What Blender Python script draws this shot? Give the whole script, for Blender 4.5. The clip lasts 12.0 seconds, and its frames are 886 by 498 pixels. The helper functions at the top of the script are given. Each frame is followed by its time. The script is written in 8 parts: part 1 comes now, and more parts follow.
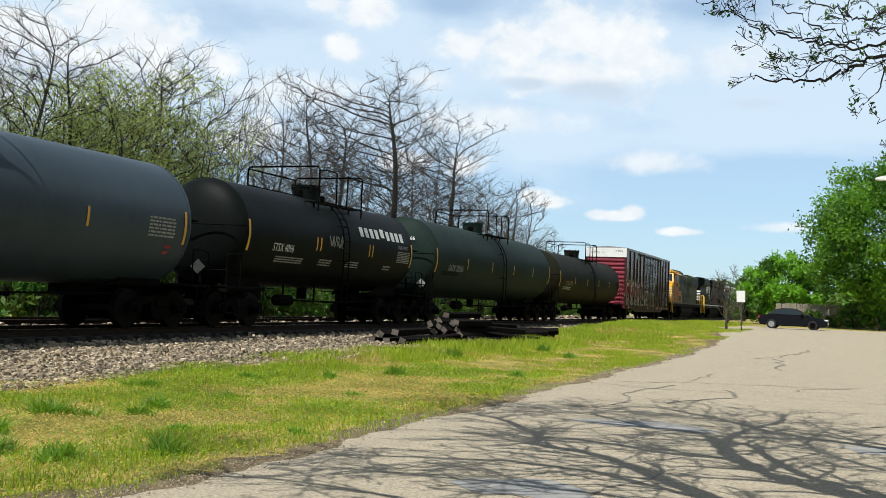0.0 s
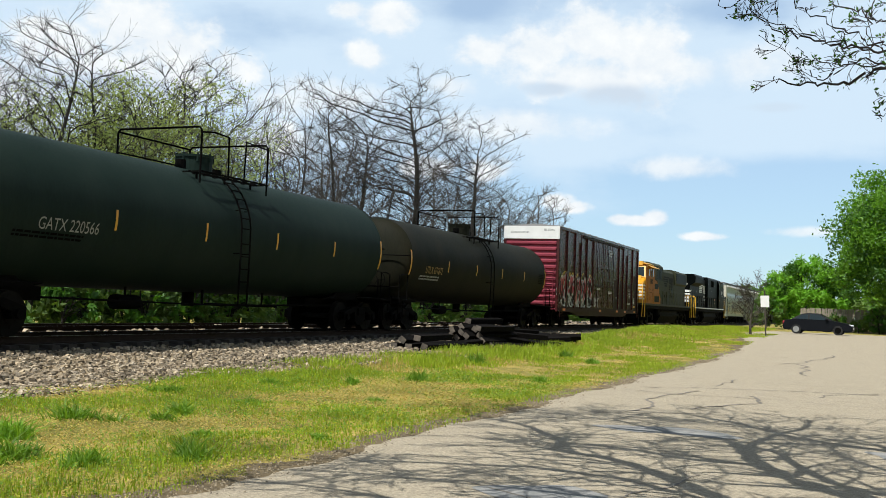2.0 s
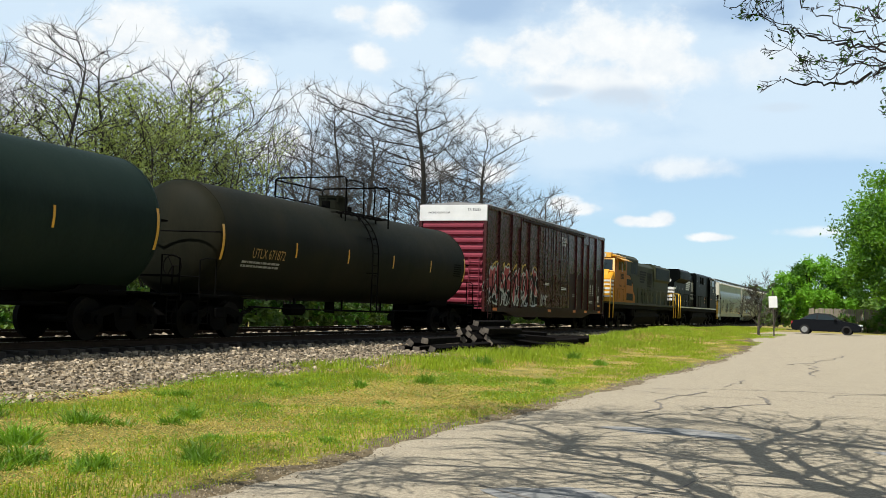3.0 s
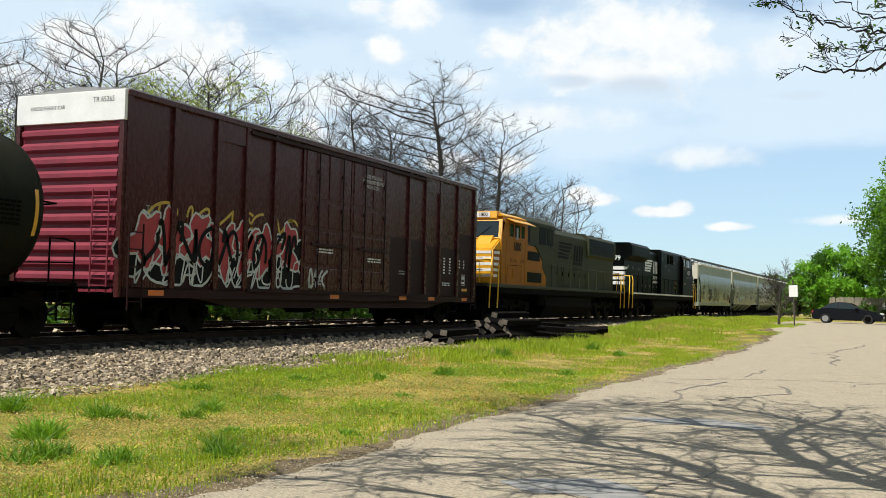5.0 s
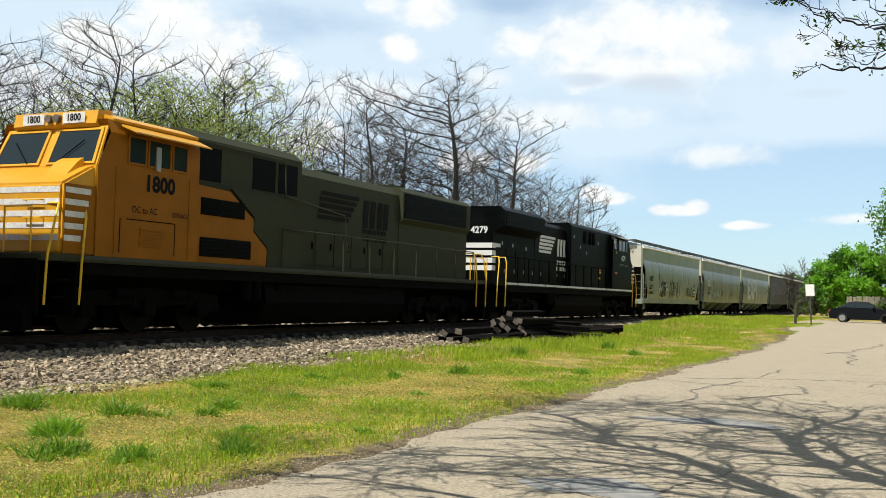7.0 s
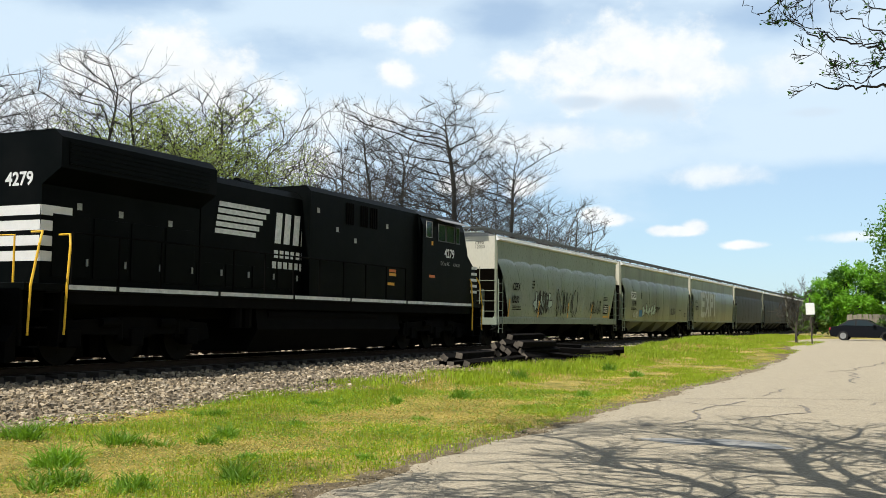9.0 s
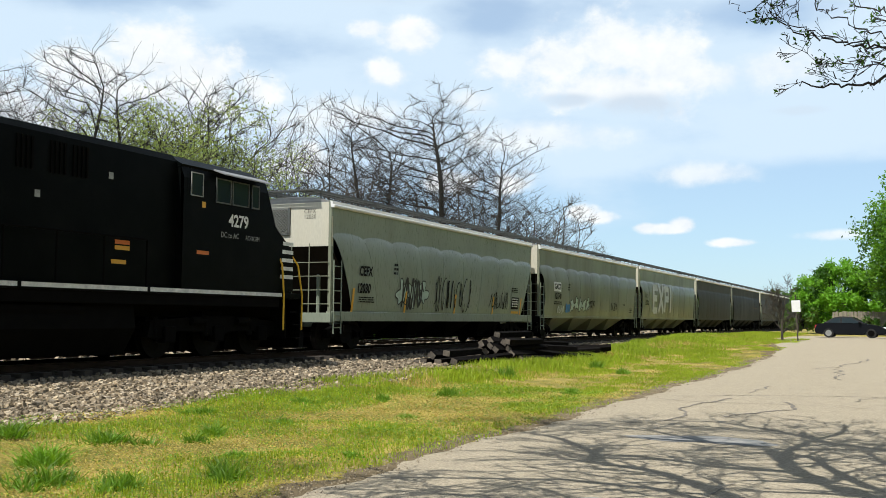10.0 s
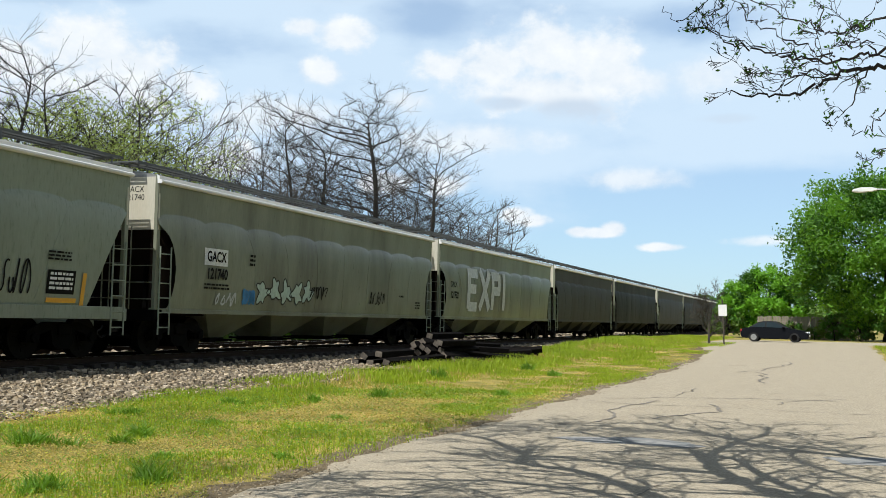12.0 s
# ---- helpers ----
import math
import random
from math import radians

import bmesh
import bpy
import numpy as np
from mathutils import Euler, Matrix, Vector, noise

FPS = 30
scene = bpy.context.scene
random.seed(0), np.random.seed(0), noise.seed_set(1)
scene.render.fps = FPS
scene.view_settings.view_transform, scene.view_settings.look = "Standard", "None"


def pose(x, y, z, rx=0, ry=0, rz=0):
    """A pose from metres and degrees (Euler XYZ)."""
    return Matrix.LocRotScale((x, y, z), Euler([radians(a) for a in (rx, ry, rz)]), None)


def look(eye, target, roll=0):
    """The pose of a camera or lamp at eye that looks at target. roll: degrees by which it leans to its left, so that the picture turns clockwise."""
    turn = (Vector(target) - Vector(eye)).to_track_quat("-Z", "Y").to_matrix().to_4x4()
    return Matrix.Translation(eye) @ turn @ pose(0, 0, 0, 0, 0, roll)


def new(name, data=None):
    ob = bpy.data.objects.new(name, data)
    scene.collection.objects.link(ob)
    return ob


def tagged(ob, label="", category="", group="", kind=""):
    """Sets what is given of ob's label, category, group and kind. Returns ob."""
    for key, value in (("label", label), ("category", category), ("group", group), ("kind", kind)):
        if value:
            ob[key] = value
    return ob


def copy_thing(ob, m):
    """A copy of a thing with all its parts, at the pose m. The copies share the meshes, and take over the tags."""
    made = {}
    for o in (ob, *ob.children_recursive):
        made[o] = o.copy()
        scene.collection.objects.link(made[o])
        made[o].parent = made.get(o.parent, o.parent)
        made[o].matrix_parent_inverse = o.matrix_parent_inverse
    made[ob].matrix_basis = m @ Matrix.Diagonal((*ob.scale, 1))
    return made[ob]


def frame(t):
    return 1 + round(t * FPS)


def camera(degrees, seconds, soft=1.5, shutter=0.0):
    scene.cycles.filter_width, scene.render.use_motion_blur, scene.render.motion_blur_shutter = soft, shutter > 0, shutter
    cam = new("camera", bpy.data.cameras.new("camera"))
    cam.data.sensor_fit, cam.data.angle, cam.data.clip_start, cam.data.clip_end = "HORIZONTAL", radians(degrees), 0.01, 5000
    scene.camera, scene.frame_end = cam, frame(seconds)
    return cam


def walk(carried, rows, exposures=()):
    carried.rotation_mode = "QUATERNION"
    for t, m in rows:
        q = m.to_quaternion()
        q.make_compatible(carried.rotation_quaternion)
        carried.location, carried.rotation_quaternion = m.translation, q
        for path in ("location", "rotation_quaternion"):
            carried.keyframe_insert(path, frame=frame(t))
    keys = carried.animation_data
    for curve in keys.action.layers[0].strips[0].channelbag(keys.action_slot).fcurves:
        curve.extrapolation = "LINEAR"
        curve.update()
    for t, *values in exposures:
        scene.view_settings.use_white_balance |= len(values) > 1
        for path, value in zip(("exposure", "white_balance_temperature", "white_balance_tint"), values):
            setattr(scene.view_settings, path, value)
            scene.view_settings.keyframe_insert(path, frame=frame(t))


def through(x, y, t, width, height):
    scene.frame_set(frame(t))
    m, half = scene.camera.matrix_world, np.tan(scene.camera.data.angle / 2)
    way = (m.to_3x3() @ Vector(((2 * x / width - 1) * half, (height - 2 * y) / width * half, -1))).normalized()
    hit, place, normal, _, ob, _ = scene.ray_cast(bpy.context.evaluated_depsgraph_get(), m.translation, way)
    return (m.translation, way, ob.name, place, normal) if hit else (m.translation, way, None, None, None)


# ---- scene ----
CAM_ROWS = [  # seconds, yaw, pitch, roll of a camera held by hand at one spot
    (0.0, 21.28, 2.77, -2.37),
    (0.5, 21.46, 2.67, -2.50),
    (1.0, 21.73, 2.53, -2.57),
    (1.5, 22.11, 2.69, -2.48),
    (2.0, 22.50, 3.04, -2.23),
    (2.5, 22.74, 3.21, -2.02),
    (3.0, 22.91, 3.17, -1.85),
    (3.5, 23.26, 2.91, -1.77),
    (5.5, 24.13, 2.59, -1.31),
    (6.0, 24.33, 2.43, -1.32),
    (6.5, 24.41, 2.41, -1.45),
    (7.0, 24.76, 2.60, -1.48),
    (9.0, 24.76, 3.94, -0.59),
    (9.5, 24.72, 4.19, -0.35),
    (10.0, 24.06, 3.82, -0.53),
    (10.5, 23.34, 3.80, -0.81),
    (11.0, 22.39, 3.74, -0.95),
    (11.5, 21.44, 3.70, -1.12),
    (12.0, 20.34, 3.93, -1.07),
]
cam = camera(46.4, 12.0, soft=0.5)
# seconds, stops, kelvin, tint: the phone's own exposure and white balance drift a little
EXPOSURES = [(0.0, 0.03, 6250, 7), (2.0, 0.04, 6280, 7), (3.5, 0.07, 6380, 7), (5.5, 0.11, 6450, 7), (7.0, 0.12, 6500, 7), (9.5, 0.11, 6350, 7), (10.5, 0.08, 6280, 7), (12.0, 0.03, 6150, 7)]
walk(cam, [(t, pose(0, 0, 1.6, 90 + p, r, y)) for t, y, p, r in CAM_ROWS], EXPOSURES)

# ---- world, sun, exposure ----
SUN_TO = Vector((-0.14, -0.60, 1.0)).normalized()


def make_world():
    w = bpy.data.worlds.new("sky")
    scene.world = w
    w.use_nodes = True
    nt = w.node_tree
    N, L = nt.nodes, nt.links
    N.clear()

    def math_node(op, a, b=None, c=None, clamp=False):
        n = N.new("ShaderNodeMath")
        n.operation, n.use_clamp = op, clamp
        for i, v in enumerate((a, b, c)):
            if v is None:
                continue
            if isinstance(v, (int, float)):
                n.inputs[i].default_value = v
            else:
                L.new(v, n.inputs[i])
        return n.outputs[0]

    def mix(fac, a, b):
        n = N.new("ShaderNodeMix")
        n.data_type = "RGBA"
        for sock, v in ((n.inputs[0], fac), (n.inputs[6], a), (n.inputs[7], b)):
            if isinstance(v, (int, float, tuple)):
                sock.default_value = v
            else:
                L.new(v, sock)
        return n.outputs[2]

    sky = N.new("ShaderNodeTexSky")
    sky.sky_type, sky.sun_disc = "NISHITA", False
    sky.sun_elevation = math.asin(SUN_TO.z)
    sky.sun_rotation = math.atan2(SUN_TO.x, SUN_TO.y)
    sky.air_density, sky.dust_density, sky.ozone_density = 1.0, 0.4, 1.5
    scaled = N.new("ShaderNodeVectorMath")
    scaled.operation = "SCALE"
    L.new(sky.outputs[0], scaled.inputs[0])
    scaled.inputs["Scale"].default_value = SKY_STRENGTH
    co = N.new("ShaderNodeTexCoord")
    sep = N.new("ShaderNodeSeparateXYZ")
    L.new(co.outputs["Generated"], sep.inputs[0])
    az = math_node("ARCTAN2", math_node("MULTIPLY", sep.outputs[0], -1.0), sep.outputs[1])
    el = math_node("ARCSINE", sep.outputs[2])
    flat = N.new("ShaderNodeCombineXYZ")
    L.new(az, flat.inputs[0])
    L.new(el, flat.inputs[1])

    def noise_tex(scale, detail, stretch=(1, 1, 1), rough=0.55, offset=(0, 0, 0)):
        mp = N.new("ShaderNodeMapping")
        mp.inputs["Scale"].default_value = stretch
        mp.inputs["Location"].default_value = offset
        L.new(flat.outputs[0], mp.inputs[0])
        n = N.new("ShaderNodeTexNoise")
        n.inputs["Scale"].default_value, n.inputs["Detail"].default_value = scale, detail
        n.inputs["Roughness"].default_value = rough
        L.new(mp.outputs[0], n.inputs["Vector"])
        return n.outputs["Fac"]

    place = flat.outputs[0]

    def lobes(rows):
        """How deep a direction lies in the nearest of the ovals: azimuth to the left, elevation, half width, half height in degrees."""
        best = None
        for a, e, ra, re in rows:
            off = N.new("ShaderNodeVectorMath")
            off.operation = "SUBTRACT"
            L.new(place, off.inputs[0])
            off.inputs[1].default_value = (radians(a), radians(e), 0)
            size = N.new("ShaderNodeVectorMath")
            size.operation = "MULTIPLY"
            L.new(off.outputs[0], size.inputs[0])
            size.inputs[1].default_value = (1 / radians(ra), 1 / radians(re), 0)
            far = N.new("ShaderNodeVectorMath")
            far.operation = "LENGTH"
            L.new(size.outputs[0], far.inputs[0])
            d = math_node("SUBTRACT", 1.0, far.outputs["Value"])
            best = d if best is None else math_node("SMOOTH_MAX", best, d, 0.25)
        return best

    def step(v, lo, hi, a, b):
        m = N.new("ShaderNodeMapRange")
        m.interpolation_type = "SMOOTHSTEP"
        L.new(v, m.inputs[0])
        for i, k in enumerate((lo, hi, a, b)):
            m.inputs[i + 1].default_value = k
        return m.outputs[0]

    # thin high haze in long streaks, thicker above the clear band near the horizon, open blue towards the zenith
    veil = noise_tex(4.0, 6.0, (1, 2.6, 1), 0.5, (0.3, 0.1, 0))
    wisps = noise_tex(11.0, 6.0, (1, 2.2, 1), 0.55, (1.3, 0.7, 0))
    haze = math_node("ADD", veil, step(el, 0.09, 0.17, -0.26, 0.24))
    haze = math_node("ADD", haze, math_node("MULTIPLY", math_node("SUBTRACT", wisps, 0.5), 0.55))
    low_sky = step(el, 0.36, 0.70, 1.0, 0.12)
    haze = math_node("SUBTRACT", haze, step(lobes(BLUE_GAPS), -0.3, 0.9, 0.0, 0.42))
    tinted = N.new("ShaderNodeVectorMath")   # the camera's cool rendering of a hazy blue
    tinted.operation = "MULTIPLY"
    L.new(scaled.outputs[0], tinted.inputs[0])
    tinted.inputs[1].default_value = (0.72, 0.97, 1.16)
    thick = math_node("MULTIPLY", step(haze, 0.28, 0.74, 0.50, 0.94), low_sky)
    colour = mix(thick, tinted.outputs[0], (0.70, 0.82, 0.94, 1))
    colour = mix(step(el, 0.36, 0.75, 0.0, 0.8), colour, (0.215, 0.225, 0.24, 1))   # thin even grey-blue overhead

    # cumulus with crisp tops and soft grey undersides
    puff = noise_tex(30.0, 9.0, (1, 1.25, 1), 0.6)
    lump = noise_tex(12.0, 3.0, (1, 1.2, 1), 0.5, (4, 2, 0))
    rag = math_node("ADD", math_node("MULTIPLY", math_node("SUBTRACT", puff, 0.5), 1.5),
                    math_node("MULTIPLY", math_node("SUBTRACT", lump, 0.5), 1.2))
    inner = math_node("ADD", math_node("MULTIPLY", math_node("SUBTRACT", puff, 0.5), 1.6), 0.70, clamp=True)
    white = mix(inner, (0.70, 0.77, 0.86, 1), (0.98, 0.97, 0.96, 1))
    soft = math_node("ADD", lobes(SOFT_CLOUDS), math_node("MULTIPLY", rag, 0.8))
    colour = mix(step(soft, -0.10, 0.80, 0.0, 0.75), colour, white)
    full = math_node("ADD", lobes(CLOUDS), rag)
    grey = math_node("ADD", lobes(GREY_BASES), math_node("MULTIPLY", rag, 0.7))
    white = mix(step(grey, -0.25, 0.7, 0.0, 0.75), white, (0.57, 0.66, 0.78, 1))
    colour = mix(step(full, -0.05, 0.60, 0.0, 1.0), colour, white)
    colour = mix(step(grey, 0.0, 0.9, 0.0, 0.5), colour, (0.64, 0.72, 0.82, 1))
    bg = N.new("ShaderNodeBackground")
    L.new(colour, bg.inputs[0])
    out = N.new("ShaderNodeOutputWorld")
    L.new(bg.outputs[0], out.inputs[0])


SKY_STRENGTH = 0.105
CLOUDS = [  # azimuth to the left, elevation, half width, half height in degrees
    (14.4, 14.7, 4.0, 2.3), (17.8, 14.1, 3.6, 1.8), (11.6, 13.8, 3.0, 2.4), (20.6, 13.9, 2.4, 1.2), (15.2, 12.7, 5.2, 1.5),
    (40.4, 14.0, 3.8, 2.2), (37.4, 13.0, 3.8, 2.0), (43.6, 12.8, 3.6, 2.0), (34.8, 12.3, 2.4, 1.4), (40.0, 11.2, 7.5, 2.0),
    (27.5, 13.4, 1.5, 0.95), (26.2, 15.4, 1.9, 1.1), (28.4, 15.8, 1.2, 0.6),
    (16.4, 5.9, 1.3, 0.70), (15.4, 5.6, 1.2, 0.45), (13.0, 5.0, 0.9, 0.32), (10.9, 5.15, 0.9, 0.50), (11.5, 4.95, 1.4, 0.30), (8.3, 4.15, 1.6, 0.30), (20.2, 7.4, 1.5, 0.9), (24.0, 7.6, 1.8, 0.9), (32.0, 8.4, 3.0, 1.2),
    (75.0, 18.0, 12.0, 5.0), (120.0, 24.0, 14.0, 6.0), (-35.0, 20.0, 12.0, 5.0), (-85.0, 26.0, 15.0, 6.0),
]
SOFT_CLOUDS = [(6.0, 13.2, 3.0, 1.4), (9.3, 13.0, 2.6, 1.0), (22.6, 12.0, 1.8, 0.8), (9.5, 7.8, 3.4, 0.7), (3.0, 4.5, 2.6, 0.35), (47.0, 9.5, 5.0, 3.0), (19.0, 10.0, 5.0, 1.0), (30.0, 11.0, 5.0, 1.3)]
GREY_BASES = [(13.6, 11.6, 2.7, 0.75), (17.2, 12.0, 2.0, 0.45), (4.8, 11.0, 2.4, 0.35), (28.0, 17.6, 4.6, 0.8), (41.0, 10.6, 5.0, 0.9)]
BLUE_GAPS = [(6.0, 16.0, 5.0, 1.8), (43.0, 17.0, 9.0, 1.4), (33.0, 15.0, 5.0, 1.6), (22.0, 16.6, 3.2, 1.4), (6.0, 7.0, 9.0, 1.6)]
make_world()
sun = new("sun", bpy.data.lights.new("sun", "SUN"))
sun.data.energy, sun.data.angle, sun.data.color = 5.0, radians(0.40), (1.0, 0.95, 0.87)
sun.matrix_basis = look(SUN_TO * 100, (0, 0, 0))

# ---- materials ----
def material(name, base, rough=0.7, metal=0.0, vary=0.25, scale=3.0, fine=40.0, bump=0.15, streak=None, dirt=None, dirt_amount=0.5,
             spec=0.5, random_amount=0.0, grain=1.0):
    """Base colour broken up by a coarse and a fine noise, with relief; streak: scale of the coordinates; dirt: a second colour in patches."""
    m = bpy.data.materials.new(name)
    m.use_nodes = True
    nt = m.node_tree
    N, L = nt.nodes, nt.links
    b = N["Principled BSDF"]
    b.inputs["Roughness"].default_value, b.inputs["Metallic"].default_value = rough, metal
    b.inputs["Specular IOR Level"].default_value = spec
    co = N.new("ShaderNodeTexCoord")
    mp = N.new("ShaderNodeMapping")
    L.new(co.outputs["Object"], mp.inputs[0])
    if streak:
        mp.inputs["Scale"].default_value = streak

    def noise_tex(s, detail):
        n = N.new("ShaderNodeTexNoise")
        n.inputs["Scale"].default_value, n.inputs["Detail"].default_value = s, detail
        n.inputs["Roughness"].default_value = 0.6
        L.new(mp.outputs[0], n.inputs["Vector"])
        return n.outputs["Fac"]

    coarse, small = noise_tex(scale, 5.0), noise_tex(fine, 4.0)

    def mixer(kind, fac, a, c):
        n = N.new("ShaderNodeMix")
        n.data_type, n.blend_type = "RGBA", kind
        for sock, v in ((n.inputs[0], fac), (n.inputs[6], a), (n.inputs[7], c)):
            if isinstance(v, (int, float, tuple)):
                sock.default_value = v
            else:
                L.new(v, sock)
        return n.outputs[2]

    def ramp(src, lo, hi, a, c):
        n = N.new("ShaderNodeMapRange")
        L.new(src, n.inputs[0])
        for i, v in enumerate((lo, hi, a, c)):
            n.inputs[i + 1].default_value = v
        return n.outputs[0]

    col = (*base, 1)
    if dirt:
        col = mixer("MIX", ramp(coarse, 0.42, 0.68, 0.0, dirt_amount), col, (*dirt, 1))
    value = N.new("ShaderNodeHueSaturation")
    if isinstance(col, tuple):
        value.inputs["Color"].default_value = col
    else:
        L.new(col, value.inputs["Color"])
    both = N.new("ShaderNodeMath")
    both.operation = "ADD"
    L.new(ramp(coarse, 0.25, 0.75, 1 - vary, 1 + vary), both.inputs[0])
    L.new(ramp(small, 0.25, 0.75, -vary * 0.6 * grain, vary * 0.6 * grain), both.inputs[1])
    level = both.outputs[0]
    if random_amount:
        info = N.new("ShaderNodeObjectInfo")
        geo = N.new("ShaderNodeNewGeometry")
        for src in (info.outputs["Random"], geo.outputs["Random Per Island"]):
            a = N.new("ShaderNodeMath")
            a.operation = "ADD"
            L.new(level, a.inputs[0])
            L.new(ramp(src, 0, 1, -random_amount, random_amount), a.inputs[1])
            level = a.outputs[0]
    L.new(level, value.inputs["Value"])
    L.new(value.outputs[0], b.inputs["Base Color"])
    L.new(ramp(small, 0.2, 0.8, max(rough - 0.08, 0.02), min(rough + 0.10, 1)), b.inputs["Roughness"])
    if bump:
        bp = N.new("ShaderNodeBump")
        bp.inputs["Strength"].default_value, bp.inputs["Distance"].default_value = bump, 0.02
        L.new(small, bp.inputs["Height"])
        L.new(bp.outputs[0], b.inputs["Normal"])
    return m


def leaf_material(name, base, through=0.35):
    m = material(name, base, 0.55, vary=0.3, scale=0.6, fine=6, bump=0, random_amount=0.28)
    nt = m.node_tree
    N, L = nt.nodes, nt.links
    b, out = N["Principled BSDF"], N["Material Output"]
    t = N.new("ShaderNodeBsdfTranslucent")
    t.inputs[0].default_value = (base[0] * 1.5, base[1] * 1.5, base[2] * 0.7, 1)
    x = N.new("ShaderNodeMixShader")
    x.inputs[0].default_value = through
    L.new(b.outputs[0], x.inputs[1])
    L.new(t.outputs[0], x.inputs[2])
    L.new(x.outputs[0], out.inputs[0])
    return m


def glass_material(name, tint=(0.02, 0.03, 0.035)):
    m = bpy.data.materials.new(name)
    m.use_nodes = True
    b = m.node_tree.nodes["Principled BSDF"]
    b.inputs["Base Color"].default_value = (*tint, 1)
    b.inputs["Roughness"].default_value = 0.05
    b.inputs["Specular IOR Level"].default_value = 0.25
    return m


M = {}
def paint(key, base, **kw):
    M[key] = material(key, base, **kw)
    return M[key]


paint("soil_grass", (0.23, 0.21, 0.032), rough=0.95, vary=0.5, scale=0.9, fine=55, bump=1.0, dirt=(0.44, 0.31, 0.10), dirt_amount=0.9, grain=2.2)
paint("asphalt", (0.43, 0.365, 0.265), rough=0.9, vary=0.24, scale=1.1, fine=34, bump=1.0, dirt=(0.30, 0.255, 0.185), dirt_amount=0.9, grain=3.4)
paint("crack", (0.21, 0.185, 0.155), rough=0.9, vary=0.3, scale=3, fine=60)
paint("patch", (0.24, 0.245, 0.24), spec=0.1, rough=0.95, vary=0.25, scale=2.5, fine=60, dirt=(0.33, 0.31, 0.29), dirt_amount=0.8)
M["weed_leaf"] = leaf_material("weed_leaf", (0.14, 0.28, 0.022), 0.3)
M["moss"] = leaf_material("moss", (0.36, 0.37, 0.026), 0.2)
paint("grit", (0.30, 0.245, 0.165), rough=0.95, vary=0.3, scale=5, fine=60, random_amount=0.4)
paint("gravel_edge", (0.155, 0.115, 0.06), rough=0.95, vary=0.4, scale=4, fine=90, bump=0.7, random_amount=0.2)
# near black: shade between the stones and under the train put into the colour
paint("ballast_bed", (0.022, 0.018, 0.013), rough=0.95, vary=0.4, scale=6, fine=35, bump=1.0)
paint("ballast_stone", (0.27, 0.21, 0.135), rough=0.9, vary=0.3, scale=9, fine=50, bump=0.3, dirt=(0.36, 0.31, 0.245), dirt_amount=0.8, random_amount=0.75)
paint("rail_steel", (0.035, 0.024, 0.018), rough=0.8, metal=0.0, spec=0.1, vary=0.3, scale=4, fine=40)
paint("rail_head", (0.5, 0.48, 0.46), rough=0.28, metal=1.0, vary=0.1, scale=4, fine=40, bump=0)
paint("tie_wood", (0.045, 0.037, 0.03), rough=0.9, vary=0.4, scale=5, fine=60, bump=0.6, random_amount=0.25)
paint("old_tie", (0.007, 0.006, 0.0055), spec=0.05, rough=0.9, vary=0.45, scale=4, fine=50, bump=0.6, random_amount=0.3)
paint("tie_end", (0.11, 0.092, 0.074), rough=0.9, vary=0.4, scale=12, fine=70, bump=0.5, random_amount=0.25)
paint("bark", (0.028, 0.024, 0.019), rough=0.95, vary=0.4, scale=4, fine=30, bump=0.6)
paint("bark_grey", (0.065, 0.055, 0.042), rough=0.95, vary=0.4, scale=4, fine=30, bump=0.6)
paint("bark_near", (0.035, 0.03, 0.028), rough=0.95, vary=0.4, scale=6, fine=40, bump=0.6)
M["leaf_green"] = leaf_material("leaf_green", (0.15, 0.33, 0.02))
M["leaf_dark"] = leaf_material("leaf_dark", (0.06, 0.16, 0.014))
M["leaf_young"] = leaf_material("leaf_young", (0.30, 0.37, 0.11))
M["leaf_brush"] = leaf_material("leaf_brush", (0.10, 0.17, 0.03))
M["grass_blade"] = leaf_material("grass_blade", (0.27, 0.355, 0.018), 0.3)
M["grass_dry"] = leaf_material("grass_dry", (0.52, 0.41, 0.12), 0.25)
M["grass_tuft"] = leaf_material("grass_tuft", (0.17, 0.31, 0.026), 0.35)
M["glass"] = glass_material("glass")
paint("black_paint", (0.0022, 0.0032, 0.0030), spec=0.035, rough=0.42, vary=0.35, scale=1.2, fine=25, bump=0.05, dirt=(0.005, 0.005, 0.0048), dirt_amount=0.6)
paint("tank_black", (0.0055, 0.0075, 0.007), spec=0.06, rough=0.5, vary=0.25, scale=1.0, fine=20, bump=0.05, streak=(1, 0.7, 0.25), dirt=(0.009, 0.009, 0.008), dirt_amount=0.5)
paint("tank_grey", (0.015, 0.027, 0.0225), spec=0.05, rough=0.55, vary=0.25, scale=1.0, fine=20, bump=0.05, streak=(1, 0.7, 0.25), dirt=(0.017, 0.025, 0.020), dirt_amount=0.5)
paint("tank_brown", (0.014, 0.0155, 0.0105), spec=0.05, rough=0.6, vary=0.28, scale=1.0, fine=20, bump=0.05, streak=(1, 0.7, 0.25), dirt=(0.019, 0.016, 0.009), dirt_amount=0.6)
paint("tank_blue", (0.042, 0.060, 0.078), spec=0.2, rough=0.42, vary=0.2, scale=1.0, fine=20, bump=0.04, streak=(1, 0.7, 0.25))
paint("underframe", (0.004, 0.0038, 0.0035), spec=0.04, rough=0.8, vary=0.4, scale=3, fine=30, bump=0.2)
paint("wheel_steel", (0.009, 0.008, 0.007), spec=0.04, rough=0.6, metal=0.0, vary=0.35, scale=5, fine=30)
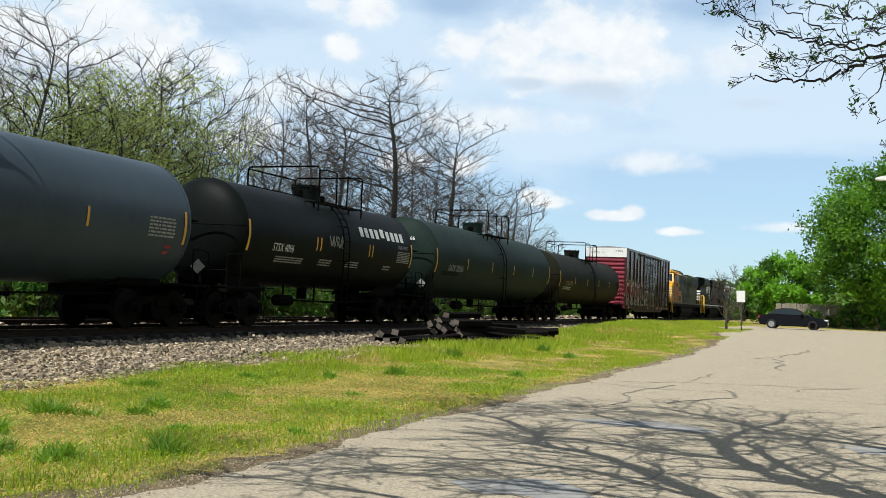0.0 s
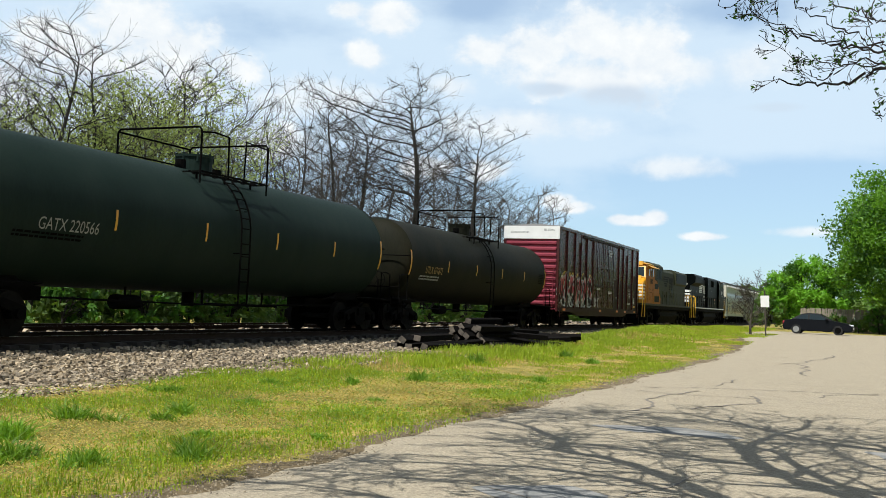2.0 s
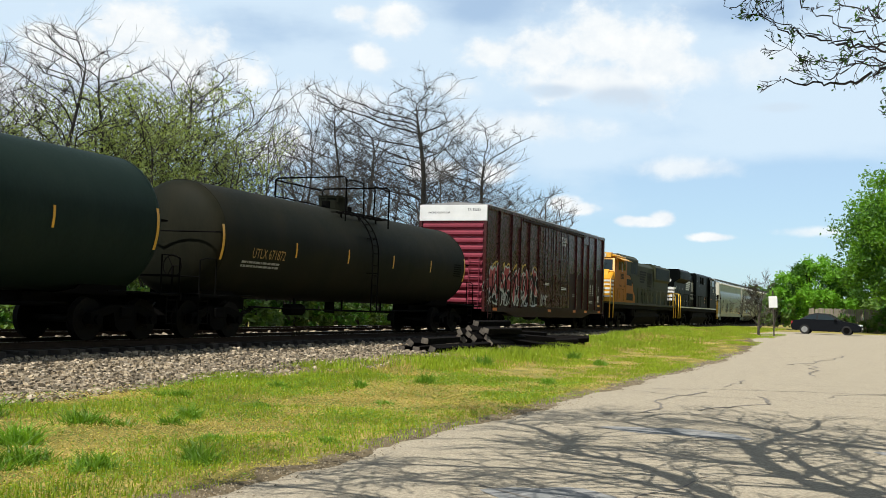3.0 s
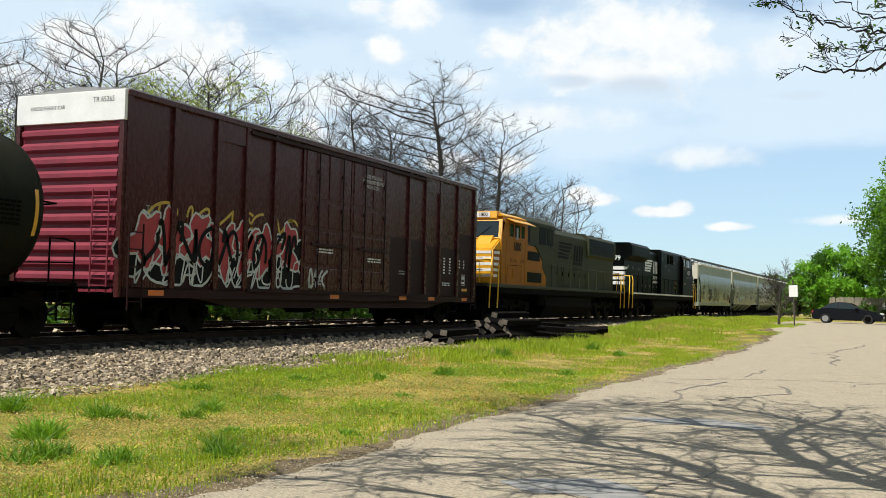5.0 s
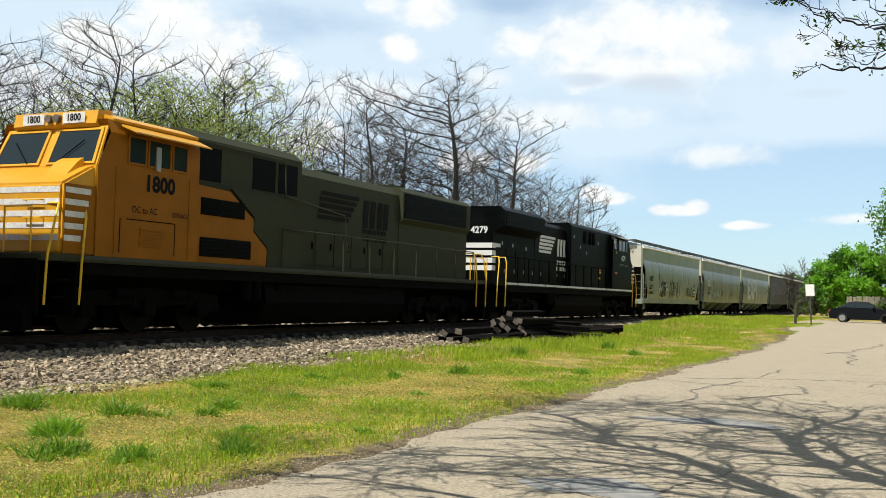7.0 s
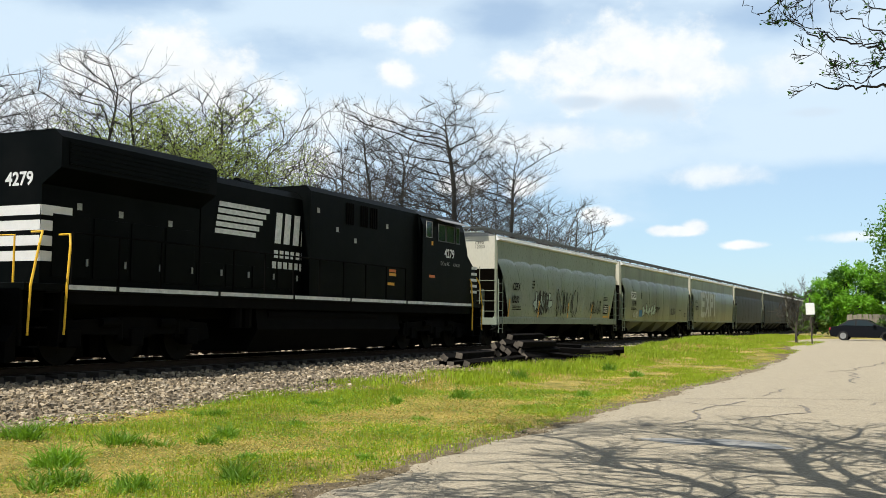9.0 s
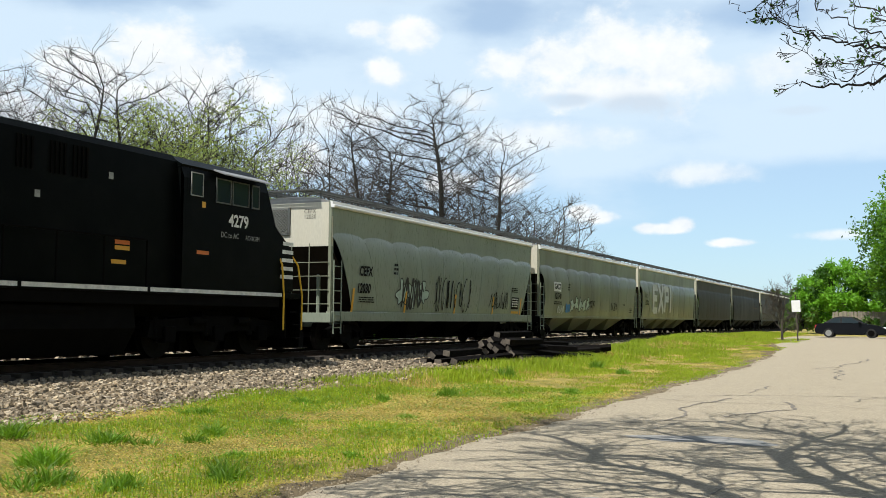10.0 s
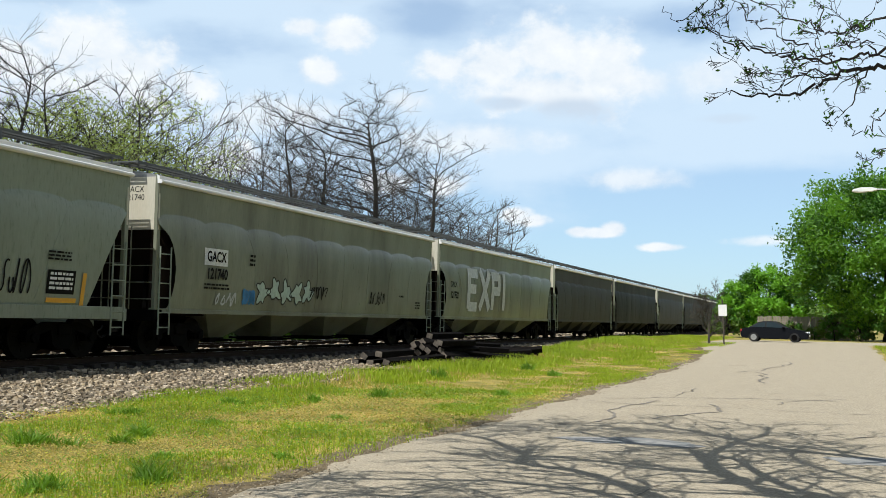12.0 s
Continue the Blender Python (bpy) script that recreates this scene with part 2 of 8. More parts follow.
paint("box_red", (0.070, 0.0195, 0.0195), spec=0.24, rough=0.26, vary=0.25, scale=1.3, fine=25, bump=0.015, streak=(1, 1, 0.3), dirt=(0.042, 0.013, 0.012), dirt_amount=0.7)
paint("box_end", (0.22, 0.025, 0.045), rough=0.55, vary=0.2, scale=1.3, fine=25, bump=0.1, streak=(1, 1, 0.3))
paint("box_patch", (0.026, 0.010, 0.010), spec=0.10, rough=0.55, vary=0.2, scale=1.3, fine=25)
paint("roof_metal", (0.33, 0.32, 0.31), rough=0.5, metal=0.5, vary=0.25, scale=2, fine=25)
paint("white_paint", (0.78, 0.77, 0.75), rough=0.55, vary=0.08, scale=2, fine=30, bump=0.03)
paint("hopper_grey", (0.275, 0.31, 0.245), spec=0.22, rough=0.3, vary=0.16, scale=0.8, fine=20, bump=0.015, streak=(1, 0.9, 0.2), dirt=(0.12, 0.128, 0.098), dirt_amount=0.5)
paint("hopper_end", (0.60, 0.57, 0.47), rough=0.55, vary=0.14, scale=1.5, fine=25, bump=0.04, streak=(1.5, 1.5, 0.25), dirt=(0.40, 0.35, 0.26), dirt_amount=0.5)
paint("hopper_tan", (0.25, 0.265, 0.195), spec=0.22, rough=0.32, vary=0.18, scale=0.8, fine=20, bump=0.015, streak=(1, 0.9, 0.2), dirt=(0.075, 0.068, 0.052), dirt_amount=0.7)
paint("hopper_dark", (0.07, 0.073, 0.066), spec=0.13, rough=0.6, vary=0.3, scale=0.8, fine=20, bump=0.08, streak=(1, 0.9, 0.15), dirt=(0.035, 0.032, 0.027), dirt_amount=0.8)
paint("hopper_black", (0.022, 0.024, 0.023), spec=0.13, rough=0.6, vary=0.3, scale=0.8, fine=20, bump=0.08, streak=(1, 0.9, 0.15), dirt=(0.05, 0.05, 0.045), dirt_amount=0.6)
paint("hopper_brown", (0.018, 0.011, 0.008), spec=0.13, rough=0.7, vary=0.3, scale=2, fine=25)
paint("walk_grate", (0.10, 0.105, 0.10), rough=0.6, metal=0.3, vary=0.2, scale=3, fine=30)
paint("loco_yellow", (0.66, 0.33, 0.016), rough=0.4, vary=0.1, scale=1.5, fine=25, bump=0.03)
# the same yellow darkened towards orange: shade of the side put into the colour
paint("loco_yellow_shaded", (0.30, 0.112, 0.006), spec=0.12, rough=0.5, vary=0.15, scale=1.5, fine=25, bump=0.03)
paint("loco_green", (0.046, 0.050, 0.028), spec=0.1, rough=0.6, vary=0.2, scale=1.2, fine=25, bump=0.08, streak=(1, 0.8, 0.3), dirt=(0.030, 0.032, 0.019), dirt_amount=0.6)
paint("rail_yellow", (0.85, 0.50, 0.03), rough=0.45, vary=0.1, scale=2, fine=25, bump=0)
paint("marking_yellow", (0.70, 0.36, 0.035), rough=0.4, vary=0.15, scale=2, fine=25, bump=0)
paint("marking_dim", (0.32, 0.19, 0.05), rough=0.5, vary=0.3, scale=6, fine=40, bump=0)
paint("marking_orange", (0.65, 0.17, 0.03), rough=0.4, vary=0.15, scale=2, fine=25, bump=0)
paint("lettering", (0.70, 0.70, 0.68), rough=0.55, vary=0.25, scale=6, fine=40, bump=0)
paint("lettering_dim", (0.30, 0.30, 0.28), rough=0.55, vary=0.3, scale=6, fine=40, bump=0)
paint("lettering_black", (0.012, 0.012, 0.012), spec=0.05, rough=0.6, vary=0.2, scale=6, fine=40, bump=0)
paint("graffiti_white", (0.52, 0.54, 0.52), rough=0.55, vary=0.2, scale=6, fine=40, bump=0)
paint("graffiti_red", (0.34, 0.02, 0.03), rough=0.5, vary=0.2, scale=6, fine=40, bump=0)
paint("graffiti_gold", (0.55, 0.38, 0.06), rough=0.5, vary=0.2, scale=6, fine=40, bump=0)
paint("graffiti_blue", (0.05, 0.22, 0.48), rough=0.5, vary=0.2, scale=6, fine=40, bump=0)
paint("graffiti_green", (0.40, 0.50, 0.42), rough=0.5, vary=0.2, scale=6, fine=40, bump=0)
paint("car_paint", (0.003, 0.0035, 0.005), rough=0.4, vary=0.1, scale=2, fine=20, bump=0, spec=0.12)
paint("rubber", (0.015, 0.015, 0.015), rough=0.85, vary=0.2, scale=10, fine=60)
paint("alloy", (0.5, 0.5, 0.5), rough=0.35, metal=0.9, vary=0.1, scale=10, fine=60, bump=0)
paint("lamp_lens", (0.8, 0.8, 0.8), rough=0.1, vary=0.05, scale=10, fine=60, bump=0)
paint("fence_wood", (0.24, 0.21, 0.165), rough=0.9, vary=0.3, scale=2, fine=40, streak=(3, 3, 0.4), random_amount=0.15)
paint("galvanised", (0.55, 0.56, 0.56), rough=0.45, metal=0.6, vary=0.12, scale=3, fine=30, bump=0)

# ---- mesh helpers ----
def mesh_np(name, verts, tris, mats=None, mat_index=None, smooth=False):
    me = bpy.data.meshes.new(name)
    verts, tris = np.asarray(verts, np.float32), np.asarray(tris, np.int32)
    me.vertices.add(len(verts))
    me.vertices.foreach_set("co", verts.ravel())
    me.loops.add(tris.size)
    me.loops.foreach_set("vertex_index", tris.ravel())
    me.polygons.add(len(tris))
    k = tris.shape[1]
    me.polygons.foreach_set("loop_start", np.arange(0, tris.size, k, dtype=np.int32))
    if mat_index is not None:
        me.polygons.foreach_set("material_index", np.asarray(mat_index, np.int32))
    me.polygons.foreach_set("use_smooth", np.full(len(tris), smooth))
    for m in mats or ():
        me.materials.append(m)
    me.update(calc_edges=True)
    return me


def part(name, bm, mat, parent, label="", smooth=False):
    """Links a bmesh as one mesh object under a thing or a part (or at top level, with parent None)."""
    me = bpy.data.meshes.new(name)
    bmesh.ops.recalc_face_normals(bm, faces=bm.faces)
    bm.to_mesh(me)
    bm.free()
    for m in mat if isinstance(mat, (list, tuple)) else (mat,):
        me.materials.append(m)
    if smooth:
        me.polygons.foreach_set("use_smooth", np.full(len(me.polygons), True))
        me.set_sharp_from_angle(angle=radians(40))
    ob = new(name, me)
    ob.parent = parent
    if label:
        ob["label"] = label
    return ob


def thing(name, label, category, group="", kind=""):
    return tagged(new(name), label, category, group, kind)


def box(bm, x0, x1, y0, y1, z0, z1, bevel=0.0, mat=0, m=None):
    r = bmesh.ops.create_cube(bm, size=1.0)
    t = Matrix.Translation(((x0 + x1) / 2, (y0 + y1) / 2, (z0 + z1) / 2)) @ Matrix.Diagonal((abs(x1 - x0), abs(y1 - y0), abs(z1 - z0), 1))
    bmesh.ops.transform(bm, matrix=(m @ t) if m else t, verts=r["verts"])
    faces = list({f for v in r["verts"] for f in v.link_faces})
    for f in faces:
        f.material_index = mat
    if bevel:
        edges = list({e for v in r["verts"] for e in v.link_edges})
        made = bmesh.ops.bevel(bm, geom=edges, offset=bevel, segments=2, profile=0.5, affect="EDGES")
        for f in made["faces"]:
            f.material_index = mat


def rod(bm, a, b, r, seg=8, r2=None, mat=0):
    a, b = Vector(a), Vector(b)
    d = b - a
    made = bmesh.ops.create_cone(bm, cap_ends=True, segments=seg, radius1=r, radius2=r if r2 is None else r2, depth=d.length)
    m = Matrix.Translation((a + b) / 2) @ d.to_track_quat("Z", "Y").to_matrix().to_4x4()
    bmesh.ops.transform(bm, matrix=m, verts=made["verts"])
    for f in {f for v in made["verts"] for f in v.link_faces}:
        f.material_index = mat


def pipe(bm, pts, r, seg=6, mat=0):
    """A bent rod through the points."""
    rings = []
    pts = [Vector(p) for p in pts]
    for i, p in enumerate(pts):
        d = (pts[min(i + 1, len(pts) - 1)] - pts[max(i - 1, 0)]).normalized()
        q = d.to_track_quat("Z", "Y").to_matrix()
        rings.append([bm.verts.new(p + q @ Vector((r * math.cos(k * math.tau / seg), r * math.sin(k * math.tau / seg), 0))) for k in range(seg)])
    for a, b in zip(rings, rings[1:]):
        off = min(range(seg), key=lambda o: sum((a[k].co - b[(k + o) % seg].co).length for k in range(seg)))
        for k in range(seg):
            f = bm.faces.new((a[k], a[(k + 1) % seg], b[(k + 1 + off) % seg], b[(k + off) % seg]))
            f.material_index = mat
    for ring in (rings[0], rings[-1]):
        bm.faces.new(ring).material_index = mat


def prism(bm, outline, y0, y1, mat=0):
    """An outline of (x, z) points drawn out along y."""
    a = [bm.verts.new((x, y0, z)) for x, z in outline]
    b = [bm.verts.new((x, y1, z)) for x, z in outline]
    n = len(outline)
    fs = [bm.faces.new((a[i], a[(i + 1) % n], b[(i + 1) % n], b[i])) for i in range(n)]
    fs += [bm.faces.new(a[::-1]), bm.faces.new(b)]
    for f in fs:
        f.material_index = mat
    return fs


def prism_x(bm, outline, x0, x1, mat=0):
    """An outline of (y, z) points drawn out along x."""
    a = [bm.verts.new((x0, y, z)) for y, z in outline]
    b = [bm.verts.new((x1, y, z)) for y, z in outline]
    n = len(outline)
    fs = [bm.faces.new((a[i], a[(i + 1) % n], b[(i + 1) % n], b[i])) for i in range(n)]
    fs += [bm.faces.new(a[::-1]), bm.faces.new(b)]
    for f in fs:
        f.material_index = mat


def smooth_step(a, b, v):
    t = np.clip((v - a) / (b - a), 0, 1)
    return t * t * (3 - 2 * t)


# ---- ground, road, track bed ----
TRACK_X, TRACK_2_X, RAIL_Z = -16.48, -20.65, 0.62


def ground_z(x, y):
    x, y = np.asarray(x, float), np.asarray(y, float)
    rise = 0.52 * smooth_step(33, 62, y)
    bumps = 0.02 * np.sin(x * 1.3 + 0.6 * y) * np.sin(y * 0.9) + 0.015 * np.sin(x * 3.1) * np.sin(y * 2.3 + 1)
    off_road = smooth_step(-5.3, -6.6, x) + smooth_step(2.3, 3.4, x)
    verge = 0.10 * smooth_step(-7.5, -11.5, x)
    lower = smooth_step(-11.5, -16.0, x)
    return rise * (1 - 0.75 * lower) + bumps * off_road + verge - 0.02 - 0.25 * smooth_step(-24, -27, x)


def make_ground():
    xs = np.unique(np.concatenate([np.linspace(-2500, -100, 14), np.linspace(-100, -32, 18), np.linspace(-32, 8, 81), np.linspace(8, 100, 18), np.linspace(100, 2500, 14)]))
    ys = np.unique(np.concatenate([np.linspace(-2500, -60, 14), np.linspace(-60, 4, 20), np.linspace(4, 70, 133), np.linspace(70, 200, 30), np.linspace(200, 3500, 16)]))
    gx, gy = np.meshgrid(xs, ys)
    gz = ground_z(gx, gy)
    v = np.stack([gx.ravel(), gy.ravel(), gz.ravel()], -1)
    nx = len(xs)
    i, j = np.meshgrid(np.arange(nx - 1), np.arange(len(ys) - 1))
    k = (j * nx + i).ravel()
    q = np.stack([k, k + 1, k + 1 + nx, k + nx], -1)
    ob = new("ground", mesh_np("ground", v, q, [M["soil_grass"]], smooth=True))
    tagged(ob, "patchy spring grass and bare yellow soil beside the railway", "ground", kind="structure")


def road_left(y):
    return -5.12 + 0.10 * math.sin(y * 0.9) + 0.06 * math.sin(y * 2.7 + 1) + 0.035 * math.sin(y * 7.1) + 0.05 * noise.noise(Vector((0, y * 5.0, 1.0))) + 0.035 * noise.noise(Vector((0, y * 14.0, 7.0))) - 2.2 * float(smooth_step(46, 66, y))


def road_right(y):
    return 2.3 + 0.08 * math.sin(y * 1.1 + 2) + 0.05 * math.sin(y * 3.3) + 7 * float(smooth_step(66, 76, y))


def strip(bm, left, right, ys, cols, lift, mat=0):
    rows = []
    for y in ys:
        a, b = left(y), right(y)
        row = []
        for i in range(cols + 1):
            x = a + (b - a) * i / cols
            row.append(bm.verts.new((x, y, float(ground_z(max(x, -5.3), y)) + lift * (0.2 if i in (0, cols) else 1))))
        rows.append(row)
    for r0, r1 in zip(rows, rows[1:]):
        for i in range(cols):
            bm.faces.new((r0[i], r0[i + 1], r1[i + 1], r1[i])).material_index = mat


def make_road():
    bm = bmesh.new()
    ys = [-60 + i * 2.0 for i in range(31)] + [2.5 + i * 0.13 for i in range(190)] + [27.3 + i * 0.4 for i in range(97)] + [66.3 + i * 1.2 for i in range(13)]
    strip(bm, road_left, road_right, ys, 12, 0.035)
    road = part("road", bm, M["asphalt"], None, smooth=True)
    tagged(road, "worn pale asphalt road with cracks and patches", "road", kind="structure")
    # crumbled gravel along the edge
    bm = bmesh.new()
    strip(bm, lambda y: road_left(y) - 0.34 - 0.22 * math.sin(y * 1.7) * math.sin(y * 0.6 + 1) - 0.12 * math.sin(y * 5.3) - 0.1 * noise.noise(Vector((0, y * 3.0, 2.0))), lambda y: road_left(y) + 0.05, [2.5 + i * 0.12 for i in range(510)], 3, 0.022)
    tagged(part("road_shoulder", bm, M["gravel_edge"], None), "crumbled gravel edge of the road", "road edge", kind="structure")
    # grit along the broken edge
    rs = np.random.RandomState(9)
    n = 4500
    y = 4 + 40 * rs.rand(n) ** 1.6
    x = np.array([road_left(v) for v in y]) + rs.normal(-0.10, 0.15, n)
    size = (0.004 + 0.008 * rs.rand(n)) * (1 + y / 40)
    tetra = np.array([[-1, -0.7, 0], [1, -0.6, 0], [0.1, 1, 0], [0, 0, 1.1]])
    v = tetra[None] * size[:, None, None] * (0.7 + 0.6 * rs.rand(n, 4, 3)) + np.stack([x, y, ground_z(np.maximum(x, -5.3), y) + 0.028], -1)[:, None]
    t = (np.array([[0, 1, 3], [1, 2, 3], [2, 0, 3]])[None] + 4 * np.arange(n)[:, None, None]).reshape(-1, 3)
    tagged(new("road_grit", mesh_np("road_grit", v.reshape(-1, 3), t, [M["grit"]])), "loose grit along the broken road edge", "gravel", kind="stuff")
    # sealed cracks: start, heading and length
    rnd = random.Random(4)
    for (x, y), head, length, wide in [((-3.6, 16.2), 84, 5.8, 0.05), ((-2.8, 17.4), 82, 4.4, 0.06), ((-4.6, 21.8), 16, 5.4, 0.05), ((-3.2, 23.5), 80, 3.0, 0.035),
                                       ((-1.6, 30.0), 95, 7.0, 0.06), ((-2.0, 8.4), 60, 2.2, 0.022), ((-3.4, 8.8), -35, 1.7, 0.02), ((0.3, 16.0), 80, 2.5, 0.03), ((-1.0, 22.0), 60, 3.0, 0.03), ((-2.2, 26.0), -10, 3.0, 0.025), ((-4.2, 15.5), 40, 2.4, 0.02), ((-2.9, 36.0), 85, 8.0, 0.06), ((-4.9, 21.0), -8, 7.0, 0.03)]:
        bm = bmesh.new()
        a, p, last = radians(head), Vector((x, y)), None
        for i in range(int(length / 0.12)):
            a += rnd.uniform(-0.32, 0.32) + (radians(head) - a) * 0.25
            p = p + Vector((math.cos(a), math.sin(a))) * 0.12
            n = Vector((-math.sin(a), math.cos(a))) * wide * rnd.uniform(0.2, 0.85)
            z = float(ground_z(p.x, p.y)) + 0.0425
            pair = [bm.verts.new((p.x + n.x * s, p.y + n.y * s, z)) for s in (-1, 1)]
            if last:
                bm.faces.new((last[0], last[1], pair[1], pair[0]))
            last = pair
        tagged(part("road_crack", bm, M["crack"], road), "dark crack in the asphalt")
    for cx, cy, rx, ry in [(-2.45, 14.1, 0.95, 0.42), (-2.5, 8.6, 0.6, 0.42), (0.55, 13.4, 0.6, 0.4)]:
        bm = bmesh.new()
        bm.faces.new([bm.verts.new((cx + rx * math.cos(a) * (1 + 0.2 * math.sin(3 * a + cx)), cy + ry * math.sin(a) * (1 + 0.2 * math.sin(5 * a)), float(ground_z(cx, cy)) + 0.0385))
                      for a in [math.tau * i / 30 for i in range(30)]])
        part("road_patch", bm, M["patch"], road, "bluish worn patch of old asphalt")
    return road


def bed_z(x):
    return float(np.interp(x, [-25, -23.2, -22.4, -18.4, -15.4, -14.9, -13.6, -12.2, -11.4, -10.9], [-0.3, 0.36, 0.43, 0.43, 0.41, 0.30, 0.23, 0.15, 0.09, -0.04]))


def make_bed():
    xs = [-25, -24, -23.2, -22.4, -20.6, -18.9, -18.4, -16.5, -15.4, -14.9, -14.2, -13.6, -12.9, -12.2, -11.4, -10.9]
    bm = bmesh.new()
    rows = []
    for y in np.concatenate([np.arange(-120, 8, 4), np.arange(8, 70, 0.8), np.arange(70, 420, 5)]):
        rows.append([bm.verts.new((x + (0.25 * math.sin(y * 0.7) + 0.12 * math.sin(y * 2.1)) * (x > -12.5), y, bed_z(x))) for x in xs])
    for a, b in zip(rows, rows[1:]):
        for i in range(len(xs) - 1):
            bm.faces.new((a[i], a[i + 1], b[i + 1], b[i]))
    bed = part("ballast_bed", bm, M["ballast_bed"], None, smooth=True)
    tagged(bed, "crushed stone bed under two railway tracks, near black for shade", "track bed", kind="structure")
    # loose stones on the sunny shoulder
    rs = np.random.RandomState(3)
    near, far = 40000, 7000   # the sunny shoulder, and the strip between and beyond the tracks
    n = near + far
    y = np.concatenate([10 + 55 * rs.rand(near) ** 2.1, 14 + 110 * rs.rand(far) ** 1.5])
    x = np.concatenate([-15.15 + 4.15 * rs.rand(near) ** 0.9, -23.4 + 6.2 * rs.rand(far)])
    x += 0.25 * np.sin(y * 0.7) * (x > -12.5)
    z = np.interp(x, [-23.4, -22.4, -18.4, -15.4, -14.9, -13.6, -12.2, -11.4, -10.9], [0.36, 0.43, 0.43, 0.41, 0.30, 0.23, 0.15, 0.09, 0.07])
    size = (0.010 + 0.021 * rs.rand(n) ** 1.4) * (1 + y / 45)
    size[near:] *= 1.5
    z = z + size * rs.uniform(-0.5, 0.9, n)
    cube = np.array([[-1, -1, -1], [1, -1, -1], [1, 1, -1], [-1, 1, -1], [-1, -1, 1], [1, -1, 1], [1, 1, 1], [-1, 1, 1]], float)
    tri = np.array([[0, 2, 1], [0, 3, 2], [4, 5, 6], [4, 6, 7], [0, 1, 5], [0, 5, 4], [1, 2, 6], [1, 6, 5], [2, 3, 7], [2, 7, 6], [3, 0, 4], [3, 4, 7]])
    v = cube[None] * (0.65 + 0.5 * rs.rand(n, 8, 3)) * (size[:, None, None] * np.array([1, 1, 1.0]))
    a = rs.rand(n) * 6.28
    c, s = np.cos(a)[:, None], np.sin(a)[:, None]
    tilt = v[:, :, 2] + 0.5 * v[:, :, 0] * rs.uniform(-1, 1, (n, 1))
    v = np.stack([v[:, :, 0] * c - v[:, :, 1] * s, v[:, :, 0] * s + v[:, :, 1] * c, tilt], -1) + np.stack([x, y, z], -1)[:, None]
    t = (tri[None] + 8 * np.arange(n)[:, None, None]).reshape(-1, 3)
    ob = new("ballast_stones", mesh_np("ballast_stones", v.reshape(-1, 3), t, [M["ballast_stone"]]))
    tagged(ob, "loose crushed grey and tan ballast stones", "gravel", kind="stuff")


RAIL_OUTLINE = [(-0.07, 0), (0.07, 0), (0.07, 0.012), (0.012, 0.03), (0.010, 0.115), (0.036, 0.125), (0.036, 0.15), (-0.036, 0.15), (-0.036, 0.125), (-0.010, 0.115), (-0.012, 0.03), (-0.07, 0.012)]


def make_track(cx, name, y_ties):
    track = tagged(new(name), "standard gauge railway track with rusty rails on wooden ties", "railway track", "parallel tracks", "structure")
    for side in (-1, 1):
        bm = bmesh.new()
        for f in prism(bm, [(cx + side * 0.755 + px, RAIL_Z - 0.15 + pz) for px, pz in RAIL_OUTLINE], -120, 420):
            f.material_index = 1 if all(abs(v.co.z - RAIL_Z) < 1e-4 for v in f.verts) else 0
        part("rail", bm, [M["rail_steel"], M["rail_head"]], track)
    bm = bmesh.new()
    box(bm, -1.3, 1.3, -0.115, 0.115, -0.09, 0.09, 0.012)
    me = part("tie", bm, M["tie_wood"], track).data
    rnd = random.Random(int(-cx))
    ob0 = [o for o in track.children if o.name.startswith("tie")][0]
    for i, y in enumerate(y_ties):
        o = ob0 if i == 0 else new("tie", me)
        o.parent = track
        o.matrix_basis = pose(cx + rnd.uniform(-0.04, 0.04), y + rnd.uniform(-0.04, 0.04), RAIL_Z - 0.15 - 0.086, 0, 0, rnd.uniform(-1, 1))
    return track


make_ground()
make_road()
make_bed()
make_track(TRACK_X, "track_1", [8 + 0.52 * i for i in range(190)])
make_track(TRACK_2_X, "track_2", [14 + 0.52 * i for i in range(150)])

# ---- vegetation ----
def blades(name, x, y, z, height, width, mat, seed, label, category, lean=0.5):
    rs = np.random.RandomState(seed)
    n = len(x)
    a, b = rs.rand(n) * 6.283, rs.rand(n) * 6.283
    h, w = height * (0.6 + 0.8 * rs.rand(n)), width * (0.7 + 0.6 * rs.rand(n))
    px, py = np.cos(a) * w / 2, np.sin(a) * w / 2
    l = lean * h * rs.rand(n)
    lx, ly = np.cos(b) * l, np.sin(b) * l
    v = np.stack([np.stack([x - px, y - py, z], -1), np.stack([x + px, y + py, z], -1),
                  np.stack([x + px * 0.7 + lx * 0.35, y + py * 0.7 + ly * 0.35, z + h * 0.6], -1), np.stack([x - px * 0.7 + lx * 0.35, y - py * 0.7 + ly * 0.35, z + h * 0.6], -1),
                  np.stack([x + lx, y + ly, z + h], -1)], 1)
    t = (np.array([[0, 1, 2], [0, 2, 3], [3, 2, 4]])[None] + 5 * np.arange(n)[:, None, None]).reshape(-1, 3)
    ob = new(name, mesh_np(name, v.reshape(-1, 3), t, [mat]))
    return tagged(ob, label, category, kind="stuff")


def field(x, y):
    """Slow noise over the verge, 0 to 1."""
    return np.array([noise.noise(Vector((px * 0.55, py * 0.4, 3.0))) * 0.5 + noise.noise(Vector((px * 1.7, py * 1.3, 9.0))) * 0.25 + 0.5 for px, py in zip(x, y)])


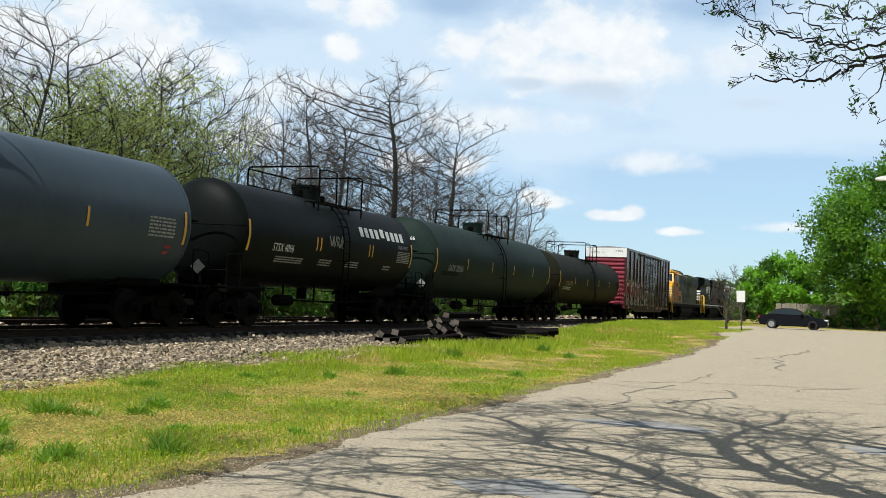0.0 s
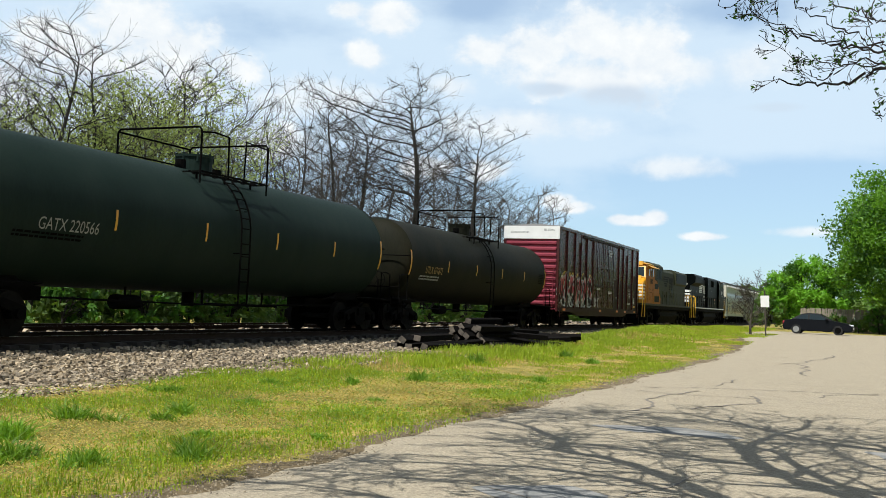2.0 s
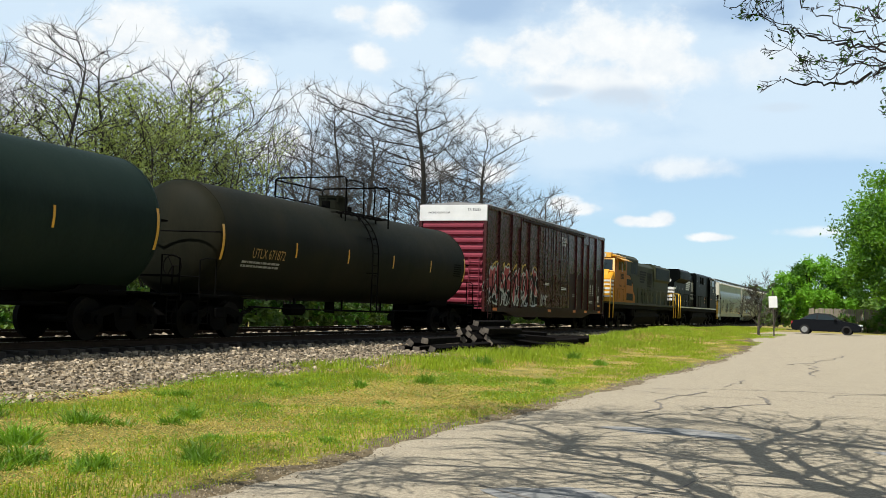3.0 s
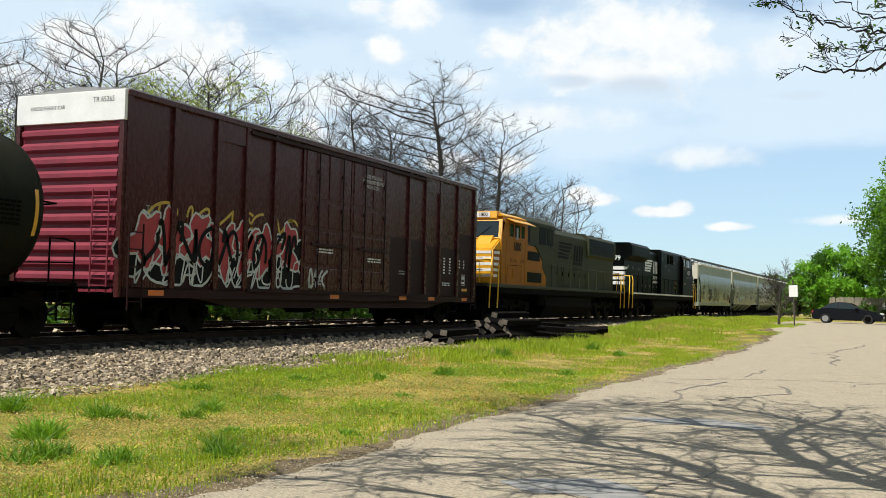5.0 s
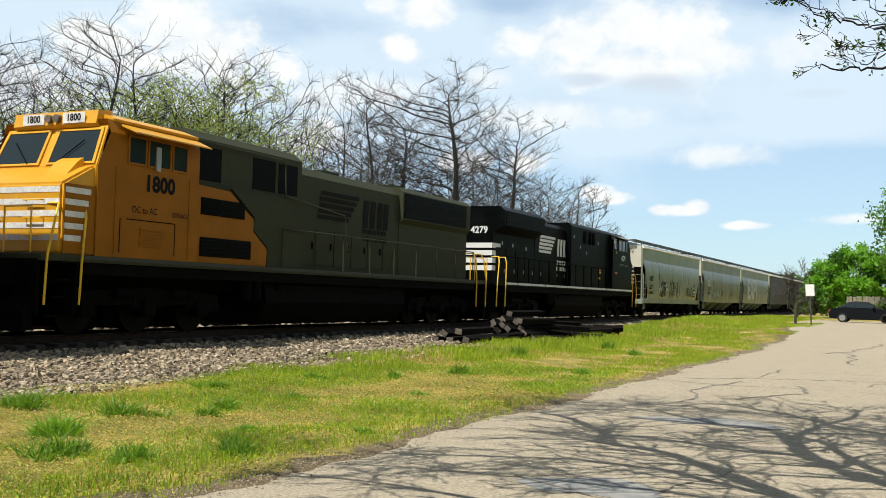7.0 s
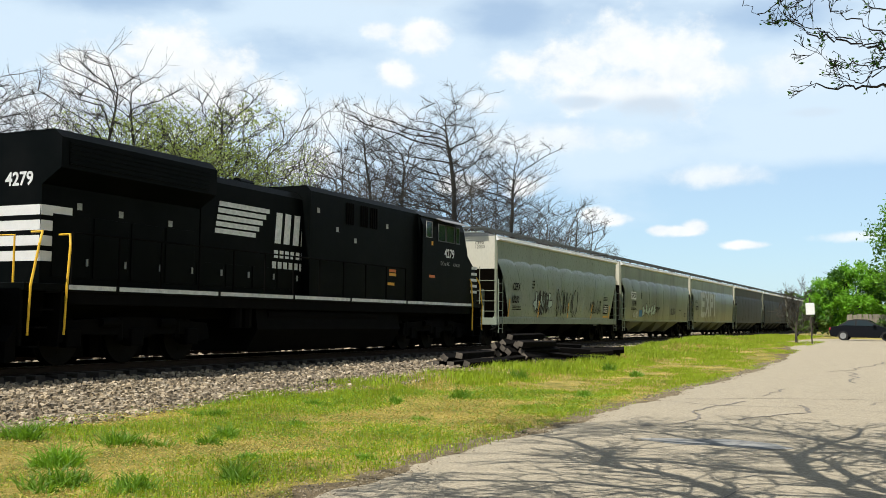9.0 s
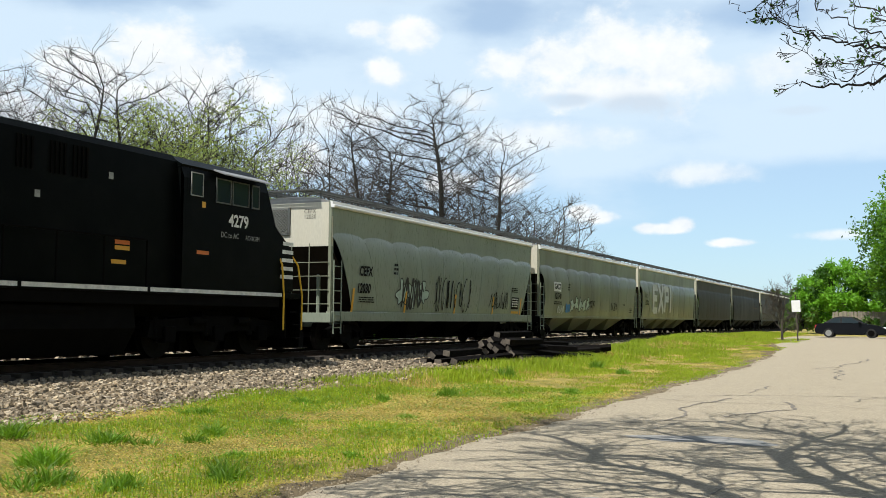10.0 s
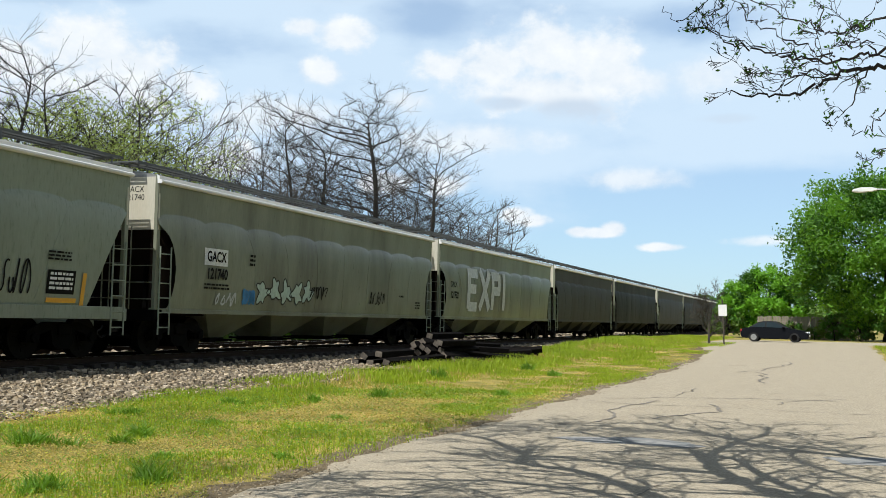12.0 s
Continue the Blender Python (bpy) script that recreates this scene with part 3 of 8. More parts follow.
def make_grass():
    rs = np.random.RandomState(8)
    n = 150000
    y = 5.0 + 62 * rs.rand(n) ** 1.5
    x = -5.15 - 7.0 * rs.rand(n)
    f = np.clip((field(x * 0.8, y * 0.7) - 0.5) * 3.2 + 0.5, 0, 1)
    edge = np.clip((-5.4 - x) / 1.0, 0, 1)
    keep = rs.rand(n) < (0.55 + 0.45 * edge) * (0.35 + 0.9 * f)
    x, y, f = x[keep], y[keep], f[keep]
    z = ground_z(x, y)
    tall = smooth_step(-8.6, -11.0, x) * smooth_step(14, 24, y)
    h = 0.022 + 0.045 * f + 0.17 * tall
    dry = rs.rand(len(x)) < np.clip(1.15 - 1.7 * f - 0.4 * tall, 0.03, 0.9)
    wide = 0.006 + 0.0006 * y
    blades("grass", x[~dry], y[~dry], z[~dry], h[~dry], wide[~dry], M["grass_blade"], 1, "short green grass on the verge", "grass")
    blades("dry_grass", x[dry], y[dry], z[dry], h[dry] * 0.8, wide[dry], M["grass_dry"], 2, "dry yellow grass in patches on the verge", "grass", 0.9)
    # small leaves close to the soil on the near part: moss, weeds, dry litter
    n = 95000
    y = 5.5 + 17 * rs.rand(n) ** 1.3
    x = -5.25 - 6.3 * rs.rand(n)
    f = np.clip((field(x * 0.8, y * 0.7) - 0.5) * 3.4 + 0.5, 0, 1)
    worn = np.clip((-5.3 - x) / 0.9, 0, 1)   # thin along the road's edge
    ok = rs.rand(n) < 0.25 + 0.75 * worn
    x, y, f = x[ok], y[ok], f[ok]
    pick = rs.rand(len(x))
    green = pick < 0.16 + 0.40 * f
    dry = ~green & (pick > 0.97 - 0.75 * (1 - f) ** 1.5)
    for rows, mat, name, label in ((green, "weed_leaf", "low_weeds", "low green weeds among the grass"), (dry, "grass_dry", "dry_litter", "dry yellow litter among the grass"), (~green & ~dry, "moss", "moss", "yellow-green moss and low grass")):
        px, py = x[rows], y[rows]
        m = len(px)
        turn, size = rs.rand(m) * 6.283, (0.011 + 0.010 * rs.rand(m)) * (0.75 + py / 26)
        along = np.stack([np.cos(turn), np.sin(turn), rs.uniform(-0.2, 0.7, m)], -1) * size[:, None]
        across = np.stack([-np.sin(turn), np.cos(turn), rs.uniform(-0.5, 0.5, m)], -1) * size[:, None] * 0.42
        mid = np.stack([px, py, ground_z(px, py) + 0.012 + 0.03 * rs.rand(m) * (1 + (mat == "weed_leaf"))], -1)
        v = np.stack([mid - along, mid + across, mid + along, mid - across], 1).reshape(-1, 3)
        tagged(new(name, mesh_np(name, v, np.arange(4 * m).reshape(-1, 4), [M[mat]])), label, "grass", kind="stuff")
    # grass on the far corner, right of the road, and beyond
    n = 22000
    y = 40 + 55 * rs.rand(n)
    x = np.where(rs.rand(n) < 0.5, 2.4 + 9 * rs.rand(n), -12.5 + 6.5 * rs.rand(n))
    ok = (x < -7.5) | ((x > 2.5) & (y < 66))
    x, y = x[ok], y[ok]
    blades("roadside_grass", x, y, ground_z(x, y), np.full(len(x), 0.13), np.full(len(x), 0.04), M["grass_blade"], 5, "green roadside grass", "grass")


def make_tuft(x, y, h, wide, seed, broad=False, mat="grass_tuft"):
    rs = np.random.RandomState(seed)
    n = int(170 + 520 * wide)
    r, a = wide * rs.rand(n) ** 0.6, rs.rand(n) * 6.283
    knots = rs.normal(0, wide * 0.45, (7, 2))   # several shoots stand together
    at = knots[rs.randint(0, 7, n)] * 0.8 + rs.normal(0, wide * 0.16, (n, 2))
    px, py = at[:, 0] + 0.2 * np.cos(a) * r, at[:, 1] + 0.2 * np.sin(a) * r
    r = np.minimum(np.hypot(px, py), wide)
    ob = blades("grass_tuft", px, py, np.zeros(n), h * (1.1 - 0.6 * r / wide) * (0.35 + 0.85 * rs.rand(n)), (0.020 if broad else 0.011 + 0.0004 * y) * (0.6 + 0.9 * rs.rand(n)), M[mat], seed, "broad-leaved green weeds on the verge" if broad else "leafy green clump of grass on the verge", "grass clump", 2.2 if broad else 1.5)
    ob["group"], ob["kind"] = "grass clumps", ""
    ob.location = (x, y, float(ground_z(x, y)))


def tree_mesh(name, height, seed, spread=0.55, levels=5, trunk_r=0.2, first=0.28, mat="bark", up=0.35, twig=0.012, kids=(7, 6, 6, 5, 4), sides=(8, 5, 4, 3, 3), crook=0.22):
    """Tapered trunk and limbs; returns (trunk mesh, limbs mesh, places of the twig ends)."""
    rnd = random.Random(seed)
    out = {0: ([], []), 1: ([], [])}
    tips = []

    def tube(pts, radii, n, which):
        verts, faces = out[which]
        base = len(verts)
        for i, p in enumerate(pts):
            d = (pts[min(i + 1, len(pts) - 1)] - pts[max(i - 1, 0)]).normalized()
            u = d.orthogonal().normalized()
            w = d.cross(u)
            for k in range(n):
                c = math.tau * k / n
                verts.append(p + (u * math.cos(c) + w * math.sin(c)) * radii[i])
        for i in range(len(pts) - 1):
            for k in range(n):
                a, b = base + i * n + k, base + i * n + (k + 1) % n
                faces.append((a, b, b + n, a + n))

    def grow(p, d, length, r, level):
        steps = (9, 6, 4, 3, 2)[min(level, 4)]
        pts, radii = [p.copy()], [r]
        for i in range(steps):
            k = crook * (0.35 if level == 0 else 0.8)
            d = (d + Vector((rnd.gauss(0, k), rnd.gauss(0, k), rnd.gauss(0, k) + up * (0.5 if level == 0 else 0.25)))).normalized()
            p = p + d * (length / steps)
            pts.append(p.copy())
            radii.append(max(twig * 0.6, r * (1 - 0.78 * (i + 1) / steps)))
        tube(pts, radii, sides[min(level, 4)], 0 if level == 0 else 1)
        if level >= levels - 1:
            tips.append(pts[-1])
            return
        n = kids[level]
        for i in range(n):
            f = (first if level == 0 else 0.2) + (1 - (first if level == 0 else 0.2)) * ((i + rnd.random() * 0.8) / n)
            k = min(int(f * steps), steps - 1)
            q = pts[k].lerp(pts[k + 1], f * steps - k)
            dd = (pts[k + 1] - pts[k]).normalized()
            side = Vector((rnd.gauss(0, 1), rnd.gauss(0, 1), rnd.gauss(0, 0.35)))
            side = (side - dd * side.dot(dd)).normalized()
            ang = spread * rnd.uniform(0.75, 1.35)
            nd = (dd * math.cos(ang) + side * math.sin(ang) + Vector((0, 0, up * 0.4))).normalized()
            rr = radii[k] * rnd.uniform(0.45, 0.65)
            ll = length * (rnd.uniform(0.42, 0.62) if level == 0 else rnd.uniform(0.38, 0.6)) * (1.15 - 0.55 * f if level == 0 else 1)
            grow(q, nd, ll, max(rr, twig), level + 1)

    grow(Vector((0, 0, -0.1)), Vector((rnd.uniform(-0.06, 0.06), rnd.uniform(-0.06, 0.06), 1)), height, trunk_r, 0)
    ms = [mesh_np(name, [tuple(v) for v in out[w][0]], out[w][1], [M[mat]], smooth=True) for w in (0, 1)]
    return ms[0], ms[1], tips


def leaf_mesh(name, places, mat, size, per, scatter, seed):
    rs = np.random.RandomState(seed)
    p = np.repeat(np.asarray(places, float).reshape(-1, 3), per, 0)
    n = len(p)
    p = p + rs.normal(0, scatter, (n, 3))
    u = rs.normal(0, 1, (n, 3))
    u /= np.linalg.norm(u, axis=1, keepdims=True)
    w = np.cross(u, rs.normal(0, 1, (n, 3)))
    w /= np.linalg.norm(w, axis=1, keepdims=True)
    s = size * (0.6 + 0.8 * rs.rand(n, 1))
    v = np.stack([p - u * s, p + w * s * 0.45, p + u * s, p - w * s * 0.45], 1).reshape(-1, 3)
    return mesh_np(name, v, np.arange(4 * n).reshape(-1, 4), [M[mat]])


def tree(x, y, height, seed, label, category="tree", leaves=None, **kw):
    trunk, limbs, tips = tree_mesh("tree", height * 0.80, seed, **kw)
    ob = thing("tree", label, category, "trees behind the tracks")
    ob.location = (x, y, float(ground_z(x, y)))
    top = max(t.z for t in tips)
    ob.scale = (min(1.0, height / top),) * 2 + (height / top,)
    new("trunk", trunk).parent = ob
    new("bough_work", limbs).parent = ob
    if leaves:
        mat, size, per, scatter, share = leaves
        rnd = random.Random(seed)
        keep = [t for t in tips if rnd.random() < share]
        new("foliage", leaf_mesh("foliage", keep, mat, size, per, scatter, seed)).parent = ob
    return ob


def leafy(x, y, radius, height, seed, label, mats=("leaf_green", "leaf_dark"), low=0.12, clumps=150, leaf=0.2, per=170, name="tree", category="tree", aspect=1.0):
    """A broad tree in full leaf: trunk, limbs, and a crown of many leaf clumps with gaps."""
    rnd = random.Random(seed)
    ob = thing(name, label, category, "green trees by the road")
    z0 = float(ground_z(x, y))
    ob.location = (x, y, z0)
    trunk, limbs, _ = tree_mesh(name, height * 0.8, seed, levels=3, trunk_r=0.03 * height, kids=(9, 5, 3), twig=0.03, up=0.2)
    new("trunk", trunk).parent = ob
    new("bough_work", limbs).parent = ob
    sets = {m: [] for m in mats}
    for i in range(clumps):
        th, ph = rnd.uniform(0, math.tau), math.acos(rnd.uniform(-0.95, 1))
        k = rnd.uniform(0.55, 1.0) ** 0.5 * (1 + 0.22 * noise.noise(Vector((math.cos(th) * 2, math.sin(th) * 2, ph * 2 + seed))))
        c = Vector((math.cos(th) * math.sin(ph) * radius * k, math.sin(th) * math.sin(ph) * radius * aspect * k, height * (low + (1 - low) * (0.5 + 0.5 * math.cos(ph) * k))))
        sets[mats[0] if rnd.random() < 0.72 else mats[-1]].append(c)
    for m, c in sets.items():
        if c:
            pts = []
            for p in c:
                r = rnd.uniform(0.5, 1.0) * radius * 0.21
                for j in range(14):
                    d = Vector((rnd.gauss(0, 1), rnd.gauss(0, 1), rnd.gauss(0, 0.7)))
                    pts.append(p + d.normalized() * r * rnd.random() ** 0.4)
            new("crown", leaf_mesh("crown", pts, m, leaf, per // 14, radius * 0.045, seed)).parent = ob
    return ob

# ---- trees, brush ----
def bare_crown(height, crown_low, half_wide, points, seed, tip=0.009, kill=0.42, step=0.30, trunks=1, reach=3.0, lean=0.10, twigs=3, twig_len=0.55, leader=1.2, rise=0.68):
    """A leafless tree whose limbs grow towards points strewn in an uneven crown and thicken where they join.
    Returns the trunk mesh, the limbs mesh and the places of the finest shoots."""
    rs = np.random.RandomState(seed)
    mid, tall = (height + crown_low) / 2, (height - crown_low) / 2
    d = rs.normal(0, 1, (points * 3, 3))
    d /= np.linalg.norm(d, axis=1, keepdims=True)
    lobe = 0.80 + 0.30 * np.sin(d[:, 0] * 4 + seed) * np.sin(d[:, 1] * 3.3 + seed * 2) + 0.16 * np.sin(d[:, 2] * 7 + seed)
    k = rs.rand(len(d)) ** 0.45 * lobe
    pts = d * k[:, None] * [half_wide, half_wide, tall] + [0, 0, mid]
    pts = pts[(pts[:, 2] > crown_low * 0.9) & (pts[:, 2] < height)][:points]
    pts[:, 2] -= rise * np.hypot(pts[:, 0], pts[:, 1])   # grown level here, then lifted outwards, so that the limbs ascend
    pts = pts[pts[:, 2] > crown_low * 0.45]
    nodes, parent = [], []
    for j in range(trunks):
        a = rs.rand() * 6.28
        p, last = np.array([0.25 * np.cos(a), 0.25 * np.sin(a), -0.1]) * (trunks > 1), -1
        heading = np.array([rs.normal(0, lean), rs.normal(0, lean), 1.0])
        while p[2] < crown_low + tall * leader:
            nodes.append(p.copy())
            parent.append(last)
            last = len(nodes) - 1
            heading = heading + rs.normal(0, 0.04, 3) * [1, 1, 0.2] + [0, 0, 0.06]
            heading /= np.linalg.norm(heading)
            p = p + heading * step
    nodes = np.array(nodes)
    kids = np.zeros(len(nodes), int)
    alive = pts.copy()
    near_i = np.zeros(len(alive), int)
    near_d = np.full(len(alive), 1e9)
    fresh = 0
    for _ in range(90):
        block = nodes[fresh:]
        if not len(block) or not len(alive):
            break
        dist = np.linalg.norm(alive[:, None] - block[None], axis=2)
        i = dist.argmin(1)
        m = dist[np.arange(len(alive)), i]
        better = m < near_d
        near_d[better], near_i[better] = m[better], i[better] + fresh
        keep = near_d > kill
        alive, near_d, near_i = alive[keep], near_d[keep], near_i[keep]
        pull = near_d < reach * (1 + 0.5 * (_ < 6))
        fresh = len(nodes)
        grown = []
        for n in np.unique(near_i[pull]):
            if kids[n] > 3:
                continue
            v = alive[pull & (near_i == n)] - nodes[n]
            v = (v / np.linalg.norm(v, axis=1, keepdims=True)).sum(0)
            v /= np.linalg.norm(v) + 1e-6
            back = nodes[n] - nodes[parent[n]] if parent[n] >= 0 else np.array([0, 0, step])
            v = v + 0.55 * back / step + rs.normal(0, 0.09, 3) + [0, 0, 0.02]
            out_way = nodes[n][:2] / max(0.4, np.hypot(*nodes[n][:2]))   # limbs do not turn back to the trunk, nor droop
            outward = v[:2].dot(out_way)
            if outward < 0:
                v[:2] -= 0.75 * outward * out_way
            v[2] += max(0.0, 0.25 - v[2] - rise * max(outward, 0.0))
            v /= np.linalg.norm(v)
            grown.append(nodes[n] + v * step)
            parent.append(int(n))
            kids[n] += 1
        if not grown:
            break
        nodes = np.concatenate([nodes, grown])
        kids = np.concatenate([kids, np.zeros(len(grown), int)])
    nodes[:, 2] += rise * np.hypot(nodes[:, 0], nodes[:, 1])
    n = len(nodes)
    children = [[] for _ in range(n)]
    for i, p in enumerate(parent):
        if p >= 0:
            children[p].append(i)
    flow = np.zeros(n)
    for i in range(n - 1, -1, -1):
        flow[i] += tip ** 2.25 if not children[i] else 0
        if parent[i] >= 0:
            flow[parent[i]] += flow[i]
    radius = flow ** (1 / 2.25)
    out = {0: ([], []), 1: ([], [])}

    def tube(chain, which, sides, radii):
        verts, faces = out[which]
        base = len(verts)
        u = None
        for i, p in enumerate(chain):
            d = chain[min(i + 1, len(chain) - 1)] - chain[max(i - 1, 0)]
            d = d / (np.linalg.norm(d) + 1e-9)
            u = np.cross(d, [0.31, 0.95, 0.07]) if u is None else u - d * u.dot(d)
            u = u / (np.linalg.norm(u) + 1e-9)
            w = np.cross(d, u)
            for k in range(sides):
                a = 6.2832 * k / sides
                verts.append(p + (u * math.cos(a) + w * math.sin(a)) * radii[i])
        for i in range(len(chain) - 1):
            for k in range(sides):
                a, b = base + i * sides + k, base + i * sides + (k + 1) % sides
                faces.append((a, b, b + sides, a + sides))

    todo = [(i, -1) for i in range(n) if parent[i] < 0]
    while todo:
        i, before = todo.pop()
        chain = [before, i] if before >= 0 else [i]
        while children[chain[-1]]:
            c = sorted(children[chain[-1]], key=lambda j: -radius[j])
            todo += [(j, chain[-1]) for j in c[1:]]
            chain.append(c[0])
        if len(chain) > 1:
            r = [radius[j] for j in chain]
            r[0] = min(r[0], r[1] * 1.15)
            tube(nodes[chain], 0 if before < 0 else 1, 8 if r[0] > 0.09 else 5 if r[0] > 0.035 else 3, r)
    shoots = []
    thin = [i for i in range(n) if radius[i] < tip * 3.2 and parent[i] >= 0]
    for i in thin:
        go = nodes[i] - nodes[parent[i]]
        go /= np.linalg.norm(go) + 1e-9
        for _ in range(twigs if not children[i] else rs.randint(0, twigs)):
            v = go + rs.normal(0, 0.45, 3) + [0, 0, 0.12]
            v *= twig_len * (0.5 + 0.8 * rs.rand()) / np.linalg.norm(v)
            tube(np.array([nodes[i], nodes[i] + v]), 1, 3, (tip * 0.75, tip * 0.35))
            shoots.append(nodes[i] + v * rs.rand())
    grown_to = max(v[2] for v in out[1][0])
    return out, shoots, grown_to


CROWNS = {}


def wood_tree(kind, x, y, height, turn, mirror):
    """A tree of the wood; trees of one kind share their meshes and differ in height, turn and width."""
    tall, low, wide, points, seed, mat, leaves, label, more = WOOD_KINDS[kind]
    if kind not in CROWNS:
        out, shoots, grown_to = bare_crown(tall, low, wide, points, seed, **more)
        meshes = [mesh_np("tree", np.array(out[w][0]), out[w][1], [M[mat]], smooth=True) for w in (0, 1)]
        if leaves:
            rnd = random.Random(seed)
            keep = [p for p in shoots if p[2] < tall * leaves[4] and rnd.random() < leaves[3]]
            meshes.append(leaf_mesh("foliage", keep, leaves[0], leaves[1], leaves[2], 0.16, seed))
        CROWNS[kind] = meshes, grown_to
    ob = thing("tree", label, "tree", "trees behind the tracks")
    k = height / CROWNS[kind][1]
    ob.matrix_basis = Matrix.LocRotScale((x, y, float(ground_z(x, y)) - 0.05), Euler((0, 0, radians(turn))), (k * mirror, k, k))
    for name, me in zip(("trunk", "bough_work", "foliage"), CROWNS[kind][0]):
        new(name, me).parent = ob
    return ob


# height, foot of the crown, half width, growth points, seed, bark, leaves (material, size, number, share, up to), label, habit
WOOD_KINDS = {
    "big": (16.0, 3.4, 5.0, 2300, 11, "bark", None, "large bare spreading tree behind the tracks", dict(tip=0.009)),
    "oval": (15.0, 3.2, 3.9, 1600, 23, "bark", None, "tall bare tree with an oval crown, behind the tracks", dict(tip=0.009)),
    "slim": (12.5, 3.2, 2.3, 620, 35, "bark", None, "slender tall bare tree behind the tracks", dict(leader=1.35, twigs=3, lean=0.04)),
    "forked": (12.5, 2.4, 2.5, 700, 47, "bark", None, "slender bare tree forked from the ground, behind the tracks", dict(trunks=2, lean=0.12, twigs=3)),
    "pale": (12.0, 2.0, 3.0, 900, 59, "bark_grey", None, "bare tree with fine grey twigs, behind the tracks", dict(trunks=2, tip=0.009, lean=0.15)),
    "young": (9.5, 0.9, 2.7, 760, 61, "bark_grey", ("leaf_young", 0.055, 8, 0.9, 0.97), "tree in pale green first leaf, behind the tracks", dict(trunks=3, tip=0.009, lean=0.2)),
    "low": (8.5, 1.0, 3.2, 850, 73, "bark_grey", None, "low bare thicket tree with reddish buds", dict(trunks=3, tip=0.009, lean=0.22)),
}


def make_woods():
    for i, (kind, x, y, h) in enumerate(WOODS):
        wood_tree(kind, x, y, h, i * 97 % 360, -1 if i % 2 else 1)
    # brush along the foot of the wood
    rnd = random.Random(12)
    for i in range(96):
        y = 6 + (i % 48) * 2.4 + rnd.uniform(-1, 1)
        x = -25.6 - rnd.uniform(0, 2.0) - 4.5 * (i // 48)
        bush(x, y, rnd.uniform(1.2, 1.9), rnd.uniform(1.3, 2.4) + 1.2 * (i // 48), 300 + i % 7, "low green and brown brush at the edge of the wood")
    for i in range(44):
        y = -20 + i * 9.0 + rnd.uniform(-2, 2)
        bush(-44 - rnd.uniform(0, 12) - (20 if i > 20 else 0), y, rnd.uniform(4, 6), rnd.uniform(5, 8), 300 + i % 7, "distant green thicket beyond the railway")["group"] = "distant thicket"
    for i in range(26):   # woods that close the far end of the line and the road
        x = -60 + i * 6.5
        bush(x, 190 + rnd.uniform(-15, 25), rnd.uniform(6, 9), rnd.uniform(5, 8), 300 + i % 7, "distant green thicket beyond the railway")["group"] = "distant thicket"
    for i in range(34):   # unseen trees added across the road, behind the viewer, to block low sky
        y = -70 + i * 4.6 + rnd.uniform(-1, 1)
        bush(19 + rnd.uniform(-2, 3), y, rnd.uniform(4, 5), rnd.uniform(11, 15), 300 + i % 7, "unseen green trees added across the road to dim the train")["group"] = "trees across the road"
    for x, y, r, h in ((-8.8, 97, 1.6, 2.6), (-2.6, 92.6, 1.0, 1.5), (0.6, 92.5, 1.5, 2.2), (2.5, 91, 1.6, 2.6), (-1.0, 93.2, 0.8, 1.2), (5.5, 88, 1.8, 2.6), (8.5, 86, 2.0, 3.0)):
        bush(x, y, r, h, 300 + int(x * 10) % 7, "green shrub by the fence")["group"] = "shrubs by the fence"


BUSHES = {}


def bush(x, y, radius, height, seed, label):
    if seed not in BUSHES:
        BUSHES[seed] = leafy(x, y, 1.4, 2.0, seed, label, mats=("leaf_brush", "leaf_dark"), low=0.02, clumps=40, leaf=0.145, per=28, name="bush", category="bush")
        ob = BUSHES[seed]
    else:
        ob = copy_thing(BUSHES[seed], Matrix.Identity(4))
    ob["group"] = "brush by the wood"
    ob.matrix_basis = Matrix.LocRotScale((x, y, float(ground_z(x, y))), Euler((0, 0, x * 7 + y)), (radius / 1.4, radius / 1.4, height / 2.0))
    return ob


WOODS = [  # kind, place and height
    ("big", -27.0, 57.4, 17.1), ("oval", -27.4, 69.8, 16.3), ("forked", -27.5, 45.9, 13.5), ("slim", -28.5, 52.0, 14.5), ("oval", -30.0, 57.7, 15.3),
    ("forked", -28.0, 42.9, 12.2), ("slim", -27.0, 27.7, 12.2), ("slim", -28.0, 31.5, 12.4), ("forked", -29.5, 36.5, 12.8), ("slim", -27.5, 36.8, 13.0),
    ("pale", -28.0, 41.0, 13.4), ("forked", -27.5, 26.0, 10.7), ("slim", -28.5, 25.7, 10.7), ("slim", -28.0, 24.0, 10.4), ("pale", -30.0, 29.4, 11.0),
    ("forked", -28.0, 22.3, 10.4), ("young", -28.0, 30.4, 9.6), ("young", -27.0, 32.4, 10.2), ("young", -28.5, 36.1, 11.8), ("young", -27.2, 37.2, 10.2),
    ("young", -30.0, 34.2, 11.1), ("young", -31.0, 40.6, 12.1), ("young", -28.0, 28.1, 8.9), ("young", -28.5, 40.6, 10.3), ("young", -29.0, 26.7, 8.5),
    ("low", -27.0, 43.5, 9.8), ("low", -28.0, 49.8, 11.4), ("low", -29.0, 56.6, 11.5), ("low", -28.5, 65.1, 12.3), ("pale", -31.0, 73.0, 15.6),
    ("low", -28.0, 72.5, 12.4), ("low", -27.0, 76.1, 12.1), ("low", -28.5, 85.4, 12.9), ("low", -30.0, 93.3, 12.6), ("pale", -32.0, 55.5, 13.8),
    ("low", -27.5, 88.7, 9.8), ("low", -28.0, 96.7, 9.3),
]
make_woods()
make_grass()
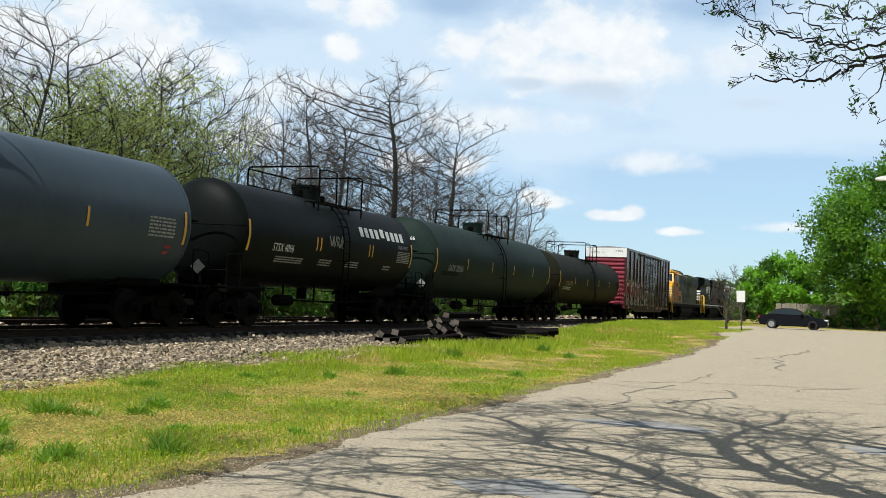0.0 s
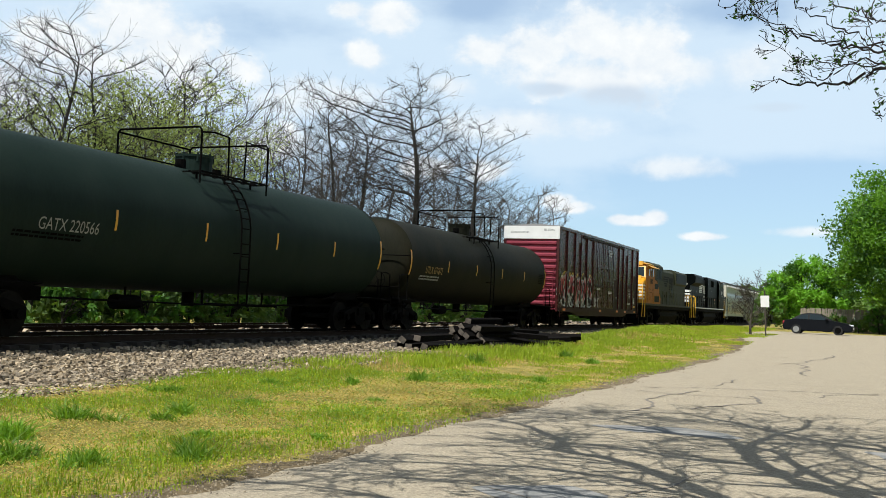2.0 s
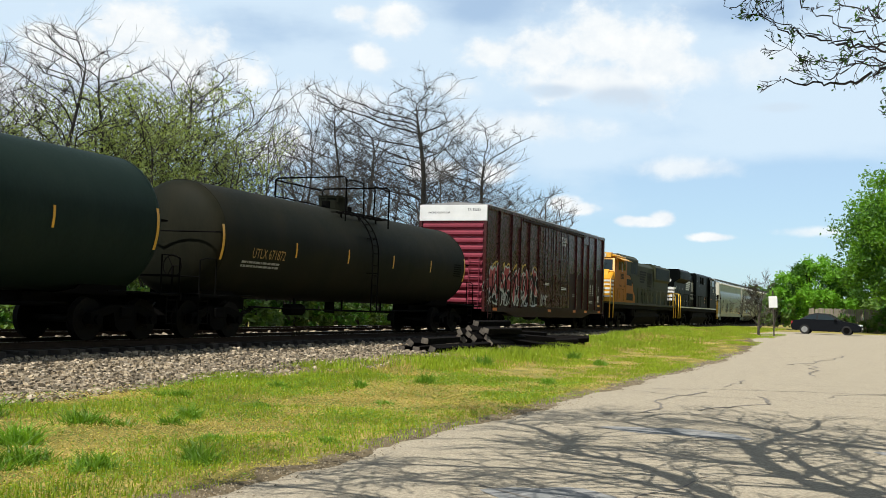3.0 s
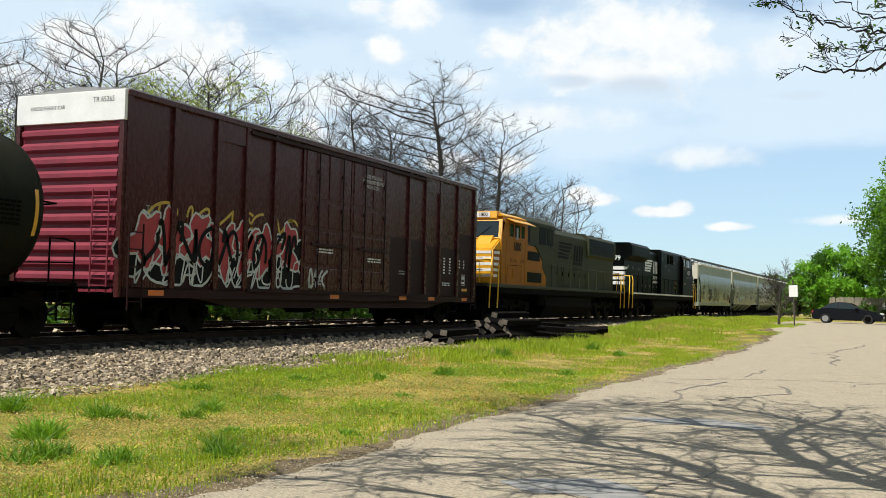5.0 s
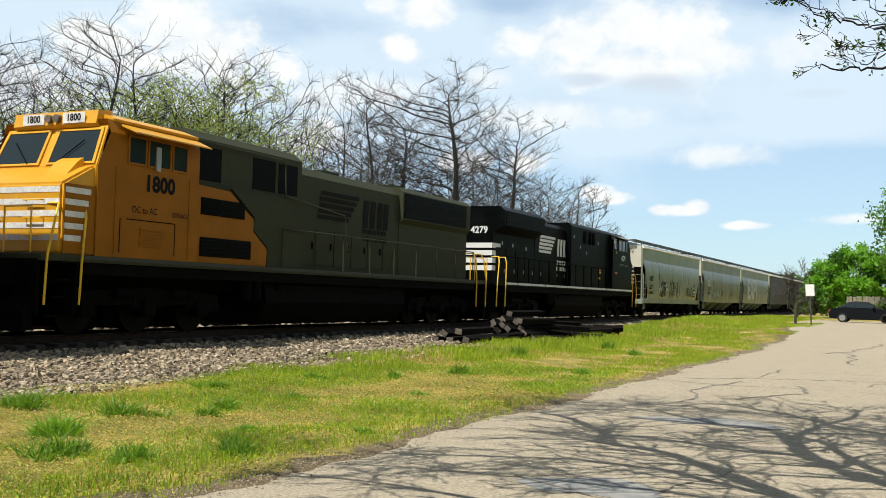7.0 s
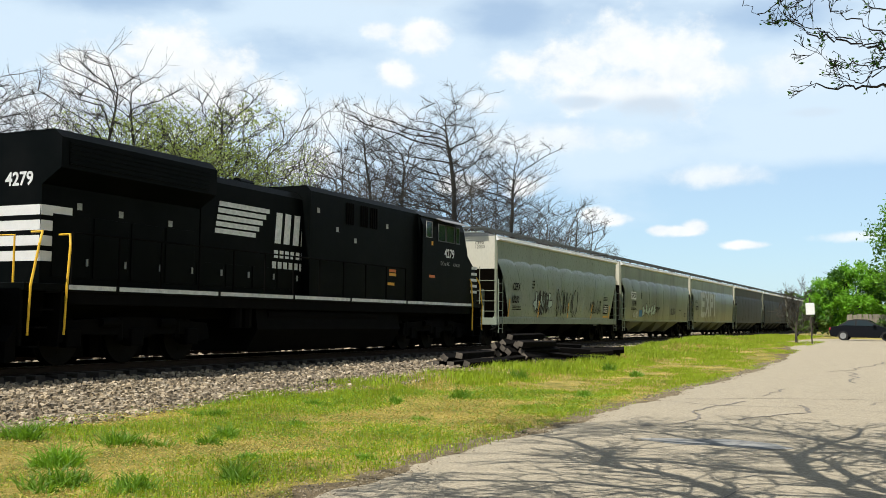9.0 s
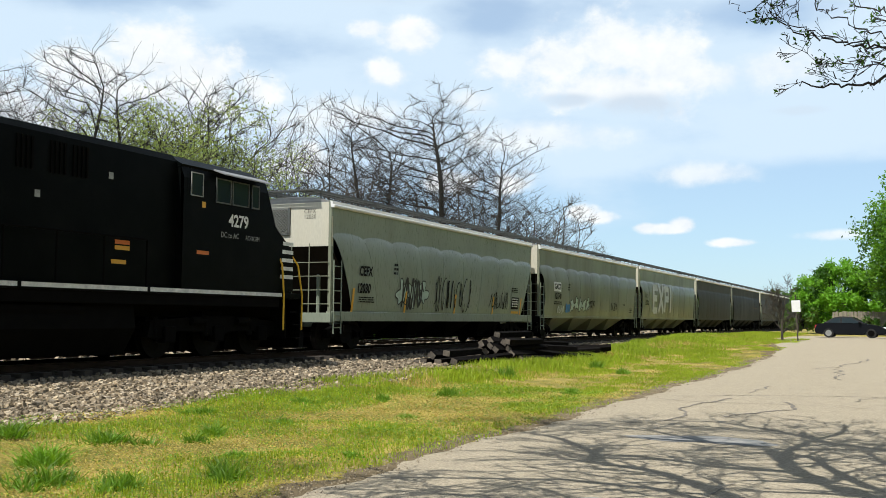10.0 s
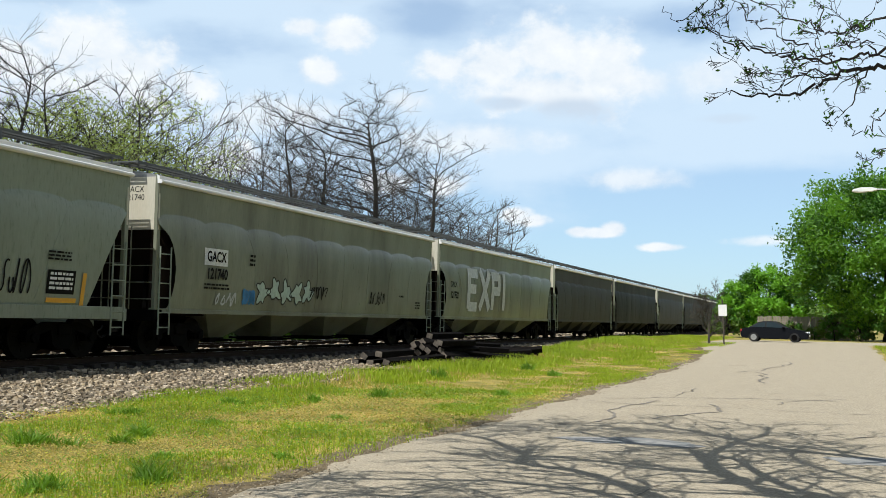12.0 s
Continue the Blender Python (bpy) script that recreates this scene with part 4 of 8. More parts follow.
leafy(4.6, 92, 7.6, 13.6, 71, "large maple in full green leaf beside the road", clumps=260, leaf=0.15, per=308, low=0.1)
leafy(-5.3, 100, 3.7, 6.2, 72, "rounded dark green tree near the parked car", clumps=130, leaf=0.14, per=252, low=0.05)
leafy(12.0, 96, 6.5, 11.0, 73, "green tree in full leaf beside the road", clumps=150, leaf=0.26, per=140)
# place, height, half width, broad-leaved or not
for i, (x, y, h, w, broad) in enumerate([(-6.2, 8.6, 0.30, 0.30, 0), (-8.4, 8.4, 0.34, 0.55, 1), (-7.5, 7.5, 0.30, 0.5, 1), (-6.65, 7.6, 0.22, 0.3, 0), (-9.0, 10.0, 0.26, 0.55, 1), (-8.6, 11.7, 0.24, 0.32, 1),
                                         (-8.3, 10.9, 0.18, 0.22, 1), (-8.55, 13.3, 0.15, 0.22, 1), (-9.05, 17.5, 0.2, 0.2, 0), (-8.65, 19.8, 0.26, 0.28, 0), (-9.7, 25.8, 0.38, 0.4, 0), (-6.6, 21.5, 0.22, 0.25, 0),
                                         (-10.3, 9.8, 0.3, 0.5, 1), (-7.0, 9.9, 0.12, 0.25, 1), (-7.6, 30.0, 0.22, 0.3, 0), (-9.2, 33.0, 0.3, 0.35, 0), (-10.2, 13.4, 0.2, 0.35, 1), (-9.9, 16.0, 0.16, 0.3, 1), (-5.9, 10.6, 0.10, 0.2, 1), (-7.4, 15.2, 0.12, 0.22, 1)]):
    make_tuft(x, y, h * (0.68 if broad else 0.85), w * 0.8, 500 + i, bool(broad))

# ---- lettering and painted marks ----
TEXT_MESHES = {}


def text_mesh(body, size, squeeze=1.0, bold=0.0):
    key = (body, size, squeeze, bold)
    if key not in TEXT_MESHES:
        cu = bpy.data.curves.new("lettering", "FONT")
        cu.body, cu.size, cu.align_x, cu.align_y, cu.offset = body, size * 1.38, "CENTER", "CENTER", bold
        cu.resolution_u = 3
        ob = new("lettering", cu)
        bpy.context.view_layer.update()
        me = bpy.data.meshes.new_from_object(ob.evaluated_get(bpy.context.evaluated_depsgraph_get()))
        bpy.data.objects.remove(ob)
        me.transform(Matrix.Diagonal((squeeze, 1, 1, 1)))
        TEXT_MESHES[key] = me
    return TEXT_MESHES[key]


SIDE = Matrix(((0, 0, 1, 0), (1, 0, 0, 0), (0, 1, 0, 0), (0, 0, 0, 1)))  # a sheet in x, y stands along y, z and faces +x


def lettering(parent, body, y, z, size, x, mat="lettering", phi=0.0, squeeze=0.8, face="side", bold=0.0):
    me = text_mesh(body, size, squeeze, bold).copy()
    me.materials.clear()
    me.materials.append(M[mat])
    ob = new("lettering", me)
    ob.parent = parent
    if face == "side":
        ob.matrix_basis = Matrix.Translation((x, y, z)) @ pose(0, 0, 0, 0, -phi, 0) @ SIDE
    else:  # on an end wall that looks along -y
        ob.matrix_basis = pose(x, y, z, 90, 0, 0)
    return ob


def marks(name, parent, mat, rects, x, phi=0.0, at=(0, 0), label=""):
    """Flat painted bars on the side: (y0, y1, z0, z1) round the point at."""
    bm = bmesh.new()
    for y0, y1, z0, z1 in rects:
        bm.faces.new([bm.verts.new((a, b, 0)) for a, b in ((y0, z0), (y1, z0), (y1, z1), (y0, z1))])
    ob = part(name, bm, M[mat], parent, label)
    ob.matrix_basis = Matrix.Translation((x, at[0], at[1])) @ pose(0, 0, 0, 0, -phi, 0) @ SIDE
    return ob


def text_bars(w, h, rows, seed=1, gap=0.45):
    """Bars for lines of writing too small to read."""
    rnd = random.Random(seed)
    out, dz = [], h / rows
    for r in range(rows):
        y = -w / 2
        while y < w / 2 - 0.03:
            l = min(rnd.uniform(0.05, 0.22), w / 2 - y)
            out.append((y, y + l, h / 2 - (r + 1) * dz + dz * gap, h / 2 - r * dz))
            y += l + 0.03
    return out


def ribbon(bm, pts, wide, x_of, lift):
    last = None
    for i, p in enumerate(pts):
        d = Vector(pts[min(i + 1, len(pts) - 1)]) - Vector(pts[max(i - 1, 0)])
        if d.length < 1e-6:
            continue
        n = Vector((-d.y, d.x)).normalized() * wide / 2
        pair = [bm.verts.new((x_of(p[1] + s * n.y) + lift, p[0] + s * n.x, p[1] + s * n.y)) for s in (-1, 1)]
        if last:
            bm.faces.new((last[0], last[1], pair[1], pair[0]))
        last = pair


def scrawl(parent, mat, y0, y1, z0, z1, n, wide, seed, x_of, lift=0.006, label="", loop=0.5):
    """Sprayed strokes: letter-like loops side by side."""
    rnd = random.Random(seed)
    bm = bmesh.new()
    step = (y1 - y0) / n
    for i in range(n):
        cy, cz = y0 + (i + 0.5) * step, (z0 + z1) / 2
        hh = (z1 - z0) / 2 * rnd.uniform(0.65, 1.0)
        k, ph, e = rnd.choice((2, 3, 3, 4, 5)), rnd.uniform(0, 6), rnd.uniform(0.5, 1.1)
        span = rnd.uniform(3.2, 6.4)
        pts = [(cy + step * 0.5 * math.cos(ph + s * span) * e + 0.16 * step * math.sin(9 * s + i), cz + hh * math.sin(ph + k * loop * s * span + 0.6)) for s in [j / 40 for j in range(41)]]
        ribbon(bm, pts, wide, x_of, lift + 0.0005 * (i % 3))
    return part("graffiti", bm, M[mat], parent, label)


def blob_letters(parent, mats, y0, y1, z0, z1, n, seed, x_of, label, fat=0.44, lift=0.0):
    """Filled graffiti letters with an outline."""
    rnd = random.Random(seed)
    step = (y1 - y0) / n
    fill, rim = bmesh.new(), bmesh.new()
    for i in range(n):
        cy, cz = y0 + (i + 0.5) * step, (z0 + z1) / 2 + rnd.uniform(-0.08, 0.08)
        m = 34
        ring = []
        p1, p2 = rnd.uniform(0, 6), rnd.uniform(0, 6)
        for j in range(m):
            a = math.tau * j / m
            r = 1 + 0.26 * math.sin(3 * a + p1) + 0.24 * math.sin(5 * a + p2) + 0.10 * math.sin(8 * a)
            ring.append((cy + math.cos(a) * r * step * fat, max(1.12, cz + math.sin(a) * r * (z1 - z0) * 0.44)))
        c = fill.verts.new((x_of(cz) + lift + 0.005 + 0.0006 * (i % 3), cy, cz))
        vs = [fill.verts.new((x_of(q[1]) + lift + 0.005 + 0.0006 * (i % 3), q[0], q[1])) for q in ring]
        for j in range(m):
            fill.faces.new((c, vs[j], vs[(j + 1) % m]))
        ribbon(rim, ring + ring[:1], 0.04 if fat < 0.5 else 0.06, x_of, lift + 0.008 + 0.0006 * (i % 3))
    part("graffiti", fill, M[mats[0]], parent, label)
    part("graffiti", rim, M[mats[1]], parent, "pale outline of graffiti letters")


# ---- running gear ----
def wheelset(parent, y, r=0.457):
    bm = bmesh.new()
    rod(bm, (-1.0, 0, 0), (1.0, 0, 0), 0.08, 10)
    for s in (-1, 1):
        rod(bm, (s * 0.70, 0, 0), (s * 0.835, 0, 0), r, 28)
        rod(bm, (s * 0.675, 0, 0), (s * 0.705, 0, 0), r + 0.026, 28)
        rod(bm, (s * 0.83, 0, 0), (s * 0.87, 0, 0), 0.17, 14)
        for k in range(4):
            a = k * math.pi / 2
            rod(bm, (s * 0.832, 0.27 * math.cos(a), 0.27 * math.sin(a)), (s * 0.845, 0.27 * math.cos(a), 0.27 * math.sin(a)), 0.05, 8)
    ob = part("wheelset", bm, M["wheel_steel"], parent, smooth=True)
    ob.location = (0, y, r)
    return ob


def freight_truck(parent, y, base=1.78):
    """Two side frames, a bolster with springs, and two wheelsets."""
    bm = bmesh.new()
    h = base / 2
    for s in (-1, 1):
        x0, x1 = s * 0.93, s * 1.09
        prism_x(bm, [(-h - 0.20, 0.36), (-h - 0.20, 0.60), (-h * 0.55, 0.78), (h * 0.55, 0.78), (h + 0.20, 0.60), (h + 0.20, 0.36), (h - 0.16, 0.36), (h - 0.18, 0.52),
                     (h * 0.42, 0.62), (h * 0.36, 0.32), (h * 0.20, 0.20), (-h * 0.20, 0.20), (-h * 0.36, 0.32), (-h * 0.42, 0.62), (-h + 0.18, 0.52), (-h + 0.16, 0.36)], x0, x1)
        for k in (-0.16, 0, 0.16):
            rod(bm, (s * 1.01, k, 0.24), (s * 1.01, k, 0.52), 0.07, 10)
        for e in (-h, h):
            rod(bm, (s * 0.98, e, 0.457), (s * 1.16, e, 0.457), 0.105, 12)
    box(bm, -1.15, 1.15, -0.2, 0.2, 0.50, 0.74, 0.02)
    for e in (-h + 0.56, h - 0.56):   # brake beams
        box(bm, -0.72, 0.72, e - 0.07, e + 0.07, 0.17, 0.40, 0.02)
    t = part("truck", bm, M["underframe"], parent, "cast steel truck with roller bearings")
    t.location = (0, y, 0)
    wheelset(t, -h)
    wheelset(t, h)
    return t


def coupler(parent, y, s):
    bm = bmesh.new()
    box(bm, -0.09, 0.09, y, y + s * 0.62, 0.78, 0.96, 0.02)
    prism_x(bm, [(y + s * 0.5, 0.72), (y + s * 0.84, 0.74), (y + s * 0.90, 0.86), (y + s * 0.84, 1.0), (y + s * 0.5, 1.02)], -0.16, 0.15)
    part("coupler", bm, M["underframe"], parent)
    bm = bmesh.new()
    pipe(bm, [(0.22, y, 0.85), (0.25, y + s * 0.3, 0.6), (0.22, y + s * 0.6, 0.42), (0.15, y + s * 0.86, 0.45)], 0.025)
    part("brake_hose", bm, M["rubber"], parent)


def ladder(name, parent, x, y0, y1, z0, z1, n, mat, r=0.016, face="side"):
    """Two rails and rungs on the side (between y0 and y1)."""
    bm = bmesh.new()
    for y in (y0, y1):
        rod(bm, (x, y, z0), (x, y, z1), r * 1.25, 6)
    for i in range(n):
        z = z0 + (z1 - z0) * (i + 0.5) / n
        rod(bm, (x, y0, z), (x, y1, z), r, 6)
    return part(name, bm, M[mat], parent)


def end_ladder(name, parent, y, x0, x1, z0, z1, n, mat, r=0.016):
    bm = bmesh.new()
    for x in (x0, x1):
        rod(bm, (x, y, z0), (x, y, z1), r * 1.25, 6)
    for i in range(n):
        z = z0 + (z1 - z0) * (i + 0.5) / n
        rod(bm, (x0, y, z), (x1, y, z), r, 6)
    return part(name, bm, M[mat], parent)


CARS = []  # (car, its place along the train)


def car(name, label, category, place, group="cars of the freight train"):
    ob = thing(name, label, category, group)
    CARS.append((ob, place))
    return ob


# ---- tank cars ----
def tank_car(place, half, r, zc, mat, label, stripes, jacket=False):
    c = car("tank_car", label, "tank car", place)
    head = 0.62
    prof = [(-half - head * math.cos(a), r * math.sin(a)) for a in [math.pi / 2 * i / 9 for i in range(10)]]
    prof += [(-half + 0.02, r)]
    prof += [(y, r) for y in np.linspace(-half + 0.6, half - 0.6, 9)]
    prof += [(half - 0.02, r)] + [(half + head * math.sin(a), r * math.cos(a)) for a in [math.pi / 2 * i / 9 for i in range(10)]]
    bm = bmesh.new()
    n = 56
    rings = []
    for y, q in prof:
        if q < 0.01:
            rings.append([bm.verts.new((0, y, zc))])
        else:
            rings.append([bm.verts.new((q * math.cos(math.tau * k / n), y, zc + q * math.sin(math.tau * k / n))) for k in range(n)])
    for a, b in zip(rings, rings[1:]):
        for k in range(n):
            k2 = (k + 1) % n
            if len(a) == 1:
                bm.faces.new((a[0], b[k2], b[k]))
            elif len(b) == 1:
                bm.faces.new((a[k], a[k2], b[0]))
            else:
                bm.faces.new((a[k], a[k2], b[k2], b[k]))
    part("tank", bm, M[mat], c, smooth=True)
    # weld bands round the shell
    for y in (-half, half) if not jacket else (-half, -half * 0.33, half * 0.33, half):
        bm = bmesh.new()
        ring = [(y - 0.03, r), (y - 0.03, r + 0.008), (y + 0.03, r + 0.008), (y + 0.03, r)]
        vs = [[bm.verts.new((q * math.cos(math.tau * k / n), yy, zc + q * math.sin(math.tau * k / n))) for yy, q in ring] for k in range(n)]
        for k in range(n):
            for j in range(3):
                bm.faces.new((vs[k][j], vs[k][j + 1], vs[(k + 1) % n][j + 1], vs[(k + 1) % n][j]))
        part("band", bm, M[mat], c, smooth=True)
    e = half + 1.05   # end of the sill
    for s in (-1, 1):
        bm = bmesh.new()
        box(bm, -0.33, 0.33, s * (half - 2.6), s * e, 0.72, 1.02, 0.02)
        prism_x(bm, [(s * (half - 2.2), 1.0), (s * (half + 0.05), 1.0), (s * (half + 0.05), zc - 0.55), (s * (half - 0.25), zc - 0.65), (s * (half - 1.6), zc - r + 0.08)], -0.75, -0.69)
        prism_x(bm, [(s * (half - 2.2), 1.0), (s * (half + 0.05), 1.0), (s * (half + 0.05), zc - 0.55), (s * (half - 0.25), zc - 0.65), (s * (half - 1.6), zc - r + 0.08)], 0.69, 0.75)
        part("stub_sill", bm, M["underframe"], c)
        bm = bmesh.new()
        box(bm, -1.5, 1.5, s * (half + 0.28), s * e, 1.02, 1.08, 0.01)
        box(bm, -1.52, 1.52, s * (e - 0.06), s * e, 0.92, 1.10, 0.01)
        part("end_platform", bm, M["underframe"], c)
        bm = bmesh.new()
        for x in (-1.46, 1.46):
            pipe(bm, [(x, s * (half + 0.35), 1.08), (x, s * (half + 0.35), 1.95), (x, s * (e - 0.3), 1.95), (x, s * (e - 0.04), 1.9), (x, s * (e - 0.04), 1.08)], 0.02)
            pipe(bm, [(x, s * (half - 1.4), 1.08), (x, s * (half - 0.4), 1.08), (x, s * (half + 0.3), 1.06)], 0.02)
        pipe(bm, [(-1.46, s * (e - 0.04), 1.5), (1.46, s * (e - 0.04), 1.5)], 0.018)
        pipe(bm, [(-1.40, s * (half - 0.05), zc + 0.15), (-1.48, s * (half + 0.45), zc + 0.12), (0, s * (half + 0.86), zc + 0.12), (1.48, s * (half + 0.45), zc + 0.12), (1.40, s * (half - 0.05), zc + 0.15)], 0.02)
        part("end_handrail", bm, M["underframe"], c)
        for x in (-1.44, 1.44):
            bm = bmesh.new()
            for dx in (0.0,):
                for dy in (0.06, 0.44):
                    rod(bm, (x, s * (e - dy), 0.35), (x, s * (e - dy), 1.05), 0.018, 6)
                for z in (0.38, 0.66, 0.92):
                    rod(bm, (x, s * (e - 0.06), z), (x, s * (e - 0.44), z), 0.018, 6)
            part("sill_step", bm, M["underframe"], c)
        freight_truck(c, s * (half - 0.35))
        coupler(c, s * e, s)
    bm = bmesh.new()   # brake wheel on the near platform
    for k in range(16):
        a, b = math.tau * k / 16, math.tau * (k + 1) / 16
        rod(bm, (0.6 + 0.27 * math.cos(a), -e + 0.1, 1.75 + 0.27 * math.sin(a)), (0.6 + 0.27 * math.cos(b), -e + 0.1, 1.75 + 0.27 * math.sin(b)), 0.015, 5)
    for k in range(3):
        a = math.tau * k / 3
        rod(bm, (0.6, -e + 0.1, 1.75), (0.6 + 0.27 * math.cos(a), -e + 0.1, 1.75 + 0.27 * math.sin(a)), 0.012, 5)
    rod(bm, (0.6, -e + 0.12, 1.05), (0.6, -e + 0.12, 1.75), 0.03, 6)
    part("brake_wheel", bm, M["underframe"], c)
    # brake gear and bottom outlet under the shell
    bm = bmesh.new()
    rod(bm, (0, 0, zc - r - 0.35), (0, 0, zc - r + 0.1), 0.16, 12)
    rod(bm, (0.45, -half * 0.42, 0.74), (0.45, -half * 0.42 + 0.8, 0.74), 0.17, 12)
    rod(bm, (-1.2, half * 0.3, 0.72), (1.2, half * 0.3, 0.72), 0.03, 6)
    pipe(bm, [(0.9, -half + 2, 0.8), (0.9, 0, 0.72), (0.9, half - 2, 0.8)], 0.025)
    for y in (-half * 0.42 + 0.4, 0.0, half * 0.35):
        rod(bm, (0.45, y, 0.7), (0.45, y, zc - r * 0.9), 0.03, 6)
    part("brake_gear", bm, M["underframe"], c)
    # manway, platform and its railing
    top = zc + r
    bm = bmesh.new()
    rod(bm, (0, 0.0, top - 0.1), (0, 0.0, top + 0.36), 0.46, 20)
    rod(bm, (0, 0.0, top + 0.36), (0, 0.0, top + 0.42), 0.50, 20)
    for k in range(8):
        a = math.tau * k / 8
        rod(bm, (0.47 * math.cos(a), 0.47 * math.sin(a), top + 0.24), (0.47 * math.cos(a), 0.47 * math.sin(a), top + 0.46), 0.035, 6)
    part("manway", bm, M[mat], c)
    bm = bmesh.new()
    rod(bm, (0, 0.95, top - 0.1), (0, 0.95, top + 0.18), 0.16, 12)
    part("valve", bm, M["underframe"], c)
    bm = bmesh.new()
    rod(bm, (0.2, -0.85, top - 0.1), (0.2, -0.85, top + 0.2), 0.14, 10)
    part("valve", bm, M["underframe"], c)
    bm = bmesh.new()
    for x0, x1 in ((-1.30, -0.62), (0.62, 1.30)):
        z = zc + math.sqrt(max(r * r - 1.0, 0.2)) + 0.18
        for i in range(8):
            y = -1.5 + 3.0 * i / 7
            box(bm, x0, x1, y - 0.02, y + 0.02, z - 0.03, z)
        for x in (x0, (x0 + x1) / 2, x1):
            box(bm, x - 0.02, x + 0.02, -1.52, 1.52, z - 0.035, z + 0.01)
        for y in (-1.2, 0, 1.2):
            rod(bm, ((x0 + x1) / 2, y, z - 0.35), ((x0 + x1) / 2, y, z), 0.03, 6)
    part("platform", bm, M["underframe"], c)
    z = zc + math.sqrt(max(r * r - 1.0, 0.2)) + 0.18
    for y in (-1.5, 1.5):
        bm = bmesh.new()
        pipe(bm, [(-1.28, y, z - 0.3), (-1.28, y, z + 1.0), (-1.2, y, z + 1.08), (1.2, y, z + 1.08), (1.28, y, z + 1.0), (1.28, y, z - 0.3)], 0.028)
        part("railing", bm, M["underframe"], c)
    for x in (-1.28, 1.28):
        bm = bmesh.new()
        if x > 0:
            pipe(bm, [(x, -1.5, z + 0.95), (x, -1.0, z + 1.02), (x, -0.35, z + 1.0), (x, -0.30, z - 0.1)], 0.026)
            part("railing", bm, M["underframe"], c)
            bm = bmesh.new()
            pipe(bm, [(x, 0.40, z - 0.1), (x, 0.45, z + 1.0), (x, 1.5, z + 0.95)], 0.026)
        else:
            pipe(bm, [(x, -1.5, z + 1.02), (x, 1.5, z + 1.02)], 0.026)
            part("railing", bm, M["underframe"], c)
            bm = bmesh.new()
            pipe(bm, [(x, -1.5, z + 0.5), (x, 1.5, z + 0.5)], 0.022)
        part("railing", bm, M["underframe"], c)
    for s in (-1, 1):   # ladder down the shell
        bm = bmesh.new()
        q = r + 0.12
        for dy in (-0.2, 0.2):
            pts = [(s * q * math.cos(a), dy, zc + q * math.sin(a)) for a in [radians(52 - 8 * i) for i in range(8)]] + [(s * q, dy, zc - 0.6), (s * (q - 0.02), dy, 0.7)]
            pipe(bm, pts, 0.022)
        for i in range(10):
            a = radians(48 - 9 * i) if i < 6 else None
            p = (s * q * math.cos(a), zc + q * math.sin(a)) if a is not None else (s * q, zc - 0.3 - 0.32 * (i - 6))
            rod(bm, (p[0], -0.2, p[1]), (p[0], 0.2, p[1]), 0.016, 6)
        for zz in (zc + 0.55, zc - 0.55):
            w = math.sqrt(max(r * r - (zz - zc) ** 2, 0))
            for dy in (-0.2, 0.2):
                rod(bm, (s * (w - 0.05), dy, zz), (s * q * (0.98 if zz > zc else 1.0) * (0.94 if zz > zc else 1), dy, zz), 0.014, 5)
        part("ladder", bm, M["underframe"], c)
    # yellow reflective strips bent to the shell
    for y, wide, long_ in stripes:
        bm = bmesh.new()
        last = None
        for i in range(8):
            a = radians(-4 - long_ * 0.5 + long_ * i / 7)
            q = r + 0.012
            pair = [bm.verts.new((q * math.cos(a), y + d * wide / 2, zc + q * math.sin(a))) for d in (-1, 1)]
            if last:
                bm.faces.new((last[0], last[1], pair[1], pair[0]))
            last = pair
        part("reflective_strip", bm, M["marking_yellow"], c, "yellow reflective strip")
    return c


def shell(r, zc, phi):
    q = r + 0.010
    return q * math.cos(radians(phi)), zc + q * math.sin(radians(phi))


